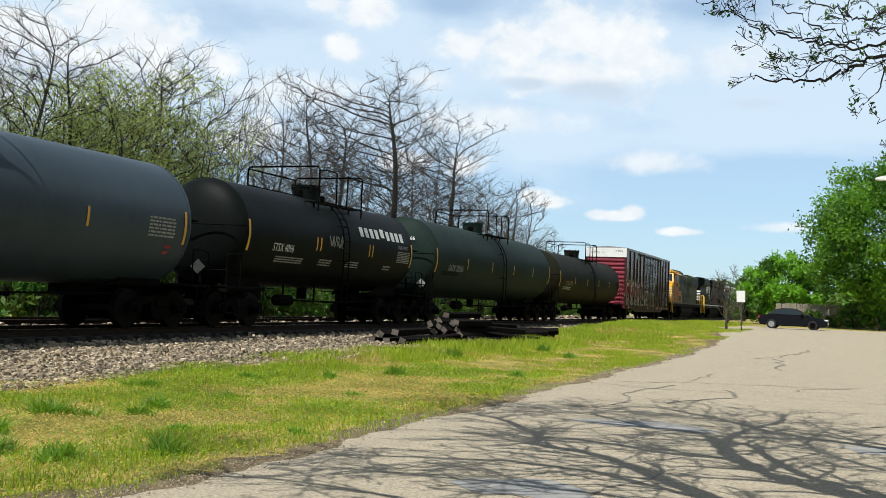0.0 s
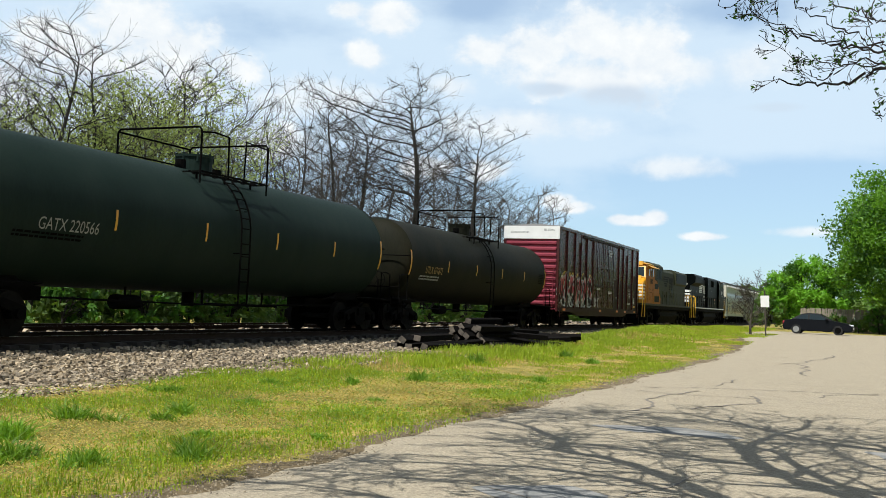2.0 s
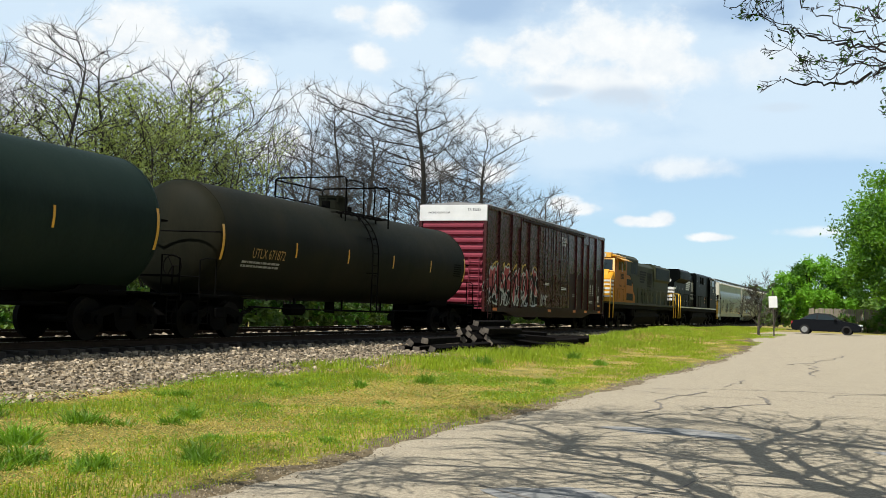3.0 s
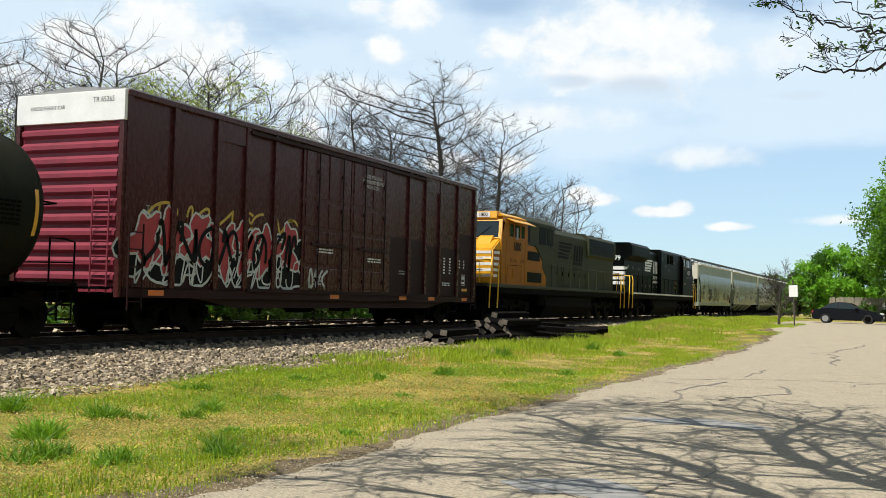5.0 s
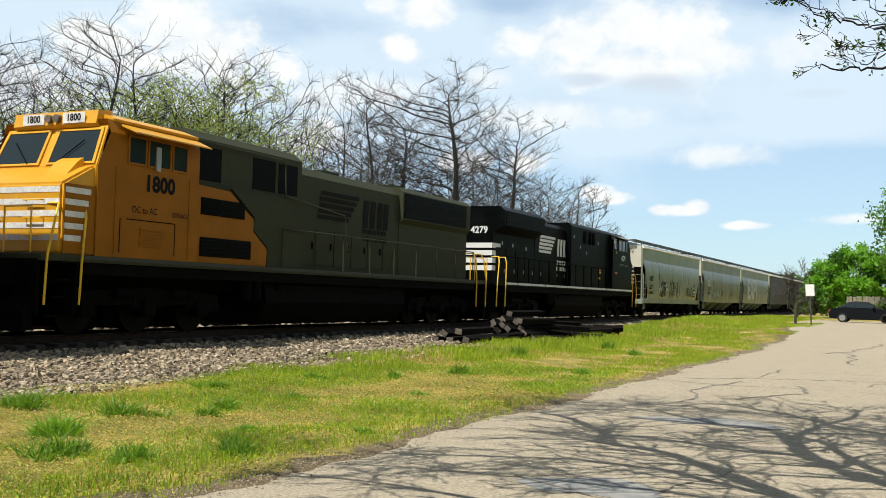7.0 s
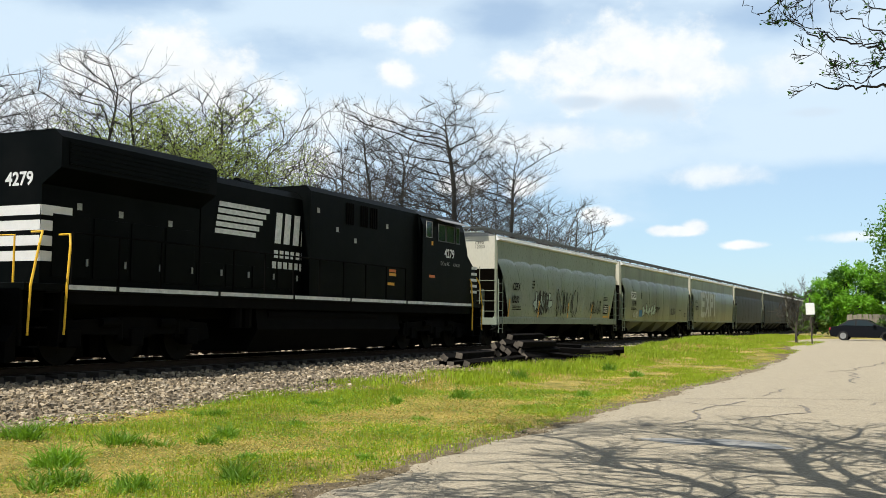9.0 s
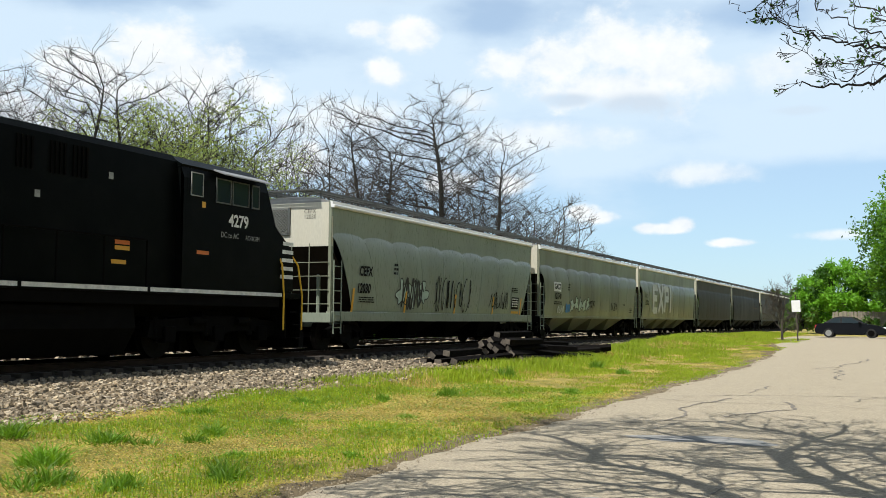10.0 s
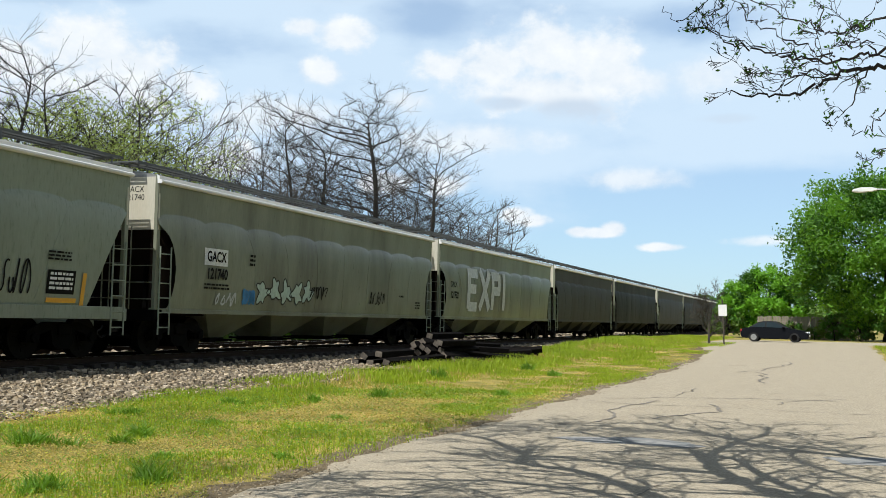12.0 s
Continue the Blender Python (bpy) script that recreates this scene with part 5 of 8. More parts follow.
def make_tanks():
    def put_text(c, r, zc, body, y, phi, size, mat="lettering", squeeze=0.8):
        x, z = shell(r, zc, phi)
        lettering(c, body, y, z, size, x, mat, phi, squeeze)

    def put_bars(c, r, zc, y, phi, w, h, rows, seed, mat="lettering_dim", name="stencil"):
        x, z = shell(r, zc, phi)
        marks(name, c, mat, text_bars(w, h, rows, seed), x + 0.004, phi, (y, z))

    ys = [(-7.55, 0.085, 30), (-4.0, 0.075, 14), (-0.6, 0.06, 14), (0.6, 0.06, 14), (4.0, 0.075, 16), (7.45, 0.095, 30)]
    a = tank_car(-4.0, 7.6, 1.55, 2.53, "tank_blue", "blue-grey glossy railway tank car with yellow strips", ys)
    put_bars(a, 1.55, 2.53, 6.55, -6, 1.0, 0.5, 6, 3)
    put_bars(a, 1.55, 2.53, 6.9, -26, 0.22, 0.3, 2, 5, "graffiti_red", "warning_label")
    s = tank_car(12.1, 5.62, 1.45, 2.6, "tank_black", "black corn syrup tank car with white lettering", [(-5.6, 0.10, 34), (-1.75, 0.07, 16), (-1.5, 0.07, 16), (1.95, 0.06, 16), (2.2, 0.06, 16), (5.55, 0.10, 34)])
    put_text(s, 1.45, 2.6, "STSX 4096", -3.7, -14, 0.24)
    put_text(s, 1.45, 2.6, "CORN SYRUP", 4.75, 6, 0.13, "lettering_dim")
    put_bars(s, 1.45, 2.6, 4.8, -8, 1.1, 0.42, 7, 8)
    put_bars(s, 1.45, 2.6, -3.2, -28, 1.6, 0.22, 3, 9)
    put_bars(s, 1.45, 2.6, -1.0, -27, 0.8, 0.25, 3, 10)
    put_bars(s, 1.45, 2.6, 0.9, -26, 0.9, 0.25, 3, 11)
    put_bars(s, 1.45, 2.6, 3.6, -26, 0.6, 0.2, 2, 12)
    x, z = shell(1.45, 2.6, 20)   # a maker's name, drawn as plain bars
    marks("trade_mark", s, "lettering", [(y - 0.13, y + 0.13, -0.17, 0.17) for y in (-1.65, -1.25, -0.85, -0.45, 0.45, 0.85, 1.25, 1.65)] + [(-0.14, 0.16, -0.1, 0.22)], x + 0.006, 20, (3.05, z), "white trade mark in bars")
    scrawl(s, "lettering_dim", -0.9, 0.1, 2.45, 2.85, 5, 0.03, 3, lambda z: math.sqrt(max(1.45 ** 2 - (z - 2.6) ** 2, 0.1)), 0.012, "thin grey graffiti tag")
    g = tank_car(28.25, 8.1, 1.58, 2.6, "tank_grey", "dark grey-green tank car with faded lettering", [(-8.30, 0.10, 34), (-4.76, 0.07, 16), (-1.51, 0.07, 16), (1.72, 0.07, 16), (4.94, 0.07, 16), (8.1, 0.09, 34)])
    put_text(g, 1.58, 2.6, "GATX 220566", -6.1, -13, 0.26, "lettering_dim")
    put_bars(g, 1.58, 2.6, -6.6, -22, 1.9, 0.17, 2, 14, "underframe")
    lettering(g, "220566", 0.1, 0, 0.16, 0, "lettering", 0, 0.9, "end").matrix_basis = pose(0.45, -8.72, 3.30, 72, 0, 10)
    u = tank_car(47.14, 8.0, 1.50, 2.5, "tank_brown", "dark olive-brown tank car with yellow strips", [(-8.15, 0.10, 34), (-4.66, 0.07, 16), (-1.59, 0.07, 16), (1.57, 0.07, 16), (4.67, 0.07, 16), (7.95, 0.09, 34)])
    put_text(u, 1.50, 2.5, "UTLX 671872", -6.0, -12, 0.27, "marking_dim", 0.75)
    put_bars(u, 1.50, 2.5, -6.3, -24, 1.8, 0.22, 2, 15)
    put_bars(u, 1.50, 2.5, 7.2, -6, 0.7, 0.5, 6, 16, "underframe")
    bm = bmesh.new()   # diamond placard by the end
    for c, r, zc, y in ((g, 1.58, 2.6, -8.9), (a, 1.55, 2.53, 8.3)):
        bm = bmesh.new()
        bm.faces.new([bm.verts.new(p) for p in ((0, 0, -0.19), (0.19, 0, 0), (0, 0, 0.19), (-0.19, 0, 0))])
        o = part("placard", bm, M["lettering_dim"], c, "diamond placard")
        o.matrix_basis = pose(1.25, y * 1.02, 1.55, 0, 0, 20)


# ---- boxcar ----
def make_boxcar():
    c = car("boxcar", "tall dark maroon boxcar with graffiti and a white end", "boxcar", 67.24)
    H, W, Z0, Z1 = 9.78, 1.46, 1.02, 5.12
    for s in (-1, 1):
        bm = bmesh.new()
        box(bm, s * (W - 0.05), s * W, -H, H, Z0, Z1)
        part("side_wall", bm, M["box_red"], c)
        for y in (-9.70, -8.15, -6.55, -5.35, -4.05, 4.0, 5.3, 6.5, 8.1, 9.70):
            bm = bmesh.new()
            prism(bm, [(s * W, Z0), (s * W, Z1), (s * (W + 0.075), Z1 - 0.02), (s * (W + 0.075), Z0 + 0.02)], y - 0.085, y + 0.085)
            part("side_post", bm, M["box_red"], c)
        for y0, y1 in ((-6.47, -5.43), (5.38, 6.42)):
            bm = bmesh.new()
            box(bm, s * W, s * (W + 0.05), y0, y1, 4.62, Z1)
            part("side_panel", bm, M["box_red"], c)
        bm = bmesh.new()
        box(bm, s * (W - 0.02), s * (W + 0.10), -H, H, Z1 - 0.02, Z1 + 0.10, 0.01)
        part("top_rail", bm, M["box_red"], c)
        bm = bmesh.new()
        box(bm, s * (W - 0.06), s * (W + 0.085), -H, H, Z0 - 0.20, Z0 + 0.0)
        prism_x(bm, [(-7.2, Z0 - 0.2), (-5.6, Z0 - 0.42), (5.6, Z0 - 0.42), (7.2, Z0 - 0.2)], s * (W - 0.05), s * (W - 0.01))
        part("side_sill", bm, M["box_patch"], c)
        for y0, y1 in ((-2.70, -0.05), (0.0, 2.62)):
            bm = bmesh.new()
            box(bm, s * W, s * (W + 0.05), y0, y1, Z0 + 0.08, Z1 - 0.05)
            d = part("door", bm, M["box_red"], c, "maroon sliding plug door")
            for z0, z1 in ((Z0 + 0.15, 1.72), (1.84, 2.75), (2.87, 3.55), (3.67, 4.95)):
                for ya, yb in ((y0 + 0.12, (y0 + y1) / 2 - 0.05), ((y0 + y1) / 2 + 0.05, y1 - 0.12)):
                    bm = bmesh.new()
                    box(bm, s * (W + 0.05), s * (W + 0.075), ya, yb, z0, z1, 0.015)
                    part("door_panel", bm, M["box_red"], d)
            for y in (y0 + 0.75, y1 - 0.55):
                bm = bmesh.new()
                rod(bm, (s * (W + 0.12), y, Z0 + 0.1), (s * (W + 0.12), y, Z1 - 0.1), 0.022, 8)
                for z in (1.4, 2.4, 3.4, 4.4):
                    box(bm, s * (W + 0.07), s * (W + 0.13), y - 0.06, y + 0.06, z - 0.05, z + 0.05)
                part("locking_bar", bm, M["box_patch"], d)
            bm = bmesh.new()
            box(bm, s * (W + 0.10), s * (W + 0.14), y0 + 0.4, y1 - 0.3, 2.33, 2.41)
            part("door_handle", bm, M["box_patch"], d)
        bm = bmesh.new()
        for z in (Z0 + 0.02, Z1 - 0.12):
            box(bm, s * W, s * (W + 0.13), -5.3, 5.3, z - 0.04, z + 0.04)
        part("door_track", bm, M["box_patch"], c)
        for y0 in (-9.68, 9.24):
            ladder("ladder", c, s * (W + 0.14), y0, y0 + 0.44, 0.55, 2.4, 5, "box_patch")
    # ends with horizontal corrugations and the white band at the top
    for s in (-1, 1):
        bm = bmesh.new()
        box(bm, -W, W, s * (H - 0.06), s * H, Z0 - 0.1, Z1)
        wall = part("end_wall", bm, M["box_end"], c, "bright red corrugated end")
        n = 11
        for i in range(n):
            z = Z0 + 0.1 + (4.45 - Z0) * i / n
            bm = bmesh.new()
            prism_x(bm, [(s * H, z), (s * (H + 0.09), z + 0.07), (s * (H + 0.09), z + 0.16), (s * H, z + 0.23)], -W + 0.10, W - 0.10)
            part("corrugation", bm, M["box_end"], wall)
        bm = bmesh.new()
        box(bm, -W - 0.06, W + 0.06, s * H, s * (H + 0.10), 4.56, Z1 + 0.10, 0.01)
        part("end_band", bm, M["white_paint"], c, "white band on the end")
        for x in (-W, W):
            bm = bmesh.new()
            box(bm, x - 0.06, x + 0.06, s * (H - 0.05), s * (H + 0.10), Z0 - 0.2, 4.54)
            part("corner_post", bm, M["box_red"], c)
        end_ladder("end_ladder", c, s * (H + 0.16), 0.80, 1.25, 0.9, 3.1, 7, "box_end")
        bm = bmesh.new()
        box(bm, -1.3, 1.3, s * (H + 0.1), s * (H + 0.42), 0.98, 1.03)
        box(bm, -0.35, 0.35, s * (H - 2.0), s * (H + 0.35), 0.68, 0.98)
        part("end_sill", bm, M["underframe"], c)
        freight_truck(c, s * 7.3)
        coupler(c, s * (H + 0.2), s)
    lettering(c, "EXCESS HEIGHT CAR", -0.75, 0, 0.085, 0, "lettering_black", 0, 0.9, "end").matrix_basis = pose(-0.62, -H - 0.104, 4.90, 90, 0, 0)
    lettering(c, "TR 65265", 0.9, 0, 0.12, 0, "lettering_black", 0, 0.9, "end").matrix_basis = pose(0.95, -H - 0.104, 5.02, 90, 0, 0)
    # roof sheets
    bm = bmesh.new()
    prism(bm, [(-W - 0.09, Z1 + 0.10), (W + 0.09, Z1 + 0.10), (W + 0.09, Z1 + 0.13), (0, Z1 + 0.24), (-W - 0.09, Z1 + 0.13)], -H, H)
    part("roof", bm, M["roof_metal"], c)
    for i in range(14):
        y = -H + 0.4 + i * (2 * H - 0.8) / 13
        bm = bmesh.new()
        prism(bm, [(-W - 0.10, Z1 + 0.11), (-W - 0.10, Z1 + 0.16), (0, Z1 + 0.28), (W + 0.10, Z1 + 0.16), (W + 0.10, Z1 + 0.11), (0, Z1 + 0.2)], y - 0.04, y + 0.04)
        part("roof_rib", bm, M["roof_metal"], c)
    bm = bmesh.new()
    box(bm, -0.3, 0.3, -H + 2, H - 2, 0.70, 1.0)
    for i in range(7):
        box(bm, -W + 0.1, W - 0.1, -6 + 2 * i - 0.08, -6 + 2 * i + 0.08, 0.82, 1.02)
    box(bm, -W, W, -H, H, 1.0, 1.04)
    rod(bm, (0.7, -2.0, 0.66), (0.7, -0.9, 0.66), 0.2, 12)
    box(bm, 0.5, 0.9, 0.6, 1.2, 0.5, 0.95)
    part("underframe", bm, M["underframe"], c)
    for y0, y1, z1 in ((-8.06, -6.64, 2.05), (-6.46, -5.44, 2.05), (-5.26, -4.14, 2.25), (-3.96, -2.76, 2.4), (2.70, 3.91, 2.9), (4.09, 5.21, 2.9), (5.39, 6.41, 2.75), (6.59, 8.01, 2.75), (8.19, 9.61, 3.35)):
        bm = bmesh.new()
        box(bm, W + 0.0005, W + 0.005, y0, y1, Z0 + 0.01, z1)
        part("repainted_panel", bm, M["box_patch"], c, "darker patch on the lower part of the side")
    X = W + 0.012
    flat = lambda z: X
    blob_letters(c, ("lettering_black", "graffiti_white"), -9.6, -2.75, 1.10, 2.55, 6, 27, flat, "black backing of graffiti letters", 0.66, 0.0)
    blob_letters(c, ("graffiti_red", "graffiti_white"), -9.5, -2.9, 1.45, 2.75, 7, 21, flat, "red and white graffiti letters", 0.56, 0.006)
    scrawl(c, "graffiti_white", -9.4, -2.8, 1.08, 1.9, 12, 0.05, 5, lambda z: X + 0.008, 0.012, "white graffiti strokes")
    scrawl(c, "lettering_black", -9.3, -2.9, 1.5, 2.6, 9, 0.11, 6, lambda z: X + 0.010, 0.012, "black graffiti strokes")
    scrawl(c, "graffiti_gold", -9.2, -2.9, 2.45, 3.0, 5, 0.07, 9, flat, 0.003, "yellow graffiti strokes")
    scrawl(c, "graffiti_white", -2.5, -1.2, 1.1, 1.75, 3, 0.08, 7, lambda z: X + 0.07, 0.006, "white graffiti on the door")
    XP = W + 0.084
    for body, z in (("CLOSE AND LOCK", 4.62), ("BOTH DOORS BEFORE", 4.46), ("MOVING CAR", 4.30)):
        lettering(c, body, 1.30, z, 0.115, XP, "lettering", 0, 0.85)
    lettering(c, "TR", -8.9, 2.72, 0.22, W + 0.012, "lettering_dim")
    for y, z, w, h, rows, seed, mat in ((-1.5, 2.2, 0.9, 0.16, 2, 1, "lettering"), (1.5, 2.05, 0.9, 0.16, 2, 2, "lettering"), (-1.9, 1.35, 0.5, 0.3, 3, 3, "lettering_dim"), (3.6, 1.75, 0.5, 0.16, 2, 4, "lettering_dim"),
                                        (7.0, 2.1, 0.16, 0.62, 6, 5, "lettering"), (7.5, 2.1, 0.16, 0.62, 6, 6, "lettering"), (8.4, 2.2, 0.12, 0.35, 3, 7, "lettering"), (8.8, 2.2, 0.12, 0.35, 3, 8, "lettering"), (7.2, 1.45, 0.7, 0.14, 2, 9, "lettering")):
        marks("stencil", c, mat, text_bars(w, h, rows, seed), XP if abs(y) < 2.7 else W + 0.012, 0, (y, z))
    for y in (-8.7, -0.9, 3.55, 5.8, 8.75):
        marks("reflective_strip", c, "marking_orange", [(-0.26, 0.26, -0.06, 0.06)], W + 0.088, 0, (y, 0.93), "orange reflective strip")
    marks("reflective_strip", c, "marking_yellow", [(-0.26, 0.26, -0.05, 0.05)], W + 0.012, 0, (8.9, 1.28), "yellow reflective strip")
    marks("data_panel", c, "lettering", [(-0.17, -0.15, -0.2, 0.2), (0.15, 0.17, -0.2, 0.2), (-0.17, 0.17, 0.18, 0.2), (-0.17, 0.17, -0.2, -0.18), (-0.12, -0.02, 0.0, 0.14), (0.03, 0.12, 0.0, 0.14), (-0.12, 0.12, -0.14, -0.06)], W + 0.012, 0, (8.75, 1.65))


# ---- covered hoppers ----
def hopper_side(z, edge=3.40):
    """Half width of the pressed side: a plain band under the eave, then a bulge that rounds off towards the sill."""
    base = float(np.interp(z, [1.10, 1.25, 1.7, 2.2, 2.7, 3.1, 3.5, 4.15], [1.335, 1.365, 1.41, 1.435, 1.445, 1.435, 1.438, 1.475]))
    return base + (0.085 * (1 - math.exp(-(edge - z) / 0.16)) if z < edge else 0.0)


def hopper(place, half, mat, label, end_mat="hopper_end", sill=True, lower="hopper_brown"):
    c = car("covered_hopper", label, "hopper car", place)
    rows = [1.10, 1.25, 1.5, 1.8, 2.1, 2.4, 2.7, 2.9]   # below the pillowed edge, which the upper rows follow
    n = 9
    if sill:   # the side is cut back towards the sill at both ends
        inset = lambda z: 1.30 * max(0.0, 1 - (z - 1.05) / 2.25) ** 0.75
    else:
        inset = lambda z: 0.72 * math.sqrt(max(0.0, 1 - ((z - 1.95) / 1.12) ** 2))
    for s in (-1, 1):
        bm = bmesh.new()
        cols = []
        m = n * 8
        for i in range(m + 1):
            u = i / m
            k = (u * n) % 1.0
            arch = 3.33 + 0.11 * math.sqrt(max(0.0, math.sin(math.pi * k)))
            zs = rows + [arch - d for d in (0.30, 0.20, 0.13, 0.08, 0.04, 0.015, 0.0, -0.02)] + [3.6, 3.85, 4.15]
            cols.append([bm.verts.new((s * (hopper_side(z, arch) + 0.008 * math.sin(math.pi * k) * (z < 3)),
                                       (-half + inset(z)) + u * (2 * half - 2 * inset(z)), z)) for z in zs])
        for a, b in zip(cols, cols[1:]):
            for j in range(len(zs) - 1):
                bm.faces.new((a[j], b[j], b[j + 1], a[j + 1]))
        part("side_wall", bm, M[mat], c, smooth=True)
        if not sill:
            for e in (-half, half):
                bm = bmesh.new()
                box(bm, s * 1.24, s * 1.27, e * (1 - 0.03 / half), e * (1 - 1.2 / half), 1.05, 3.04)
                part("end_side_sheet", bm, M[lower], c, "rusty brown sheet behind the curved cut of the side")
        for i in range(1, n):
            bm = bmesh.new()
            pts = []
            for z in (1.25, 1.5, 1.8, 2.1, 2.4, 2.7, 3.0, 3.25):
                y = (-half + inset(z)) + i / n * (2 * half - 2 * inset(z))
                pts.append((s * (hopper_side(z, 3.33) + 0.001), y, z))
            pipe(bm, pts, 0.007, 4)
            part("weld_seam", bm, M[mat], c)
        # eave and top chord; its white paint stands in for sunlight on the edge
        bm = bmesh.new()
        prism(bm, [(s * 1.44, 4.13), (s * 1.54, 4.13), (s * 1.57, 4.16), (s * 1.57, 4.20), (s * 1.50, 4.23), (s * 1.50, 4.31), (s * 1.42, 4.33)], -half - 0.05, half + 0.05)
        part("top_chord", bm, M["white_paint"], c, "top chord painted white to look sunlit")
        bm = bmesh.new()
        if sill:
            box(bm, s * 1.30, s * 1.49, -half, half, 0.86, 1.14, 0.012)
        else:
            prism(bm, [(s * 1.28, 1.02), (s * 1.46, 1.02), (s * 1.46, 1.12), (s * 1.40, 1.14), (s * 1.28, 1.14)], -half, half)
        part("side_sill", bm, M[mat], c)
    bm = bmesh.new()
    prism(bm, [(-1.46, 4.30), (1.46, 4.30), (0.9, 4.44), (0, 4.48), (-0.9, 4.44)], -half, half)
    part("roof", bm, M["roof_metal"], c, "pale metal roof")
    bm = bmesh.new()
    box(bm, -0.32, 0.32, -half + 0.8, half - 0.8, 4.46, 4.58, 0.02)
    part("hatch_cover", bm, M[mat], c)
    for x0, x1 in ((-1.02, -0.50), (0.50, 1.02)):
        bm = bmesh.new()
        y = -half - 0.25
        while y < half + 0.25:
            box(bm, x0, x1, y, y + 0.03, 4.62, 4.655)
            y += 0.12
        for x in (x0, (x0 + x1) / 2, x1):
            box(bm, x - 0.015, x + 0.015, -half - 0.3, half + 0.3, 4.60, 4.66)
        part("running_board", bm, M["walk_grate"], c, "steel grating walkway")
        bm = bmesh.new()
        for x in (x0, x1):
            rod(bm, (x, 0, 4.30), (x, 0, 4.62), 0.022, 5)
        box(bm, x0, x1, -0.03, 0.03, 4.575, 4.60)
        first = part("running_board_support", bm, M["walk_grate"], c)
        for i in range(11):
            o = first if i == 0 else new("running_board_support", first.data)
            o.parent, o.location = c, (0, -half + 0.1 + (2 * half - 0.2) * i / 10, 0)
    for s in (-1, 1):
        e = s * half
        bm = bmesh.new()   # end platform between the two running boards
        for i in range(6):
            y = e + s * (0.02 + 0.055 * i)
            box(bm, -1.02, 1.02, y - 0.012, y + 0.012, 4.62, 4.655)
        part("crossover_board", bm, M["walk_grate"], c)
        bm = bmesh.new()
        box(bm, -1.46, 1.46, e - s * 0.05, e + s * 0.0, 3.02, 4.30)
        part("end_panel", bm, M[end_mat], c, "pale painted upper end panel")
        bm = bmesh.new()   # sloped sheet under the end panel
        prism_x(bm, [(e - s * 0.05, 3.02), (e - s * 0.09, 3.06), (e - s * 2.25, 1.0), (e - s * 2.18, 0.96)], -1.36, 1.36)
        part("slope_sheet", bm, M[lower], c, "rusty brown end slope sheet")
        for x in (-1.41, 1.41):
            bm = bmesh.new()
            box(bm, x - 0.045, x + 0.045, e - s * 0.10, e + s * 0.03, 0.86, 4.34)
            part("corner_post", bm, M["hopper_tan"], c)
        bm = bmesh.new()   # open lattice beside the roof walk
        x0, x1, z0, z1 = -0.72, 0.02, 3.42, 4.12
        for k in range(-6, 8):
            u0, u1 = max(0.0, -k / 7), min(1.0, (7 - k) / 7)   # clipped to the lattice's frame
            if u1 - u0 < 0.05:
                continue
            a, b = k / 7 + u0, k / 7 + u1
            lo, hi = z0 + (z1 - z0) * u0, z0 + (z1 - z0) * u1
            rod(bm, (x0 + (x1 - x0) * a, e + s * 0.02, lo), (x0 + (x1 - x0) * b, e + s * 0.02, hi), 0.014, 4)
            rod(bm, (x1 - (x1 - x0) * a, e + s * 0.02, lo), (x1 - (x1 - x0) * b, e + s * 0.02, hi), 0.014, 4)
        for x in (x0, x1):
            box(bm, x - 0.035, x + 0.035, e - s * 0.01, e + s * 0.05, z0 - 0.05, z1 + 0.05)
        box(bm, x0, x1, e - s * 0.01, e + s * 0.05, z0 - 0.06, z0)
        part("lattice", bm, M["walk_grate"], c)
        bm = bmesh.new()
        box(bm, -1.48, 1.48, e - s * 0.25, e + s * 0.06, 0.82, 1.10, 0.012)
        box(bm, -0.34, 0.34, e - s * 2.8, e + s * 0.35, 0.68, 0.98)
        rod(bm, (-0.5, e - s * 0.9, 1.0), (-0.5, e - s * 0.9, 2.4), 0.06, 6)
        rod(bm, (0.5, e - s * 0.9, 1.0), (0.5, e - s * 0.9, 2.4), 0.06, 6)
        part("end_sill", bm, M[mat if sill else "underframe"], c)
        bm = bmesh.new()
        for x in (0.15, 0.75):
            rod(bm, (x, e + s * 0.06, 1.1), (x, e + s * 0.06, 3.1), 0.017, 6)
        for z in (1.35, 1.75, 2.15, 2.55):
            rod(bm, (0.15, e + s * 0.06, z), (1.41, e + s * 0.06, z), 0.013, 6)
        part("end_ladder", bm, M["hopper_tan"], c)
        for x in (-1.50, 1.50):
            ladder("ladder", c, x, e - s * 0.08, e - s * 0.52, 0.5, 2.62, 6, "hopper_grey" if mat != "hopper_black" else "hopper_dark")
        freight_truck(c, s * (half - 1.55))
        coupler(c, s * (half + 0.15), s)
        bm = bmesh.new()
        rod(bm, (-0.6, e - s * 0.55, 1.1), (-0.6, e - s * 0.55, 1.75), 0.22, 10)
        box(bm, -0.9, -0.3, e - s * 0.8, e - s * 0.3, 1.06, 1.12)
        part("air_tank", bm, M["underframe"], c)
    for i, y in enumerate((-half * 0.56, -half * 0.19, half * 0.19, half * 0.56)):
        bm = bmesh.new()
        w, q = half * 0.185, 0.3
        top = [(-1.33, y - w, 1.12), (1.33, y - w, 1.12), (1.33, y + w, 1.12), (-1.33, y + w, 1.12)]
        bot = [(-0.55, y - q, 0.36), (0.55, y - q, 0.36), (0.55, y + q, 0.36), (-0.55, y + q, 0.36)]
        a, b = [bm.verts.new(p) for p in top], [bm.verts.new(p) for p in bot]
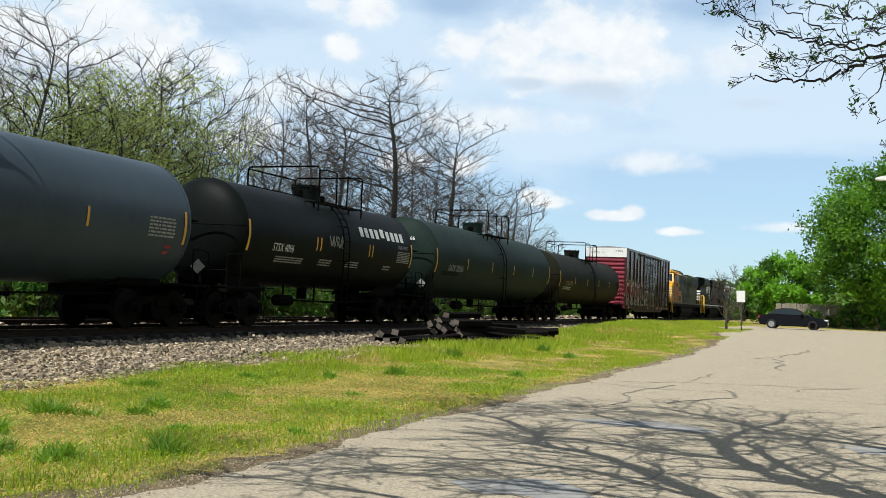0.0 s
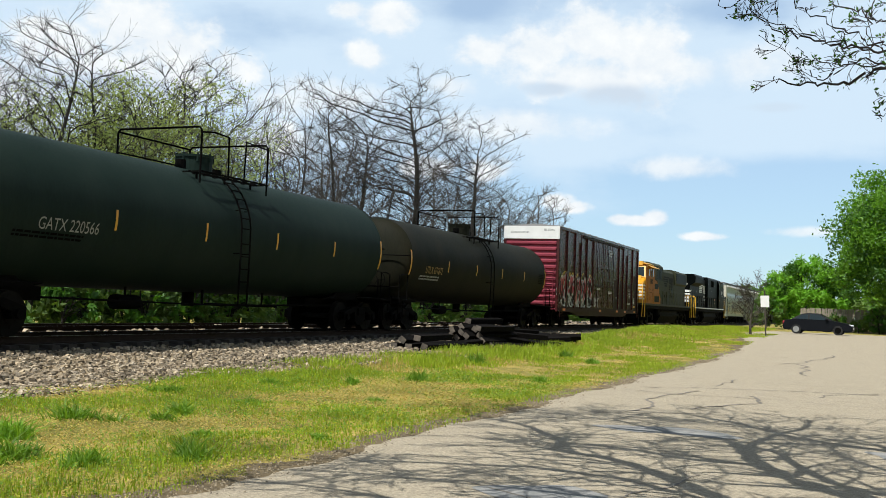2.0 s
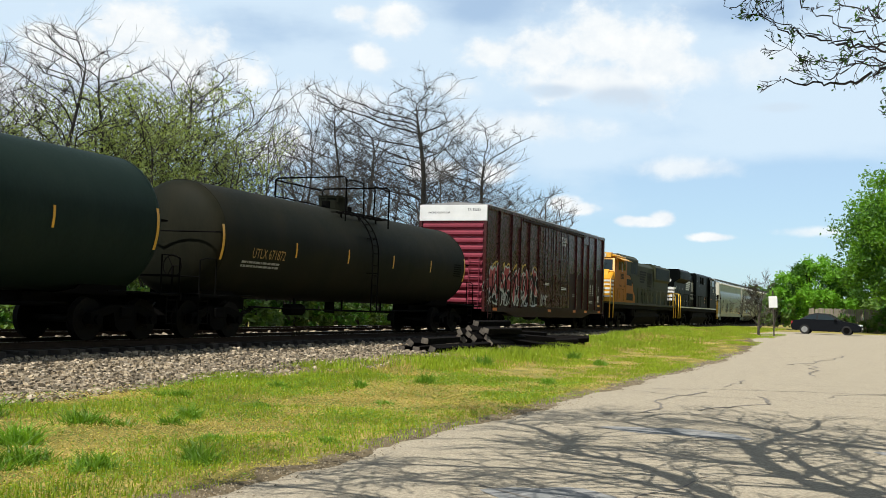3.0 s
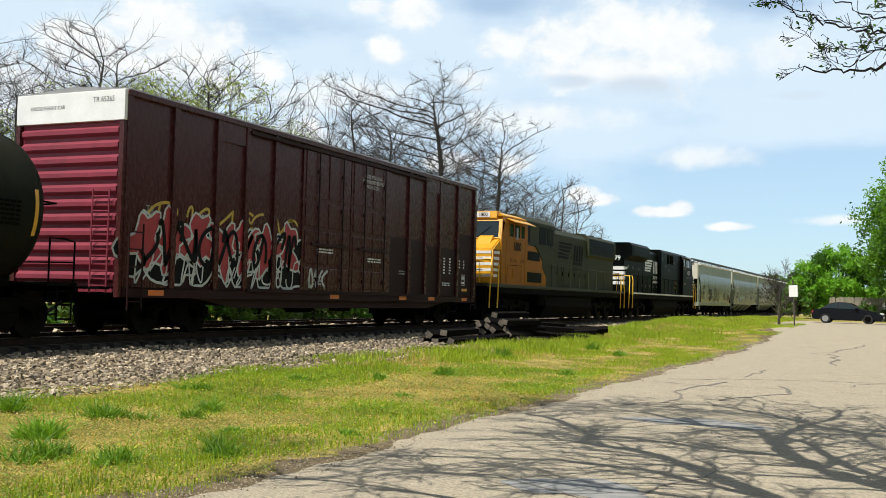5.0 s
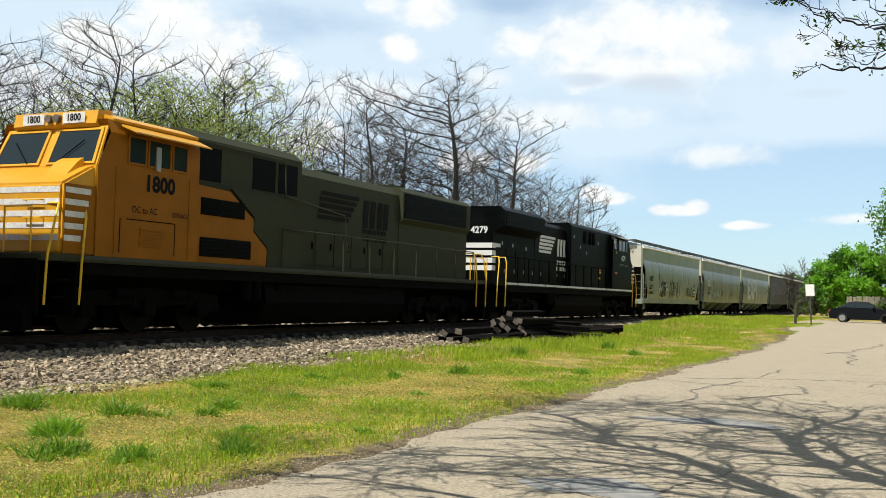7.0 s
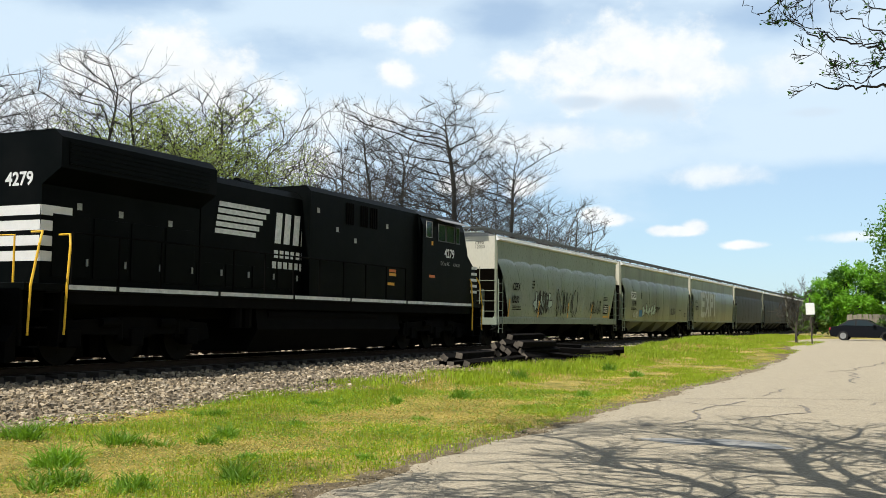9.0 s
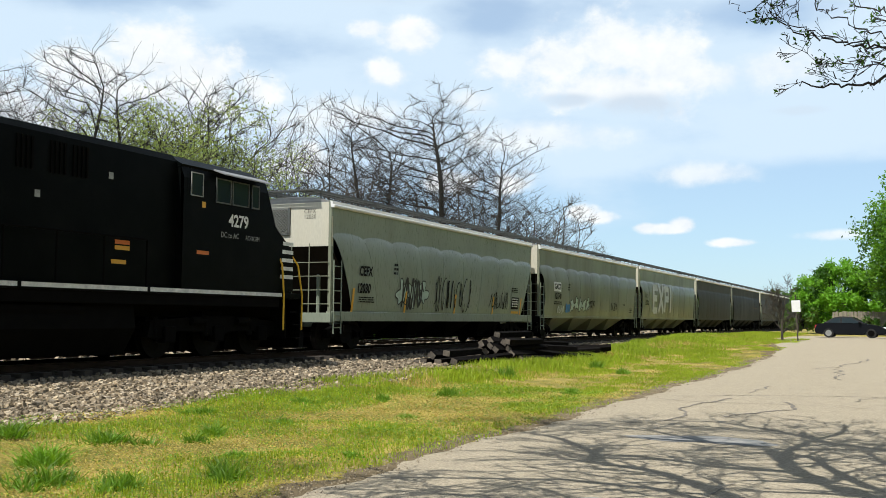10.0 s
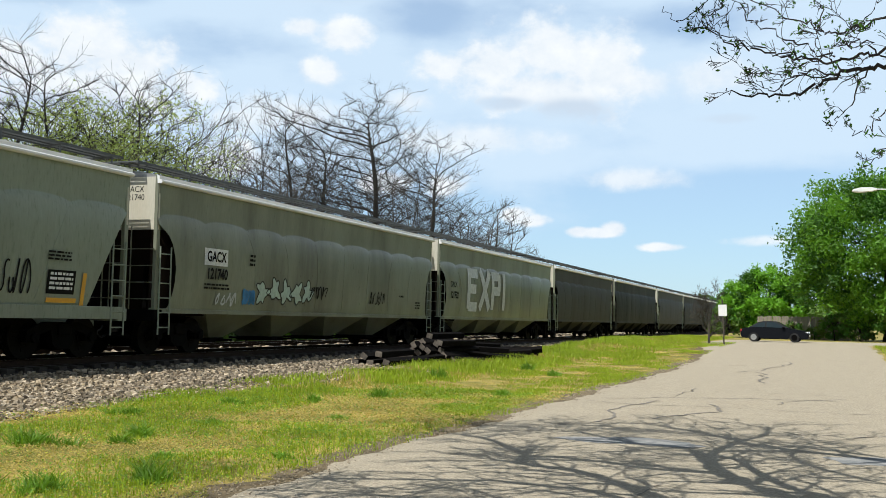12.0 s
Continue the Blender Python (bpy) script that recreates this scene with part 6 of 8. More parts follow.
        for k in range(4):
            bm.faces.new((a[k], a[(k + 1) % 4], b[(k + 1) % 4], b[k]))
        bm.faces.new(b)
        # with a sill the bay is underframe black, which paints in the underside's shade
        part("hopper_bay", bm, M["underframe" if sill else mat], c, "hopper bay, near black for shade under cars with a sill")
        bm = bmesh.new()
        box(bm, -0.62, 0.62, y - q - 0.05, y + q + 0.05, 0.26, 0.38, 0.01)
        rod(bm, (-1.1, y, 0.32), (1.1, y, 0.32), 0.03, 6)
        part("outlet_gate", bm, M["underframe"], c)
    return c


def make_hoppers():
    light = "pale grey covered hopper car with graffiti along the side"
    c = hopper(133.64, 8.67, "hopper_grey", light)
    X = lambda z: hopper_side(z, 3.45) + 0.016
    def txt(c, body, y, z, size, mat="lettering_black", squeeze=0.85):
        lettering(c, body, y, z, size * 1.12, X(z) + 0.026, mat, -3 if z > 1.9 else -6, squeeze, "side", 0.014)
    txt(c, "CEFX", -6.75, 2.36, 0.26)
    txt(c, "12030", -6.85, 1.84, 0.26)
    for b, z in (("CEFX", 4.14), ("12030", 3.98)):
        lettering(c, b, 0, 0, 0.13, 0, "lettering_black", 0, 0.95, "end").matrix_basis = pose(0.72, -8.674, z - 0.1, 90, 0, 0)
    scrawl(c, "lettering_black", -1.8, 1.6, 1.2, 2.45, 9, 0.042, 31, X, 0.010, "black graffiti tag")
    scrawl(c, "lettering_black", 3.6, 5.6, 1.3, 2.1, 7, 0.04, 32, X, 0.010, "black graffiti tag")
    scrawl(c, "hopper_dark", -4.3, -2.4, 1.25, 2.3, 4, 0.09, 33, X, 0.008, "grey graffiti letters")
    blob_letters(c, ("graffiti_green", "hopper_dark"), -4.6, -2.2, 1.35, 2.15, 3, 34, X, "faded green graffiti letters")
    for y in (-7.45, -3.9, 0.2, 4.0, 7.2):
        marks("reflective_strip", c, "marking_yellow", [(-0.06, 0.06, -0.36, 0.36)], X(1.5) + 0.004, -7, (y, 1.48), "yellow reflective strip")
    marks("reflective_strip", c, "marking_yellow", [(-0.5, 0.4, -0.05, 0.05)], X(1.25) + 0.012, -8, (6.6, 1.24), "yellow reflective strip")
    marks("data_panel", c, "lettering_black", [(-0.42, 0.42, -0.25, 0.25)], X(1.6) + 0.006, -6, (6.5, 1.62))
    marks("data_panel", c, "lettering", text_bars(0.7, 0.4, 4, 4), X(1.6) + 0.012, -6, (6.5, 1.62))
    for y, z, w, h, rows, seed in ((-6.6, 1.5, 1.0, 0.2, 3, 1), (6.4, 2.15, 0.7, 0.22, 3, 2), (-4.7, 2.5, 0.3, 0.4, 3, 3)):
        marks("stencil", c, "lettering_black", text_bars(w, h, rows, seed), X(z) + 0.012, -3, (y, z))
    g = hopper(152.6, 9.15, "hopper_tan", "grey-green covered hopper car with colourful small graffiti", sill=False)
    for k, (c2, num) in enumerate(((g, "121740"),)):
        marks("number_board", c2, "lettering", [(-0.55, 0.55, -0.22, 0.22)], X(2.5) + 0.006, 0, (-6.7, 2.5), "white painted panel")
        lettering(c2, "GACX", -6.7, 2.5, 0.27, X(2.5) + 0.016, "lettering_black", 0, 0.85, "side", 0.01)
        txt(c2, num, -6.65, 2.05, 0.25)
        for b, z in (("GACX", 4.05), (num, 3.85)):
            lettering(c2, b, 0, 0, 0.15, 0, "lettering_black", 0, 0.95, "end").matrix_basis = pose(0.75, -9.154, z - 0.05, 90, 0, 0)
    blob_letters(g, ("graffiti_green", "hopper_dark"), -4.6, -1.2, 1.35, 2.0, 5, 41, X, "pale green graffiti letters")
    scrawl(g, "graffiti_blue", -5.4, -4.7, 1.3, 1.7, 3, 0.14, 42, X, 0.012, "blue graffiti tag")
    scrawl(g, "lettering_black", -1.4, -0.2, 1.5, 2.0, 4, 0.04, 43, X, 0.010, "black graffiti tag")
    scrawl(g, "lettering_black", 3.0, 4.4, 1.45, 1.95, 5, 0.04, 44, X, 0.010, "black graffiti tag")
    scrawl(g, "graffiti_white", -6.6, -5.6, 1.25, 1.6, 4, 0.05, 45, X, 0.010, "white graffiti tag")
    for y, z, w, h, rows, seed in ((-6.6, 1.72, 1.2, 0.18, 2, 1), (7.6, 1.5, 0.5, 0.3, 3, 2), (5.9, 1.8, 0.4, 0.12, 1, 3), (-4.9, 2.5, 0.28, 0.36, 3, 5)):
        marks("stencil", g, "lettering_black", text_bars(w, h, rows, seed), X(z) + 0.012, -3, (y, z))
    g2 = hopper(171.85, 9.15, "hopper_tan", "grey-green covered hopper car with large white graffiti capitals", sill=False)
    strokes = bmesh.new()
    def bar(y0, z0, y1, z1):
        ribbon(strokes, [(y0 + (y1 - y0) * i / 6, z0 + (z1 - z0) * i / 6) for i in range(7)], 0.42, X, 0.012)
    for seg in ((-5.6, 1.5, -5.6, 3.3), (-5.6, 3.1, -4.4, 3.1), (-5.6, 2.4, -4.6, 2.4), (-5.6, 1.6, -4.4, 1.6), (-4.0, 1.5, -2.6, 3.3), (-4.0, 3.3, -2.6, 1.5), (-2.1, 1.5, -2.1, 3.3), (-2.1, 3.1, -1.1, 3.1), (-1.1, 3.2, -1.1, 2.4), (-2.1, 2.4, -1.0, 2.4), (-0.3, 1.5, -0.3, 3.3)):
        bar(*seg)
    part("graffiti", strokes, M["graffiti_white"], g2, "large white block capitals")
    lettering(g2, "GACX", -7.6, 2.5, 0.25, X(2.5) + 0.014, "lettering_black", 0, 0.85)
    txt(g2, "121732", -7.5, 2.05, 0.25)
    for b, z in (("GACX", 4.05), ("121732", 3.85)):
        lettering(g2, b, 0, 0, 0.15, 0, "lettering_black", 0, 0.95, "end").matrix_basis = pose(0.75, -9.154, z - 0.05, 90, 0, 0)
    d = hopper(190.6, 8.55, "hopper_dark", "dirty dark grey covered hopper car with rust streaks", sill=False)
    e = hopper(210.3, 9.9, "hopper_black", "black weathered covered hopper car", end_mat="hopper_dark", sill=False)
    f = hopper(230.6, 8.9, "hopper_dark", "streaked grey covered hopper car", sill=False)
    for i, (src, y) in enumerate(((e, 250.4), (f, 270.2), (d, 289.2), (g2, 308.0))):
        CARS.append((copy_thing(src, Matrix.Identity(4)), y))


# ---- locomotives ----
def loco_truck(parent, y):
    bm = bmesh.new()
    for s in (-1, 1):
        prism_x(bm, [(-2.55, 0.50), (-2.45, 0.86), (-0.4, 0.98), (0.4, 0.98), (2.45, 0.86), (2.55, 0.50), (2.2, 0.44), (1.5, 0.62), (0.5, 0.60), (0, 0.42), (-0.5, 0.60), (-1.5, 0.62), (-2.2, 0.44)], s * 0.98, s * 1.16)
        for e in (-1.85, 0, 1.85):
            box(bm, s * 1.0, s * 1.24, e - 0.2, e + 0.2, 0.36, 0.74, 0.03)
            rod(bm, (s * 1.1, e - 0.45, 0.5), (s * 1.1, e - 0.45, 0.95), 0.09, 10)
        rod(bm, (s * 1.2, -1.1, 0.86), (s * 1.2, -0.6, 0.86), 0.10, 10)
        rod(bm, (s * 1.2, 0.7, 0.86), (s * 1.2, 1.2, 0.86), 0.10, 10)
    box(bm, -1.0, 1.0, -0.4, 0.4, 0.6, 1.1, 0.02)
    for e in (-1.2, 0.6, 1.2, -0.6):   # traction motors and brake gear between the axles
        box(bm, -0.66, 0.66, e - 0.42, e + 0.42, 0.13, 0.62, 0.03)
    t = part("truck", bm, M["underframe"], parent, "three-axle cast locomotive truck")
    t.location = (0, y, 0)
    for e in (-1.85, 0, 1.85):
        wheelset(t, e, 0.53)


def loco_base(c, d, half, rail_mat, deck_mat):
    """Frame, fuel tank, trucks, pilots, steps and couplers; the cab end lies towards -y times d."""
    bm = bmesh.new()
    box(bm, -1.50, 1.50, -half + 0.35, half - 0.35, 1.46, 1.60, 0.01)
    part("walkway", bm, M[deck_mat], c)
    bm = bmesh.new()
    box(bm, -0.9, 0.9, -half + 0.2, half - 0.2, 0.95, 1.46)
    for s in (-1, 1):
        box(bm, s * 1.36, s * 1.46, -half + 1.5, half - 1.5, 1.22, 1.46)
    part("frame", bm, M["underframe"], c)
    bm = bmesh.new()
    prism(bm, [(-1.30, 1.22), (-1.38, 0.7), (-1.05, 0.14), (1.05, 0.14), (1.38, 0.7), (1.30, 1.22)], -3.4, 4.4)
    part("fuel_tank", bm, M["underframe"], c)
    bm = bmesh.new()
    for y in (-4.15, -3.75):
        rod(bm, (1.25, y, 0.75), (1.25, y + 0.01, 1.3), 0.16, 10)
    rod(bm, (1.22, -2.9, 1.08), (1.22, 2.9, 1.08), 0.15, 12)
    part("air_reservoir", bm, M["underframe"], c)
    for s in (-1, 1):
        loco_truck(c, s * (half - 3.75))
        e = s * half
        bm = bmesh.new()
        box(bm, -1.42, 1.42, e - s * 0.42, e - s * 0.34, 0.42, 1.50, 0.02)
        prism_x(bm, [(e - s * 0.34, 0.15), (e - s * 0.10, 0.12), (e - s * 0.10, 0.5), (e - s * 0.34, 0.8)], -1.35, 1.35)
        part("pilot", bm, M["underframe"], c, "pilot plate with snow plough")
        for x in (-1, 1):
            bm = bmesh.new()
            for i, z in enumerate((0.42, 0.78, 1.12, 1.46)):
                box(bm, x * 1.02, x * 1.52, e - s * (0.50 + 0.12 * i), e - s * (0.78 + 0.14 * i), z - 0.03, z)
            prism_x(bm, [(e - s * 1.25, 0.4), (e - s * 1.32, 1.5), (e - s * 1.28, 1.5), (e - s * 1.21, 0.4)], x * 1.04, x * 1.50)
            part("steps", bm, M["underframe"], c)
            bm = bmesh.new()
            for i, yy in enumerate((0.46, 1.36)):
                pipe(bm, [(x * 1.5, e - s * yy, 0.62), (x * 1.52, e - s * (yy + 0.02), 1.55), (x * 1.5, e - s * (yy + (0.10 if i else 0.22)), 2.35), (x * 1.42, e - s * (yy + (0.16 if i else 0.36)), 2.58), (x * 1.1, e - s * (yy + (0.2 if i else 0.40)), 2.58)], 0.026)
            part("grab_rail", bm, M["rail_yellow"], c, "yellow grab rail")
        bm = bmesh.new()
        pipe(bm, [(-1.05, e - s * 0.5, 1.6), (-1.05, e - s * 0.5, 2.5), (-0.35, e - s * 0.5, 2.5), (-0.35, e - s * 0.5, 1.6)], 0.022)
        pipe(bm, [(1.05, e - s * 0.5, 1.6), (1.05, e - s * 0.5, 2.5), (0.35, e - s * 0.5, 2.5), (0.35, e - s * 0.5, 1.6)], 0.022)
        pipe(bm, [(-0.35, e - s * 0.5, 2.2), (0.35, e - s * 0.5, 2.2)], 0.014)
        part("end_railing", bm, M[rail_mat], c)
        coupler(c, e - s * 0.55, s)


def side_rail(c, y0, y1, z, mat, n, x=1.46):
    for s in (-1, 1):
        bm = bmesh.new()
        pipe(bm, [(s * x, y0, 1.6), (s * x, y0, z), (s * x, y1, z), (s * x, y1, 1.6)], 0.022)
        for i in range(1, n):
            y = y0 + (y1 - y0) * i / n
            rod(bm, (s * x, y, 1.5), (s * x, y, z), 0.022, 6)
        part("handrail", bm, M[mat], c)


def louvre(c, x, y0, y1, z0, z1, n, mat, name="louvre"):
    bm = bmesh.new()
    box(bm, x - 0.01, x + 0.008, y0, y1, z0, z1)
    for i in range(n):
        z = z0 + (z1 - z0) * (i + 0.5) / n
        box(bm, x, x + 0.025, y0 + 0.02, y1 - 0.02, z - 0.2 * (z1 - z0) / n, z + 0.2 * (z1 - z0) / n)
    part(name, bm, M[mat], c)


def cab_shell(c, d, yf, yb, mat, roof_mat, roof_z=4.55, x=1.50):
    """Cab with sloped windscreen wall; yf: foot of the windscreen, yb: rear wall (both measured along d)."""
    bm = bmesh.new()
    front = [(yf, 1.6), (yf, 3.42), (yf + 0.38, 4.28), (yf + 0.30, 4.42), (yb, 4.42), (yb, 1.6)]
    def outline(z):
        return x if z < 4.2 else x - 0.10
    a = [bm.verts.new((outline(z), d * y, z)) for y, z in front]
    b = [bm.verts.new((-outline(z), d * y, z)) for y, z in front]
    n = len(front)
    for i in range(n):
        bm.faces.new((a[i], a[(i + 1) % n], b[(i + 1) % n], b[i]))
    for row, s in ((a, 1), (b, -1)):   # a flat side, and the strip above that leans in under the roof
        yw = yf + 0.38 * (4.15 - 3.42) / 0.86
        fore, aft = bm.verts.new((s * x, d * yw, 4.15)), bm.verts.new((s * x, d * yb, 4.15))
        bm.faces.new((row[0], row[1], fore, aft, row[5]))
        bm.faces.new((fore, row[2], row[3]))
        bm.faces.new((fore, row[3], row[4], aft))
    part("cab", bm, M[mat], c)
    bm = bmesh.new()
    prism(bm, [(-x + 0.09, 4.40), (-x + 0.06, 4.45), (-1.0, roof_z + 0.06), (0, roof_z + 0.1), (1.0, roof_z + 0.06), (x - 0.06, 4.45), (x - 0.09, 4.40)], min(d * (yf + 0.46), d * (yb + 0.02)), max(d * (yf + 0.46), d * (yb + 0.02)))
    part("cab_roof", bm, M[roof_mat], c)


def pane(name, c, pts, frame_mat, inset=0.05):
    """A glass pane through four corners with a raised frame."""
    p = [Vector(q) for q in pts]
    nrm = (p[1] - p[0]).cross(p[3] - p[0]).normalized()
    mid = sum(p, Vector()) / 4
    fr = bmesh.new()
    o = [fr.verts.new(q + nrm * 0.025) for q in p]
    i = [fr.verts.new(q + (mid - q).normalized() * inset * 1.4 + nrm * 0.025) for q in p]
    i2 = [fr.verts.new(q + (mid - q).normalized() * inset * 1.4 + nrm * 0.004) for q in p]
    o2 = [fr.verts.new(q) for q in p]
    for k in range(4):
        l = (k + 1) % 4
        fr.faces.new((o[k], o[l], i[l], i[k]))
        fr.faces.new((i[k], i[l], i2[l], i2[k]))
        fr.faces.new((o2[k], o2[l], o[l], o[k]))
    f = part("window_frame", fr, M[frame_mat], c)
    bm = bmesh.new()
    bm.faces.new([bm.verts.new(q + (mid - q).normalized() * inset + nrm * 0.008) for q in p])
    part(name, bm, M["glass"], f)


def plate(name, c, mat, x0, y, z0, x1, z1, thick=0.006, label="", s=-1):
    bm = bmesh.new()
    box(bm, x0, x1, y, y + s * thick, z0, z1)
    return part(name, bm, M[mat], c, label)


def make_yellow_loco():
    c = car("diesel_locomotive", "diesel locomotive with a yellow cab and unpainted grey-green hood", "locomotive", 89.55)
    loco_base(c, 1, 11.35, "rail_yellow", "loco_green")
    # nose
    bm = bmesh.new()
    prism_x(bm, [(-10.5, 1.6), (-10.5, 2.98), (-9.72, 3.40), (-9.3, 3.46), (-9.3, 1.6)], -1.44, 1.44)
    bmesh.ops.bevel(bm, geom=list(bm.edges), offset=0.05, segments=2, affect="EDGES")
    part("nose", bm, M["loco_yellow"], c, "yellow nose", smooth=True)
    bm = bmesh.new()
    box(bm, 1.44, 1.47, -10.44, -9.3, 1.62, 2.98)
    part("nose_side", bm, M["loco_yellow_shaded"], c)
    for i in range(5):
        z = 1.86 + 0.235 * i
        plate("nose_stripe", c, "lettering", -1.40, -10.502, z, 1.40, z + 0.115, label="white nose stripe")
        marks("nose_stripe", c, "lettering", [(-0.3, 0.38 - 0.06 * (4 - i), 0, 0.115)], 1.476, 0, (-10.13, z))
    cab_shell(c, 1, -9.62, -6.42, "loco_yellow_shaded", "loco_yellow")
    plate("cab_front", c, "loco_yellow", -1.47, -9.622, 3.0, 1.47, 3.44, 0.01)
    bm = bmesh.new()
    a = [(-1.47, -9.63, 3.43), (1.47, -9.63, 3.43), (1.38, -9.25, 4.29), (-1.38, -9.25, 4.29)]
    bm.faces.new([bm.verts.new(q) for q in a])
    part("windscreen_wall", bm, M["loco_yellow"], c)
    for s in (-1, 1):
        q = [(s * 0.09, -9.62, 3.46), (s * 1.42, -9.62, 3.46), (s * 1.33, -9.27, 4.24), (s * 0.09, -9.27, 4.24)]
        pane("windscreen", c, [(x, y - 0.012, z) for x, y, z in (q if s > 0 else [q[1], q[0], q[3], q[2]])], "loco_yellow", 0.06)
        bm = bmesh.new()
        rod(bm, (s * 0.4, -9.66, 3.50), (s * 0.95, -9.45, 3.98), 0.012, 5)
        part("wiper", bm, M["underframe"], c)
    for z in (1.95, 2.3, 2.65):   # grab irons up the nose
        bm = bmesh.new()
        pipe(bm, [(0.55, -10.5, z), (0.55, -10.6, z), (1.0, -10.6, z), (1.0, -10.5, z)], 0.016, 5)
        part("grab_iron", bm, M["rail_yellow"], c)
    for y in (-9.1, -6.75):   # seams of the cab side
        bm = bmesh.new()
        box(bm, 1.495, 1.512, y - 0.012, y + 0.012, 1.65, 3.45)
        part("seam", bm, M["loco_yellow_shaded"], c)
    bm = bmesh.new()
    for y0, y1, z0, z1 in ((-8.75, -7.2, 2.40, 2.42), (-8.95, -8.73, 1.7, 2.42), (-7.22, -7.05, 1.7, 2.42)):
        box(bm, 1.495, 1.507, y0, y0 + max(y1 - y0, 0.02) if z1 - z0 < 0.1 else y0 + 0.02, z0, z1)
    part("cab_door_frame", bm, M["underframe"], c)
    # notch and lamp on the nose top
    bm = bmesh.new()
    prism_x(bm, [(-10.2, 3.1), (-9.8, 3.5), (-9.66, 3.58), (-9.6, 3.3)], 0.55, 1.15)
    part("nose_lamp_housing", bm, M["loco_yellow"], c)
    # number boards and headlamps over the windscreen
    bm = bmesh.new()
    prism_x(bm, [(-9.28, 4.27), (-9.36, 4.34), (-9.30, 4.62), (-8.9, 4.66), (-8.9, 4.27)], -1.15, 1.15)
    part("lamp_hood", bm, M["loco_yellow"], c)
    for x in (-0.56, 0.56):
        plate("number_board", c, "lettering", x - 0.30, -9.372, 4.36, x + 0.30, 4.58, 0.008)
        lettering(c, "1800", 0, 0, 0.15, 0, "lettering_black", 0, 0.95, "end", 0.006).matrix_basis = pose(x, -9.386, 4.47, 90, 0, 0)
    for x in (-0.14, 0.14):
        bm = bmesh.new()
        rod(bm, (x * 0.8, -9.44, 4.47), (x * 0.8, -9.30, 4.47), 0.085, 14)
        part("headlamp", bm, M["tie_end"], c, "rusty headlamp housing")
    # side windows and visor
    for s in (-1, 1):
        for y0, y1 in ((-8.78, -8.22), (-8.18, -7.42), (-7.38, -6.86)):
            q = [(s * 1.502, y0, 3.56), (s * 1.502, y1, 3.56), (s * 1.502, y1, 4.17), (s * 1.502, y0, 4.17)]
            pane("side_window", c, q if s > 0 else [q[1], q[0], q[3], q[2]], "loco_yellow_shaded", 0.04)
        bm = bmesh.new()
        prism(bm, [(s * 1.46, 4.32), (s * 1.86, 4.16), (s * 1.86, 4.19), (s * 1.46, 4.36)], -8.95, -6.45)
        part("sun_visor", bm, M["loco_yellow"], c, "yellow sun visor over the cab window")
        bm = bmesh.new()
        box(bm, s * 1.52, s * 1.56, -7.95, -7.80, 3.5, 4.02)
        part("mirror", bm, M["roof_metal"], c)
    # electrical cabinet behind the cab: shaded yellow ahead, grey-green behind a slanting edge
    for s in (-1, 1):
        bm = bmesh.new()
        prism_x(bm, [(-6.40, 1.6), (-3.5, 1.6), (-3.5, 2.05), (-4.1, 2.45), (-4.1, 2.75), (-5.1, 3.35), (-6.40, 3.40)], s * 1.30, s * 1.40)
        part("cabinet_side", bm, M["loco_yellow_shaded"], c)
        bm = bmesh.new()
        prism_x(bm, [(-3.46, 1.6), (-1.9, 1.6), (-1.9, 3.1), (-2.6, 3.1), (-2.6, 3.4), (-5.0, 3.42), (-4.06, 2.82), (-4.06, 2.48), (-3.46, 2.09)], s * 1.30, s * 1.395)
        part("cabinet_side", bm, M["loco_green"], c)
    louvre(c, 1.405, -6.2, -4.5, 2.72, 3.12, 5, "black_paint")
    louvre(c, 1.405, -6.2, -4.2, 1.75, 2.20, 5, "black_paint")
    bm = bmesh.new()
    box(bm, -1.30, 1.30, -6.40, -1.65, 1.6, 3.4)
    prism(bm, [(-1.18, 3.38), (-1.18, 4.52), (-0.9, 4.74), (0.9, 4.74), (1.18, 4.52), (1.18, 3.38)], -6.38, -1.62)
    part("blower_housing", bm, M["loco_green"], c)
    for y0, y1 in ((-6.2, -5.2), (-3.9, -2.9), (-2.75, -1.85)):
        bm = bmesh.new()
        box(bm, 1.17, 1.19, y0, y1, 3.55, 4.35)
        part("intake_screen", bm, M["black_paint"], c)
    bm = bmesh.new()
    prism(bm, [(-0.98, 1.6), (-0.98, 4.22), (-0.75, 4.46), (0.75, 4.46), (0.98, 4.22), (0.98, 1.6)], -1.65, 4.55)
    part("engine_hood", bm, M["loco_green"], c, "grey-green engine hood")
    for i in range(6):
        for z0, z1 in ((1.75, 2.75), ):
            bm = bmesh.new()
            box(bm, 0.98, 1.0, -1.5 + i * 1.0, -0.58 + i * 1.0, z0, z1, 0.005)
            p = part("hood_door", bm, M["loco_green"], c)
            bm = bmesh.new()
            box(bm, 1.0, 1.03, -0.75 + i * 1.0, -0.70 + i * 1.0, 2.2, 2.4)
            part("latch", bm, M["underframe"], p)
    bm = bmesh.new()
    prism(bm, [(-1.0, 1.6), (-1.0, 3.3), (-1.14, 3.45), (-1.14, 4.34), (-0.95, 4.50), (0.95, 4.50), (1.14, 4.34), (1.14, 3.45), (1.0, 3.3), (1.0, 1.6)], 4.55, 10.1)
    part("radiator_hood", bm, M["loco_green"], c)
    louvre(c, 1.145, 4.65, 9.7, 3.50, 4.30, 5, "black_paint", "radiator_grille")
    for y in (5.4, 7.0, 8.6):
        bm = bmesh.new()
        rod(bm, (0, y, 4.50), (0, y, 4.62), 0.68, 24)
        part("roof_fan", bm, M["loco_green"], c)
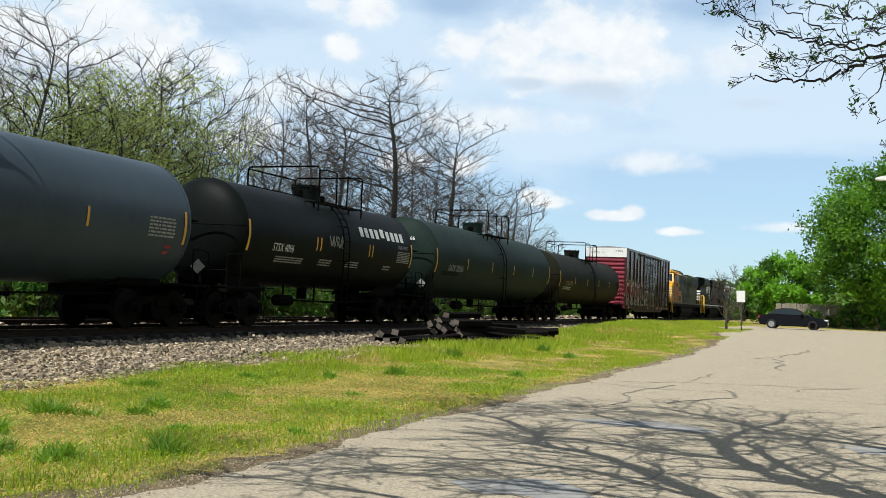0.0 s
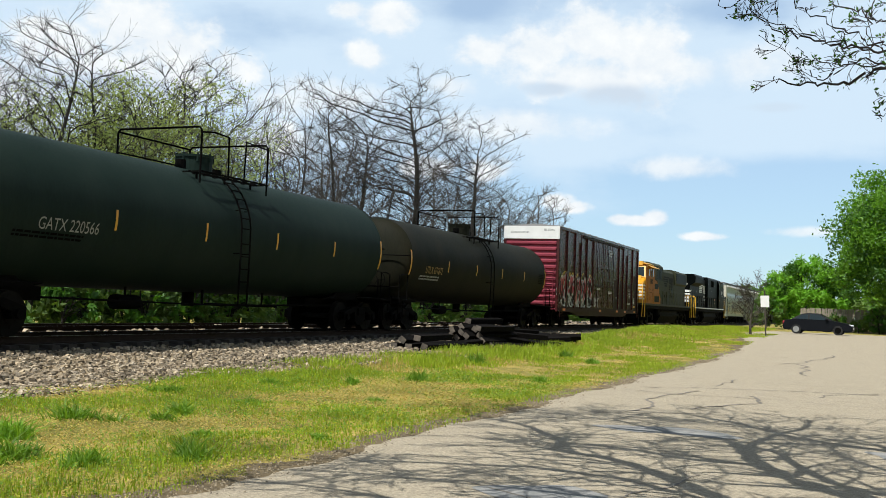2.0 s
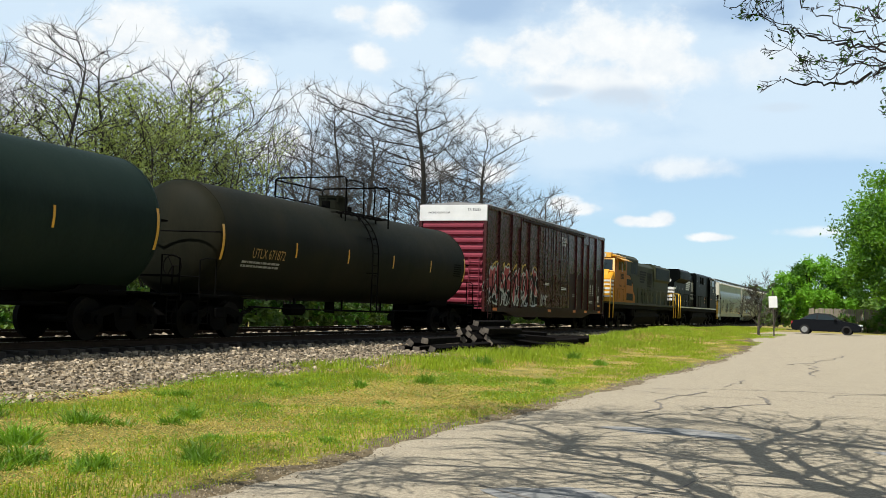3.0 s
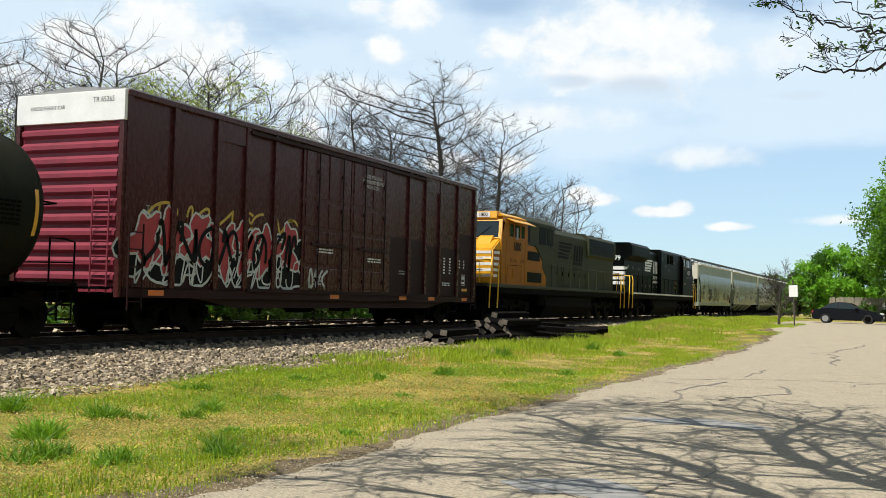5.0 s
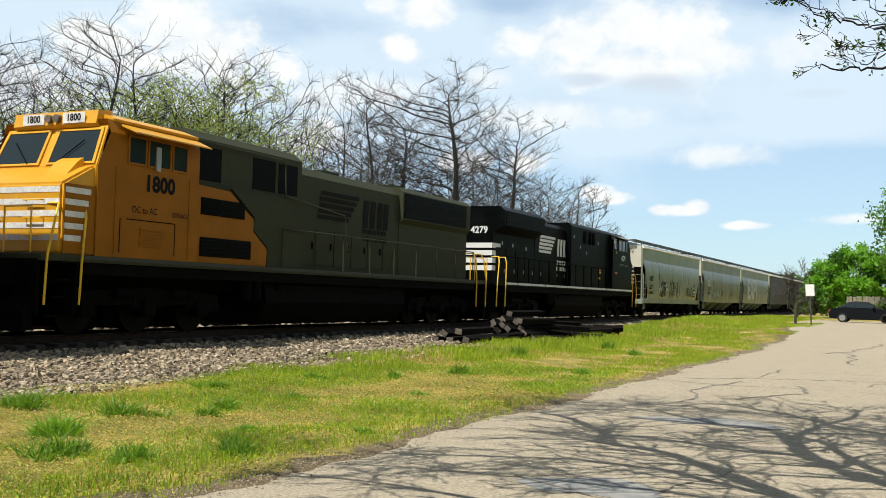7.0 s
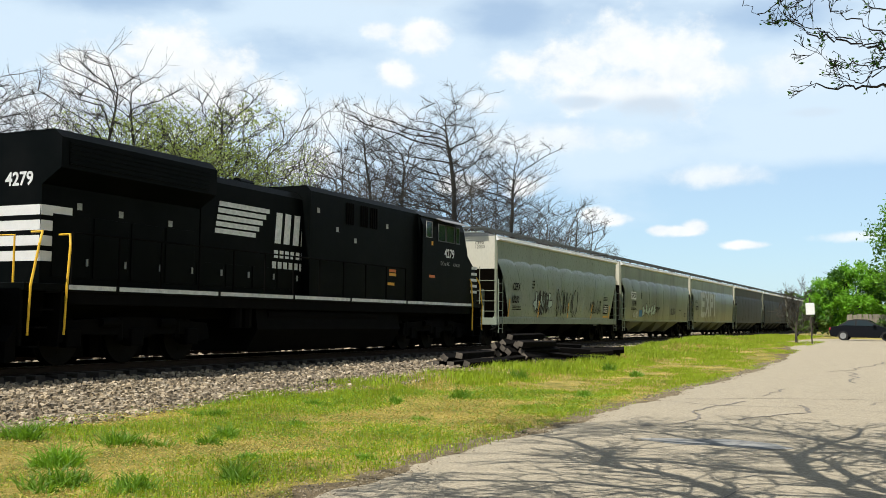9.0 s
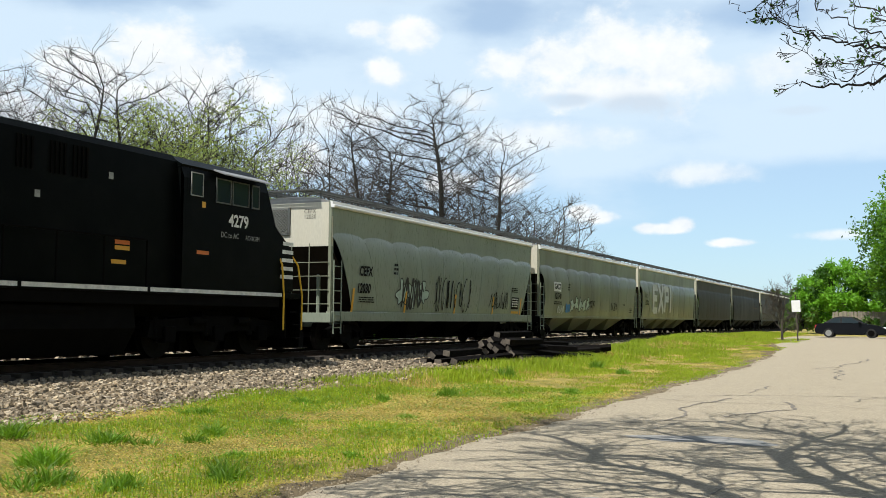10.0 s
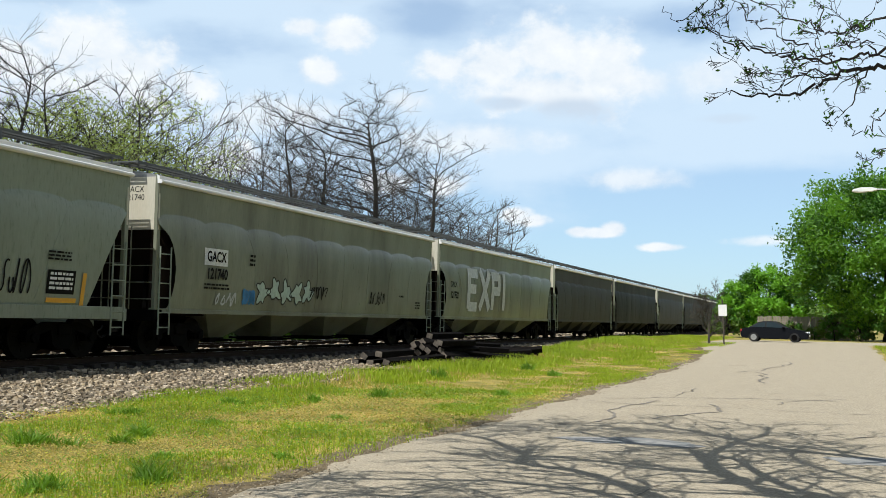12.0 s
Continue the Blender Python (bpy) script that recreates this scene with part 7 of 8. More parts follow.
    bm = bmesh.new()
    box(bm, -0.45, 0.45, 0.6, 1.6, 4.44, 4.62, 0.03)
    for y in (-8.6, -7.9, -7.3):
        box(bm, -0.9, -0.5, y, y + 0.35, 4.58, 4.72, 0.02)
    rod(bm, (0.3, -7.6, 4.62), (0.3, -7.2, 4.72), 0.06, 8)
    part("roof_fitting", bm, M["loco_green"], c)
    side_rail(c, -2.9, 9.7, 2.62, "loco_green", 8)
    bm = bmesh.new()
    pipe(bm, [(1.3, -6.3, 4.45), (1.3, -2.8, 4.42), (1.3, -2.6, 4.3), (1.3, -2.55, 3.4)], 0.02)
    pipe(bm, [(1.42, -2.6, 3.45), (1.46, 0.3, 3.2), (1.46, 0.5, 2.2)], 0.02)
    part("grab_rail", bm, M["loco_green"], c)
    lettering(c, "1800", -7.75, 3.20, 0.34, 1.508, "lettering_black", 0, 1.05, "side", 0.02)
    lettering(c, "DC to AC", -8.2, 2.62, 0.15, 1.508, "lettering_black", 0, 0.9)
    lettering(c, "SD70ACC", -7.05, 2.60, 0.11, 1.508, "lettering_black", 0, 0.9)
    louvre(c, 1.503, -8.35, -7.55, 1.85, 2.25, 6, "loco_yellow_shaded")
    # the road's emblem, drawn as plain dark shapes: speed lines and a block
    emblem(c, 1.004, (1.6, 3.45), 0.64, "lettering_black")
    marks("trade_mark", c, "lettering_black", text_bars(1.5, 0.16, 1, 11, 0.2), 1.004, 0, (2.9, 2.88))
    marks("trade_mark", c, "lettering_black", text_bars(1.5, 0.16, 1, 12, 0.2), 1.004, 0, (2.9, 2.64))
    bm = bmesh.new()
    box(bm, 1.49, 1.506, -10.0, 10.6, 1.52, 1.59)
    part("sill_stripe", bm, M["hopper_dark"], c)


def emblem(c, x, at, k, mat):
    """Speed lines and two slanted blocks, k high."""
    bars = [(-3.0 * k - 0.06 * i * k, 0.45 * k - 0.24 * i * k, 0.5 * k - 0.27 * i * k, 0.5 * k - 0.27 * i * k + 0.19 * k) for i in range(5)]
    marks("trade_mark", c, mat, bars, x, 0, at, "emblem of speed lines")
    bm = bmesh.new()
    for y0 in (0.62, 1.30, 2.02, 2.66):
        bm.faces.new([bm.verts.new((px * k, pz * k, 0)) for px, pz in ((y0, -0.7), (y0 + 0.46, -0.7), (y0 + 0.58, 0.62), (y0 + 0.12, 0.62))])
    o = part("trade_mark", bm, M[mat], c, "slanted emblem blocks")
    o.matrix_basis = Matrix.Translation((x, at[0] + 0.25 * k, at[1])) @ SIDE


def make_black_loco():
    c = car("diesel_locomotive", "black diesel locomotive with white stripes and number", "locomotive", 112.45)
    loco_base(c, -1, 11.35, "rail_yellow", "black_paint")
    bm = bmesh.new()
    prism_x(bm, [(10.55, 1.6), (10.50, 2.75), (9.55, 3.42), (9.2, 3.46), (9.2, 1.6)], -1.46, 1.46)
    bmesh.ops.bevel(bm, geom=list(bm.edges), offset=0.05, segments=2, affect="EDGES")
    part("nose", bm, M["black_paint"], c, smooth=True)
    cab_shell(c, -1, -9.5, -5.75, "black_paint", "black_paint", 4.62)
    for i in range(5):
        marks("nose_stripe", c, "lettering", [(-0.30 + 0.03 * i, 0.32, 0, 0.10)], 1.468, 0, (10.15, 1.98 + 0.22 * i), "white nose stripe")
    for s in (-1, 1):
        for y0, y1 in ((6.95, 7.55), (7.6, 8.3), (8.42, 8.75)):
            q = [(s * 1.502, y0, 3.68), (s * 1.502, y1, 3.68), (s * 1.502, y1, 4.28), (s * 1.502, y0, 4.28)]
            pane("side_window", c, q if s > 0 else [q[1], q[0], q[3], q[2]], "walk_grate", 0.03)
        bm = bmesh.new()
        prism(bm, [(s * 1.46, 4.44), (s * 1.80, 4.32), (s * 1.80, 4.35), (s * 1.46, 4.48)], 6.9, 8.9)
        # pale metal colour carries the sunlight on the visor's top
        part("sun_visor", bm, M["roof_metal"], c, "visor over the cab window, coloured pale to look sunlit")
        q = [(s * 0.16, 9.47, 3.52), (s * 1.34, 9.47, 3.52), (s * 1.26, 9.17, 4.22), (s * 0.16, 9.17, 4.22)]
        pane("windscreen", c, [(x, y + 0.02, z) for x, y, z in (q if s < 0 else [q[1], q[0], q[3], q[2]])], "black_paint", 0.06)
    q = [(1.502, 6.0, 3.75), (1.502, 6.45, 3.75), (1.502, 6.45, 4.3), (1.502, 6.0, 4.3)]
    pane("door_window", c, q, "lettering_dim", 0.02)
    marks("warning_label", c, "marking_yellow", [(-0.07, 0.07, -0.07, 0.07)], 1.506, 0, (6.5, 3.58))
    # auxiliary cab, then the lower engine hood, then the wide radiator
    bm = bmesh.new()
    prism(bm, [(-1.30, 1.6), (-1.30, 4.50), (-1.15, 4.66), (1.15, 4.66), (1.30, 4.50), (1.30, 1.6)], -0.9, 5.75)
    part("cabinet", bm, M["black_paint"], c)
    bm = bmesh.new()
    prism(bm, [(-1.02, 1.6), (-1.02, 4.26), (-0.85, 4.44), (0.85, 4.44), (1.02, 4.26), (1.02, 1.6)], -5.3, -0.85)
    part("engine_hood", bm, M["black_paint"], c, "black engine hood")
    bm = bmesh.new()
    prism(bm, [(-1.02, 1.6), (-1.02, 3.55), (-1.5, 3.85), (-1.5, 4.45), (-1.3, 4.62), (1.3, 4.62), (1.5, 4.45), (1.5, 3.85), (1.02, 3.55), (1.02, 1.6)], -10.2, -5.35)
    part("radiator_hood", bm, M["black_paint"], c)
    louvre(c, 1.505, -10.0, -5.6, 3.92, 4.40, 5, "black_paint", "radiator_grille")
    for i in range(8):
        bm = bmesh.new()
        box(bm, 1.02, 1.04, -9.9 + i * 1.12, -8.88 + i * 1.12, 1.75, 3.0 if i < 4 else 2.3, 0.005)
        d = part("hood_door", bm, M["black_paint"], c)
        bm = bmesh.new()
        box(bm, 1.04, 1.065, -9.0 + i * 1.12, -8.95 + i * 1.12, 2.0, 2.15)
        part("latch", bm, M["lettering_dim"], d)
    for y in (1.05, 1.9, 2.5):
        bm = bmesh.new()
        for k in range(4):
            box(bm, 1.30, 1.33, y + 0.12 * k, y + 0.05 + 0.12 * k, 3.75, 4.38)
        part("louvre", bm, M["underframe"], c)
    bm = bmesh.new()
    rod(bm, (0, -4.3, 4.40), (0, -4.3, 4.82), 0.42, 18)
    rod(bm, (0.25, -2.9, 4.5), (0.25, -2.3, 4.5), 0.16, 12)
    rod(bm, (-0.2, -2.9, 4.5), (-0.2, -2.3, 4.5), 0.16, 12)
    box(bm, -0.4, 0.4, -3.4, -3.0, 4.4, 4.56, 0.03)
    for y in (6.5, 7.2, 7.9):
        box(bm, -0.8, -0.4, y, y + 0.35, 4.66, 4.80, 0.02)
    part("roof_fitting", bm, M["black_paint"], c, "exhaust stack and roof fittings")
    side_rail(c, -9.8, 4.6, 2.62, "underframe", 11)
    bm = bmesh.new()
    for y0, y1 in ((-9.9, -8.6), (-8.5, -5.2), (-5.1, -2.0), (-1.9, 1.0), (1.1, 4.6), (4.7, 9.9)):
        box(bm, 1.49, 1.506, y0, y1, 1.50, 1.59)
    part("sill_stripe", bm, M["lettering"], c, "white stripe along the sill")
    # pale stripes and number on the rear end
    bm = bmesh.new()
    for i in range(4):
        box(bm, -1.0, 1.0, -10.206, -10.2, 2.05 + 0.30 * i, 2.25 + 0.30 * i)
    part("end_stripe", bm, M["white_paint"], c, "white stripes on the rear end")
    bm = bmesh.new()
    for i in range(4):
        box(bm, 1.02, 1.026, -10.2, -9.75 + 0.12 * i, 2.05 + 0.30 * i, 2.25 + 0.30 * i)
    part("end_stripe", bm, M["white_paint"], c)
    lettering(c, "4279", 0, 0, 0.27, 0, "lettering", 0, 1.0, "end", 0.01).matrix_basis = pose(0.42, -10.21, 3.66, 90, 0, 0)
    lettering(c, "4279", 7.9, 3.29, 0.30, 1.508, "lettering", 0, 1.0, "side", 0.012)
    lettering(c, "DC to AC", 7.55, 2.93, 0.14, 1.508, "lettering_dim", 0, 0.9)
    lettering(c, "AC44C6M", 8.5, 2.92, 0.12, 1.508, "lettering_dim", 0, 0.85)
    emblem(c, 1.026, (-2.75, 3.40), 0.62, "lettering")
    marks("trade_mark", c, "lettering", [(-0.92 + 0.26 * i, -0.74 + 0.26 * i, -0.10, 0.10) for i in range(7)], 1.026, 0, (-1.3, 2.68))
    marks("trade_mark", c, "lettering", [(-1.05 + 0.26 * i, -0.87 + 0.26 * i, -0.10, 0.10) for i in range(8)], 1.026, 0, (-1.25, 2.38))
    for y, z, m in ((4.05, 2.52, "marking_orange"), (4.05, 2.40, "marking_yellow"), (3.95, 2.1, "marking_yellow"), (6.55, 2.45, "marking_orange")):
        marks("warning_label", c, m, [(-0.28, 0.18, -0.04, 0.05)], 1.306 if y < 5 else 1.506, 0, (y, z))
    for y, z in ((0.55, 3.55), (1.6, 3.3), (-0.5, 4.0), (-9.2, 3.2), (-8.0, 3.15), (-6.4, 3.1), (-2.9, 1.9), (3.6, 3.9)):
        marks("stencil", c, "lettering_dim", [(-0.07, 0.07, -0.07, 0.07)], 1.306 if -0.8 < y < 5 else 1.03, 0, (y, z))


# ---- old ties by the track ----
def make_tie_pile():
    bm = bmesh.new()
    box(bm, -0.115, 0.115, -1.28, 1.28, -0.09, 0.09, 0.014)
    for f in bm.faces:
        f.material_index = 1 if abs(f.normal.y) > 0.9 else 0
    me = bpy.data.meshes.new("railway_tie")
    bm.to_mesh(me)
    bm.free()
    me.materials.append(M["old_tie"])
    me.materials.append(M["tie_end"])
    rnd = random.Random(5)

    def lay(x, y, z, yaw=0.0, roll=0.0, pitch=0.0):
        ob = new("railway_tie", me)
        ob.matrix_basis = pose(x, y, z - 0.05, pitch, roll, yaw)
        tagged(ob, "old black creosoted railway tie in a loose pile", "railway tie", "discarded railway ties")

    # the leaning stack: near ends, each with its place, height and roll; the ties run back beside the track
    for x, z, roll in ((-12.76, 1.11, 12), (-13.00, 0.90, 50), (-12.96, 0.73, 38), (-12.56, 0.80, 32), (-12.30, 0.87, 14), (-12.70, 0.58, 40), (-12.36, 0.62, 28), (-13.40, 0.56, 34), (-13.26, 0.76, 60),
                       (-12.16, 0.44, 42), (-12.84, 0.37, 40), (-13.14, 0.52, 48), (-12.52, 0.40, 36), (-12.62, 0.22, 20), (-13.0, 0.20, 12), (-12.26, 0.22, 25), (-13.45, 0.34, 10), (-13.75, 0.38, 5), (-13.3, 0.22, 0), (-11.98, 0.26, 30)):
        yaw = rnd.uniform(-13, -2)
        lay(x + 1.28 * math.sin(radians(-yaw)), 33.0 + 1.28 * math.cos(radians(yaw)) + rnd.uniform(-0.25, 0.25), z, yaw, roll, rnd.uniform(-2, 1))
    for x, y, z, yaw, roll, pitch in ((-11.75, 35.3, 0.44, -42, 18, -7), (-12.1, 36.2, 0.62, -50, 8, -3), (-12.5, 36.9, 0.74, -34, 10, -2), (-11.6, 36.4, 0.34, -58, 25, -4), (-11.7, 37.6, 0.42, -64, 12, 4),
                                      (-11.5, 38.4, 0.50, -70, 30, 5), (-12.4, 38.6, 0.56, -40, 5, -2), (-11.9, 39.6, 0.40, -52, 14, 0), (-12.8, 39.8, 0.52, -30, 6, 0), (-12.2, 35.0, 0.24, -35, 0, -2),
                                      (-12.3, 37.8, 0.28, -46, 0, 0), (-12.9, 37.4, 0.46, -28, 20, -3)):
        lay(x, y, z, yaw, roll, pitch)
    # the small heap nearer
    for x, z, roll in ((-13.12, 0.50, 36), (-12.55, 0.60, 8), (-13.26, 0.32, 4), (-12.80, 0.34, 2), (-13.36, 0.14, 12), (-12.86, 0.14, 30), (-13.60, 0.30, 0), (-12.52, 0.18, 6), (-12.3, 0.36, 20), (-13.0, 0.2, 0)):
        yaw = rnd.uniform(-8, 2)
        lay(x + 1.28 * math.sin(radians(-yaw)), 28.4 + 1.28 * math.cos(radians(yaw)) + rnd.uniform(-0.15, 0.2), z, yaw, roll, rnd.uniform(-1, 1))
    lay(-12.35, 31.1, 0.36, -16, 12, 3)
    lay(-12.75, 31.6, 0.34, -10, 8, 0)
    lay(-12.35, 25.9, 0.17, -70, 3, 0)
    for i in range(7):   # strewn far along the ballast edge
        lay(-12.7 - 0.5 * (i % 2), 46 + i * 3.4 + rnd.uniform(-1, 1), 0.36, rnd.uniform(-60, 20), rnd.uniform(-6, 6))


# ---- parked car ----
def make_car():
    c = thing("car", "dark blue-black four-door sedan parked across the road end", "car")
    c.matrix_basis = pose(-3.3, 74.2, float(ground_z(-3.6, 74.2)) + 0.035, 0, 0, -4)
    prof = [(-2.18, 0.30), (-2.22, 0.62), (-2.12, 0.90), (-1.45, 0.98), (0.85, 0.94), (1.75, 0.80), (2.15, 0.66), (2.22, 0.45), (2.18, 0.24), (1.72, 0.20), (1.62, 0.44), (1.30, 0.56), (0.98, 0.44), (0.88, 0.20), (-0.92, 0.20), (-1.02, 0.44), (-1.34, 0.56), (-1.66, 0.44), (-1.76, 0.22)]
    bm = bmesh.new()
    a = [bm.verts.new((x, -0.84 + 0.10 * (z > 0.75), z)) for x, z in prof]
    b = [bm.verts.new((x, 0.84 - 0.10 * (z > 0.75), z)) for x, z in prof]
    n = len(prof)
    for i in range(n):
        bm.faces.new((a[i], a[(i + 1) % n], b[(i + 1) % n], b[i]))
    bm.faces.new(a)
    bm.faces.new(b[::-1])
    bmesh.ops.bevel(bm, geom=list(bm.edges), offset=0.045, segments=2, affect="EDGES")
    body = part("body", bm, M["car_paint"], c, smooth=True)
    roof = [(-1.72, 0.95), (-1.05, 1.34), (-0.60, 1.42), (0.05, 1.40), (0.98, 0.93)]
    bm = bmesh.new()
    a = [bm.verts.new((x, -0.74 + 0.17 * (z - 0.93) / 0.45, z)) for x, z in roof]
    b = [bm.verts.new((x, 0.74 - 0.17 * (z - 0.93) / 0.45, z)) for x, z in roof]
    for i in range(5):
        bm.faces.new((a[i], a[(i + 1) % 5], b[(i + 1) % 5], b[i]))
    bm.faces.new(a)
    bm.faces.new(b[::-1])
    bmesh.ops.bevel(bm, geom=list(bm.edges), offset=0.03, segments=2, affect="EDGES")
    part("roof", bm, M["car_paint"], c, smooth=True)
    for s in (-1, 1):
        for pts in ([(-1.42, 1.0), (-0.62, 0.99), (-0.60, 1.33), (-1.02, 1.28)], [(-0.52, 0.99), (0.72, 0.96), (0.06, 1.32), (-0.50, 1.34)]):
            bm = bmesh.new()
            vs = [bm.verts.new((x, s * (0.76 - 0.17 * (z - 0.93) / 0.45), z)) for x, z in pts]
            bm.faces.new(vs)
            part("side_window", bm, M["glass"], c)
        bm = bmesh.new()
        box(bm, 1.88, 2.17, s * 0.74, s * 0.50, 0.58, 0.72, 0.03)
        part("headlight", bm, M["lamp_lens"], c, "clear headlight")
        bm = bmesh.new()
        box(bm, -2.22, -2.10, s * 0.76, s * 0.5, 0.62, 0.84, 0.02)
        part("tail_light", bm, M["graffiti_red"], c, "red tail light")
        bm = bmesh.new()
        box(bm, 0.52, 0.70, s * 0.78, s * 0.95, 0.95, 1.06, 0.02)
        part("mirror", bm, M["car_paint"], c)
        for x in (-1.34, 1.30):
            bm = bmesh.new()
            rod(bm, (x, s * 0.62, 0.31), (x, s * 0.84, 0.31), 0.31, 24)
            w = part("wheel", bm, M["rubber"], c, smooth=True)
            bm = bmesh.new()
            rod(bm, (x, s * 0.80, 0.31), (x, s * 0.852, 0.31), 0.20, 16)
            part("rim", bm, M["alloy" if x < 0 else "underframe"], w)
    for name, pts in (("windscreen", [(0.90, 0.97), (0.12, 1.37)]), ("rear_window", [(-1.66, 0.99), (-1.08, 1.31)])):
        bm = bmesh.new()
        (x0, z0), (x1, z1) = pts
        o = 0.012
        bm.faces.new([bm.verts.new(p) for p in ((x0 + o, -0.66, z0 + o), (x0 + o, 0.66, z0 + o), (x1 + o, 0.54, z1 + o), (x1 + o, -0.54, z1 + o))])
        part(name, bm, M["glass"], c)
    bm = bmesh.new()
    box(bm, 2.19, 2.225, -0.26, 0.26, 0.40, 0.52)
    part("number_plate", bm, M["lettering"], c)


def make_sign():
    z = float(ground_z(-5.45, 60))
    s = thing("road_sign", "blank white square sign on a thin leaning post", "sign")
    s.matrix_basis = pose(-5.42, 60.0, z, 0, -2.5, 8)
    bm = bmesh.new()
    box(bm, -0.035, 0.035, -0.03, 0.03, -0.3, 2.55)
    part("post", bm, M["bark_grey"], s)
    bm = bmesh.new()
    box(bm, -0.23, 0.23, -0.045, -0.032, 1.62, 2.26, 0.005)
    part("panel", bm, M["white_paint"], s, "white sign panel")


def make_fence():
    f = thing("board_fence", "weathered grey-brown wooden board fence behind shrubs", "fence")
    f.location = (0, 0, float(ground_z(0, 94)))
    bm = bmesh.new()
    box(bm, -0.07, 0.07, -0.012, 0.012, 0.02, 1.95)
    me = part("board", bm, M["fence_wood"], f)
    rnd = random.Random(3)
    for i in range(58):
        o = me if i == 0 else new("board", me.data)
        o.parent = f
        o.matrix_basis = pose(-5.6 + 0.155 * i, 94 + 0.03 * (i % 2), rnd.uniform(-0.05, 0.05), 0, rnd.uniform(-1, 1), 0)
    for z in (0.5, 1.5):
        bm = bmesh.new()
        box(bm, -5.7, 3.5, 94.04, 94.08, z - 0.05, z + 0.05)
        part("fence_rail", bm, M["fence_wood"], f)


def make_lamp():
    z = float(ground_z(5, 58))
    l = thing("street_lamp", "grey steel street lamp with a long curved arm", "street lamp")
    l.location = (5.0, 58, z)
    bm = bmesh.new()
    rod(bm, (0, 0, -0.3), (0, 0, 8.0), 0.11, 12, 0.07)
    part("pole", bm, M["galvanised"], l)
    bm = bmesh.new()
    pipe(bm, [(0, 0, 7.8), (-0.5, 0, 8.15), (-1.6, 0, 8.32), (-2.6, 0, 8.35)], 0.035, 8)
    part("arm", bm, M["galvanised"], l)
    bm = bmesh.new()
    prism(bm, [(-3.75, 8.26), (-3.70, 8.36), (-3.3, 8.46), (-2.7, 8.44), (-2.5, 8.38), (-2.5, 8.30), (-2.8, 8.24), (-3.4, 8.20)], -0.16, 0.16)
    bmesh.ops.bevel(bm, geom=list(bm.edges), offset=0.03, segments=2, affect="EDGES")
    part("lamp_head", bm, M["white_paint"], l, "pale cobra lamp head", smooth=True)


# ---- the bare tree that overhangs the road, and whose shadow lies on it ----
def grow_twigs(out, path, r0, r1, seed, kids, length, levels, sag, rise=0.0, least=0.0022):
    """A limb along the path, with crooked side twigs that branch again."""
    rnd = random.Random(seed)
    verts, faces, tips = out

    def tube(pts, radii, n):
        base = len(verts)
        for i, p in enumerate(pts):
            d = (pts[min(i + 1, len(pts) - 1)] - pts[max(i - 1, 0)]).normalized()
            u = d.orthogonal().normalized()
            w = d.cross(u)
            for k in range(n):
                a = math.tau * k / n
                verts.append(p + (u * math.cos(a) + w * math.sin(a)) * radii[i])
        for i in range(len(pts) - 1):
            for k in range(n):
                a, b = base + i * n + k, base + i * n + (k + 1) % n
                faces.append((a, b, b + n, a + n))

    def side(p, d, l, r, level):
        steps = 6 if level == 1 else 4
        pts, radii = [p.copy()], [r]
        for i in range(steps):
            d = (d + Vector((rnd.gauss(0, 0.2), rnd.gauss(0, 0.2), rnd.gauss(0, 0.2) + rise - sag * i / steps))).normalized()
            p = p + d * l / steps
            pts.append(p.copy())
            radii.append(max(least, r * (1 - 0.75 * (i + 1) / steps)))
        tube(pts, radii, 5 if level == 1 else 4)
        tips.append(pts[-1])
        if level < levels:
            for i in range(rnd.randint(2, 4)):
                k = rnd.randint(1, steps - 1)
                dd = (pts[k + 1] - pts[k]).normalized()
                o = Vector((rnd.gauss(0, 1), rnd.gauss(0, 1), rnd.gauss(0, 0.6)))
                o = (o - dd * o.dot(dd)).normalized()
                side(pts[k], (dd + o * rnd.uniform(0.5, 1.0)).normalized(), l * rnd.uniform(0.35, 0.65), max(radii[k] * 0.6, least), level + 1)

    fine = []
    path = [Vector(p) for p in path]
    for i in range(len(path) - 1):   # a smooth curve through the path
        p0, p1, p2, p3 = path[max(i - 1, 0)], path[i], path[i + 1], path[min(i + 2, len(path) - 1)]
        for k in range(5):
            t = k / 5
            fine.append(0.5 * ((2 * p1) + (p2 - p0) * t + (2 * p0 - 5 * p1 + 4 * p2 - p3) * t * t + (3 * p1 - p0 - 3 * p2 + p3) * t ** 3) + Vector((rnd.gauss(0, 0.015), rnd.gauss(0, 0.015), rnd.gauss(0, 0.015))))
    fine.append(path[-1])
    n = len(fine)
    tube(fine, [r0 + (r1 - r0) * i / (n - 1) for i in range(n)], 8)
    for j in range(kids):
        i = min(n - 2, int((0.12 + 0.86 * (j + rnd.random()) / kids) * n))
        d = (fine[i + 1] - fine[i]).normalized()
        o = Vector((rnd.gauss(0, 1), rnd.gauss(0, 1), rnd.gauss(0, 0.7)))
        o = (o - d * o.dot(d)).normalized()
        side(fine[i], (d * rnd.uniform(0.5, 1.1) + o * 0.8).normalized(), length * rnd.uniform(0.5, 1.1), max(least, (r0 + (r1 - r0) * i / n) * 0.45), 1)


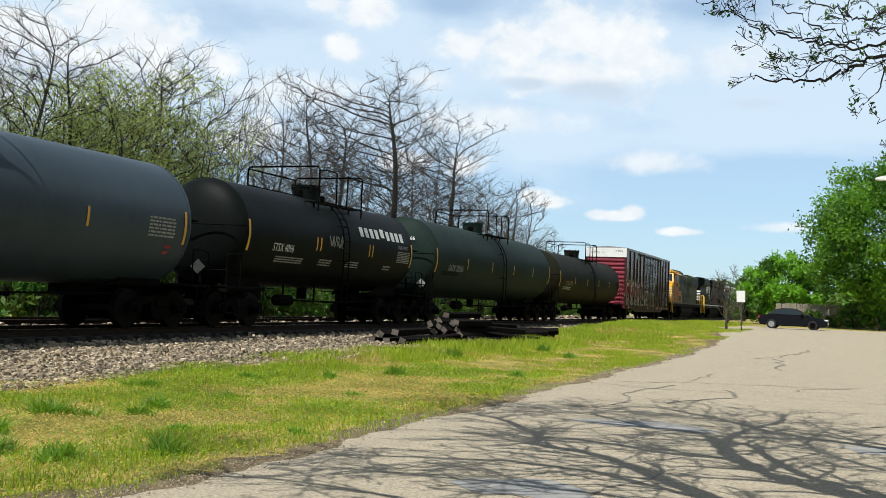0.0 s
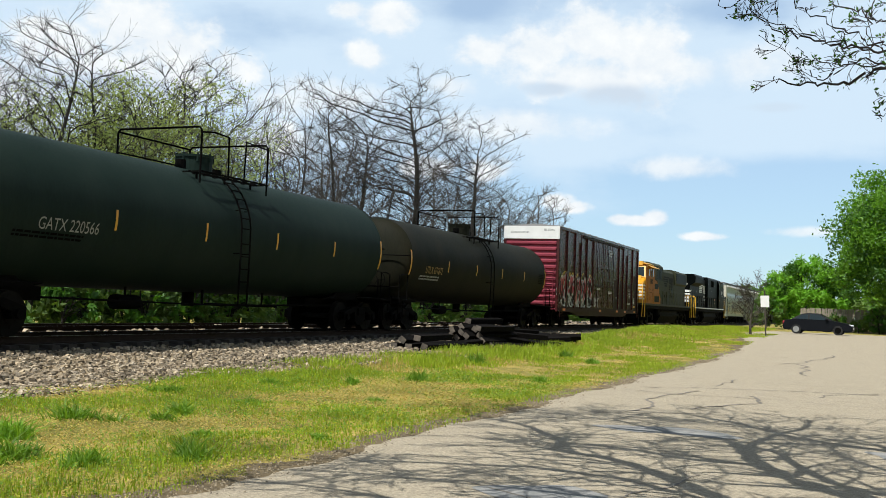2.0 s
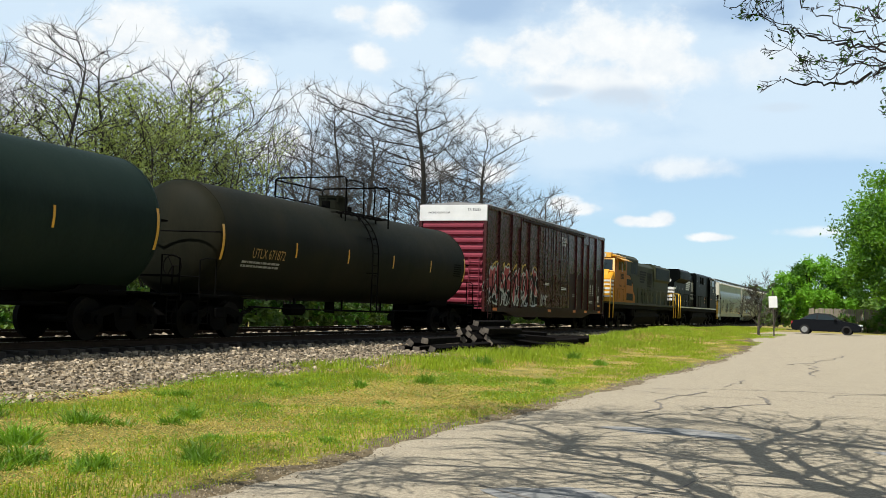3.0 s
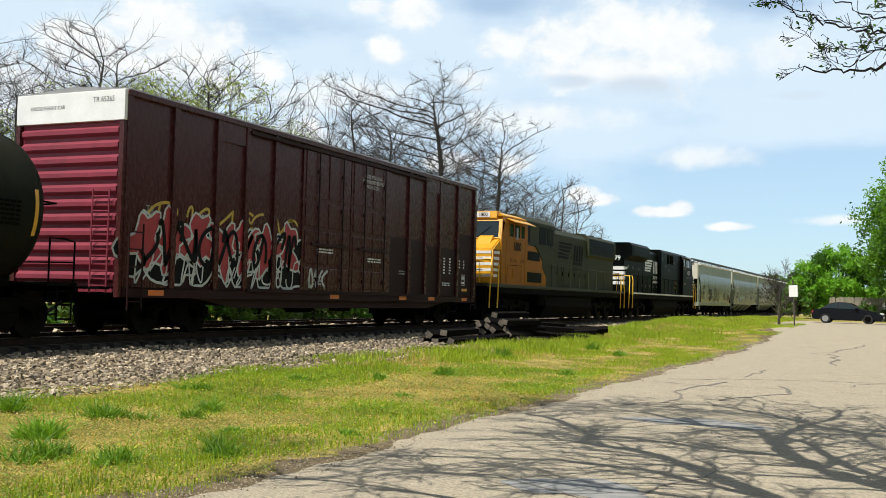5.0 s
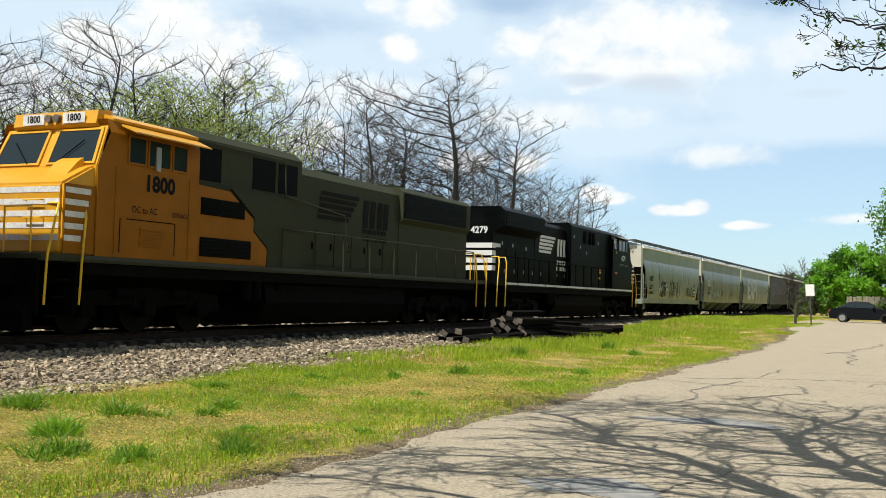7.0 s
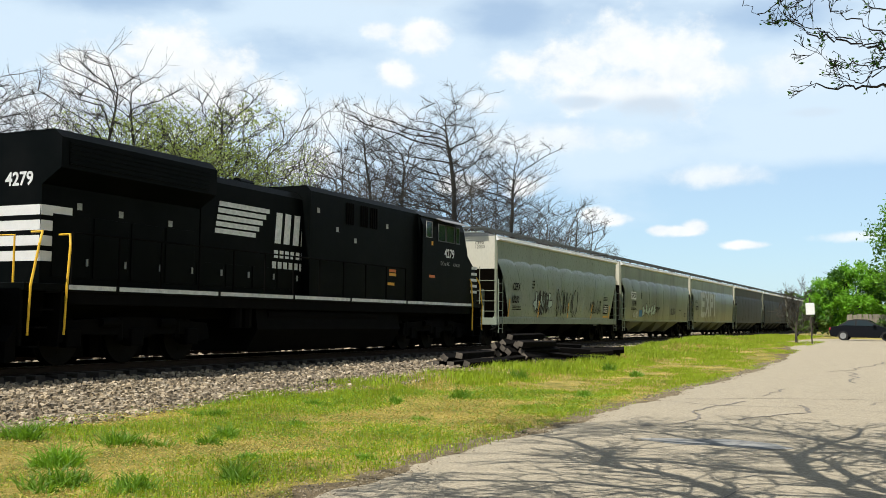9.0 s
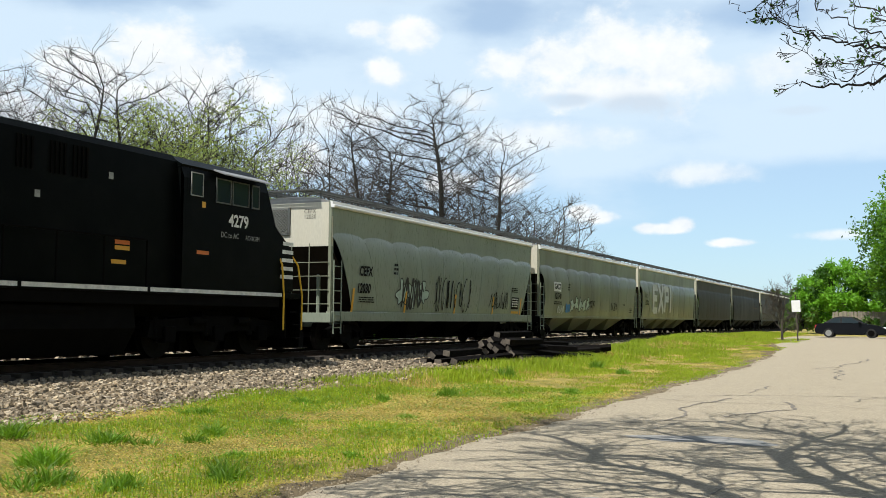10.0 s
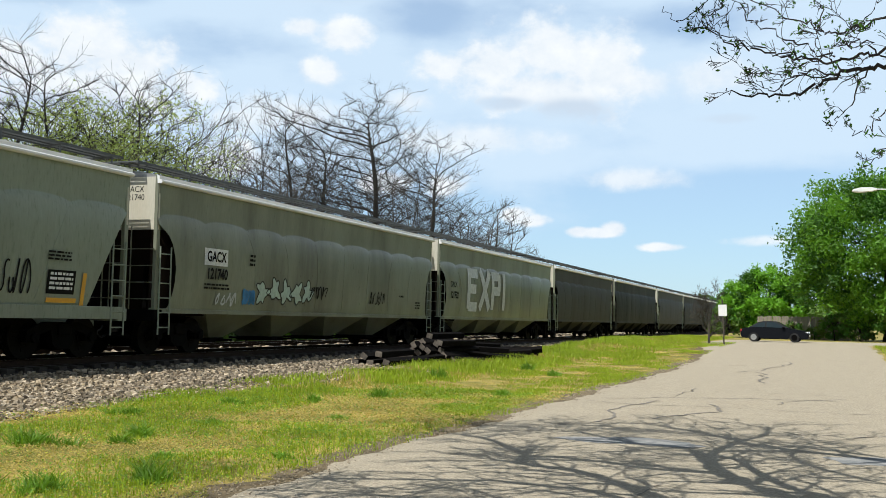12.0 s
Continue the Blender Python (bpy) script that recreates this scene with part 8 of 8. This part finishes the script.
def make_near_tree():
    t = thing("tree", "bare tree with budding twigs overhanging the road", "tree")
    root = Vector((4.3, 2.6, 0))
    bm = bmesh.new()
    pipe(bm, [(4.3, 2.6, -0.2), (4.28, 2.62, 0.3), (4.2, 2.7, 1.6), (4.05, 2.9, 3.4), (3.9, 3.1, 5.0), (3.95, 3.1, 7.5), (3.8, 3.0, 10.5)], 0.24, 12)
    part("trunk", bm, M["bark_near"], t, smooth=True)
    up = lambda gx, gy, z: (gx - 0.14 * z, gy - 0.60 * z, z)   # the point at height z whose shadow falls at gx, gy
    count = [0]

    def limb(r0, r1, kids, length, *path):
        got = ([], [], [])
        grow_twigs(got, path, r0, r1, 90 + count[0], kids, length, 3, 0.10, 0.0, 0.011)
        count[0] += 1
        new("limb", mesh_np("limb", [tuple(v) for v in got[0]], got[1], [M["bark_near"]], smooth=True)).parent = t

    limb(0.20, 0.05, 20, 2.2, (3.9, 3.1, 5.0), up(2.00, 8.30, 5.9), up(0.90, 9.30, 6.1), up(-0.30, 10.30, 6.3), up(-0.67, 10.80, 6.4), up(-1.05, 11.60, 6.9), up(-1.29, 12.40, 7.3), up(-1.59, 13.50, 7.9), up(-1.94, 13.85, 8.1), up(-2.40, 13.85, 8.2), up(-3.20, 13.90, 8.3))
    limb(0.10, 0.04, 14, 2.0, up(0.90, 9.30, 6.1), up(0.20, 10.30, 6.3), up(-0.30, 10.80, 6.4), up(-0.67, 11.70, 6.6), up(-0.89, 12.50, 6.8), up(-1.15, 13.05, 7.6), up(-1.32, 12.75, 7.5))
    limb(0.085, 0.03, 16, 2.0, up(-1.30, 12.70, 7.4), up(-1.31, 13.70, 7.9), up(-1.13, 14.80, 8.4), up(-0.84, 16.10, 8.4), up(-0.90, 17.30, 9.0))
    limb(0.13, 0.03, 26, 2.4, (3.95, 3.1, 7.0), up(1.60, 12.80, 7.8), up(0.60, 13.60, 8.0), up(-0.22, 14.10, 8.1), up(-0.89, 14.50, 8.2), up(-1.29, 15.10, 8.6), up(-1.72, 15.70, 8.9), up(-2.27, 16.30, 9.3), up(-2.85, 16.70, 9.6), up(-3.80, 16.40, 9.6))
    limb(0.060, 0.05, 18, 1.9, up(-1.05, 11.60, 6.9), up(-1.56, 11.54, 6.9), up(-2.05, 11.67, 7.1), up(-2.54, 11.93, 7.3), up(-3.09, 12.03, 7.5), up(-3.32, 11.90, 7.5))
    limb(0.085, 0.03, 16, 1.8, up(-3.28, 11.35, 7.2), up(-3.34, 11.90, 7.5), up(-3.67, 12.50, 7.8), up(-4.39, 13.50, 8.5), up(-4.90, 13.90, 8.8), up(-5.60, 14.40, 9.2))
    limb(0.13, 0.06, 18, 1.9, (4.0, 3.0, 4.6), up(1.40, 7.20, 5.2), up(-0.60, 8.60, 5.5), up(-1.40, 9.60, 6.0), up(-1.92, 10.30, 6.4), up(-2.23, 10.75, 6.7), up(-2.67, 11.10, 6.9), up(-3.07, 11.24, 7.1), up(-3.34, 11.34, 7.2))
    limb(0.075, 0.03, 22, 1.8, (4.05, 2.9, 4.0), up(1.00, 7.60, 4.6), up(-0.90, 8.90, 5.3), up(-1.72, 9.46, 6.0), up(-2.08, 9.80, 6.2), up(-2.50, 9.88, 6.4), up(-3.20, 9.92, 6.6), up(-3.74, 9.70, 6.6), up(-4.40, 9.46, 6.8), up(-5.40, 9.20, 7.1))
    limb(0.07, 0.025, 24, 2.2, (3.85, 3.0, 9.3), up(1.00, 13.60, 9.4), up(-1.00, 15.00, 9.7), up(-2.40, 15.80, 9.9), up(-4.00, 15.90, 10.2))
    limb(0.06, 0.022, 22, 1.9, (3.9, 3.1, 5.4), up(1.40, 8.00, 5.6), up(-1.00, 8.60, 5.7), up(-3.00, 8.70, 6.0), up(-5.00, 8.50, 6.7))
    limb(0.06, 0.022, 20, 1.7, (4.0, 3.0, 4.4), up(1.80, 6.20, 4.6), up(-0.50, 6.90, 4.8), up(-2.60, 7.40, 5.3), up(-4.20, 7.80, 6.1), up(-5.60, 7.60, 6.7))
    limb(0.06, 0.022, 24, 2.0, (3.95, 3.1, 6.2), up(2.00, 10.40, 6.6), up(0.40, 11.80, 7.0), up(-0.40, 13.40, 7.3), up(-0.20, 15.20, 8.0))
    limb(0.05, 0.022, 20, 2.0, up(-2.40, 13.85, 8.2), up(-3.30, 14.80, 8.8), up(-4.30, 15.20, 9.2), up(-5.20, 15.40, 9.5))
    limb(0.07, 0.02, 8, 1.8, (3.8, 3.0, 10.3), (3.2, 3.4, 11.5), (2.2, 4.4, 12.5))
    limb(0.09, 0.02, 9, 1.8, (3.95, 3.1, 6.4), (5.4, 3.6, 7.6), (7.0, 4.2, 8.4))
    # the low drooping branch with small opening leaves
    def twig(r0, r1, kids, length, *path):
        got, i = ([], [], []), count[0] - 15
        grow_twigs(got, path, r0, r1, 130 + i, kids, length, 3, 0.05, 0.04)
        count[0] += 1
        new("twig", mesh_np("twig", [tuple(v) for v in got[0]], got[1], [M["bark_near"]], smooth=True)).parent = t
        rnd = random.Random(i)
        keep = [p for p in got[2] if rnd.random() < 0.3]
        new("foliage", leaf_mesh("foliage", keep, "leaf_dark", 0.019, 2, 0.015, 7 + i)).parent = t

    twig(0.024, 0.004, 7, 0.30, (3.92, 3.05, 4.6), (3.2, 5.2, 4.7), (2.0, 7.0, 4.1), (1.0, 7.8, 3.62), (0.41, 8.0, 3.50), (0.25, 8.0, 3.48), (0.08, 8.0, 3.45), (-0.06, 7.98, 3.37), (-0.20, 7.97, 3.32), (-0.38, 7.97, 3.30), (-0.60, 7.97, 3.33), (-0.70, 7.97, 3.39))
    twig(0.012, 0.004, 8, 0.32, (1.0, 7.8, 3.75), (0.41, 8.0, 3.62), (0.25, 8.02, 3.58), (0.08, 8.0, 3.56), (-0.17, 7.98, 3.57), (-0.38, 7.98, 3.64), (-0.59, 7.96, 3.70), (-0.78, 7.95, 3.81), (-0.89, 7.95, 3.93))
    twig(0.007, 0.003, 6, 0.28, (0.08, 8.0, 3.56), (-0.10, 8.05, 3.60), (-0.31, 8.1, 3.65), (-0.52, 8.1, 3.75), (-0.70, 8.1, 3.81), (-0.87, 8.1, 3.91))
    twig(0.007, 0.003, 7, 0.30, (0.14, 8.0, 3.46), (0.01, 7.9, 3.55), (-0.13, 7.85, 3.63), (-0.29, 7.8, 3.70), (-0.45, 7.8, 3.81), (-0.56, 7.8, 3.89), (-0.59, 7.8, 4.01), (-0.65, 7.8, 4.06))
    twig(0.010, 0.003, 7, 0.30, (1.2, 7.7, 4.1), (0.41, 8.1, 3.87), (0.25, 8.1, 3.82), (0.15, 8.1, 3.80), (0.03, 8.1, 3.78), (-0.08, 8.1, 3.86), (-0.23, 8.1, 3.92), (-0.41, 8.1, 4.03), (-0.80, 8.1, 4.2))
    twig(0.005, 0.003, 3, 0.2, (-0.02, 8.1, 4.02), (-0.03, 8.1, 3.89), (-0.06, 8.05, 3.74), (-0.03, 8.0, 3.60))
    twig(0.006, 0.003, 3, 0.2, (-0.55, 8.0, 4.4), (-0.74, 8.0, 4.08), (-0.80, 8.0, 3.97), (-0.91, 8.0, 3.88), (-1.04, 8.0, 3.88))
    twig(0.005, 0.003, 2, 0.2, (-0.70, 8.0, 4.3), (-0.85, 8.0, 4.09), (-0.95, 8.0, 4.00), (-1.10, 8.0, 3.94), (-1.18, 8.0, 4.07))
    twig(0.006, 0.003, 4, 0.25, (0.08, 8.0, 3.46), (-0.10, 7.9, 3.46), (-0.24, 7.9, 3.41), (-0.38, 7.9, 3.34), (-0.49, 7.9, 3.45), (-0.59, 7.9, 3.55))
    twig(0.006, 0.003, 4, 0.25, (0.08, 8.0, 3.47), (-0.20, 8.1, 3.47), (-0.34, 8.1, 3.50), (-0.45, 8.1, 3.55), (-0.56, 8.1, 3.62))
    twig(0.007, 0.003, 6, 0.28, (1.0, 7.8, 3.66), (0.41, 7.9, 3.55), (0.30, 7.9, 3.65), (0.20, 7.9, 3.64), (0.13, 7.9, 3.63), (0.18, 7.9, 3.74), (0.32, 7.9, 3.87), (0.37, 7.9, 3.98))
    twig(0.006, 0.0025, 3, 0.15, (0.31, 8.0, 3.50), (0.21, 8.0, 3.31), (0.14, 8.0, 3.17), (0.05, 8.0, 3.10), (0.04, 8.0, 3.03))
    twig(0.006, 0.0025, 3, 0.15, (1.0, 7.8, 3.6), (0.60, 7.95, 3.35), (0.40, 8.0, 3.17), (0.36, 8.0, 3.09), (0.28, 8.0, 3.03), (0.18, 8.0, 3.04), (0.13, 8.0, 3.09))
    twig(0.006, 0.0025, 3, 0.15, (1.2, 7.7, 3.6), (0.65, 7.9, 3.1), (0.40, 8.0, 2.88), (0.32, 8.0, 2.79), (0.22, 8.0, 2.74))


make_tie_pile()
make_car()
make_sign()
make_fence()
make_lamp()
make_near_tree()
tree(-6.45, 62.0, 3.9, 801, "small bare shrubby tree beside the sign", trunk_r=0.09, kids=(14, 8, 6), spread=0.85, first=0.1, levels=4, twig=0.013, mat="bark_grey")["group"] = ""


make_tanks()
make_boxcar()
make_yellow_loco()
make_black_loco()
make_hoppers()

# how far the train has come since 1.5 s, in metres
TRAIN_ROWS = [(0.0, 17.53), (1.5, 0.0), (3.5, -23.42), (5.5, -46.12), (6.5, -58.25), (9.5, -93.25), (10.5, -105.2), (12.0, -122.70)]


def train_place(t):
    """A smooth curve through the rows."""
    ts, ss = [r[0] for r in TRAIN_ROWS], [r[1] for r in TRAIN_ROWS]
    v = [(ss[1] - ss[0]) / (ts[1] - ts[0])] + [(ss[i + 1] - ss[i - 1]) / (ts[i + 1] - ts[i - 1]) for i in range(1, len(ts) - 1)] + [(ss[-1] - ss[-2]) / (ts[-1] - ts[-2])]
    i = max(k for k in range(len(ts) - 1) if ts[k] <= t + 1e-9)
    h = ts[i + 1] - ts[i]
    u = (t - ts[i]) / h
    return ((1 + 2 * u) * (1 - u) ** 2 * ss[i] + u * (1 - u) ** 2 * h * v[i] + u * u * (3 - 2 * u) * ss[i + 1] + u * u * (u - 1) * h * v[i + 1])


def motions():
    steps = [i * 0.5 for i in range(25)]
    fine = [i / FPS for i in range(12 * FPS + 1)]
    spin = {}
    for r in (0.457, 0.53):
        spin[r] = [(t, -train_place(t) / r) for t in fine]
    for ob, place in CARS:
        walk(ob, [(t, pose(TRACK_X, place + train_place(t), RAIL_Z)) for t in steps])
        for w in ob.children_recursive:
            if w.name.startswith("wheelset"):
                x, y, z = w.location
                r = 0.53 if z > 0.5 else 0.457
                walk(w, [(t, pose(x, y, z, math.degrees(a) % 360)) for t, a in spin[r]])


motions()
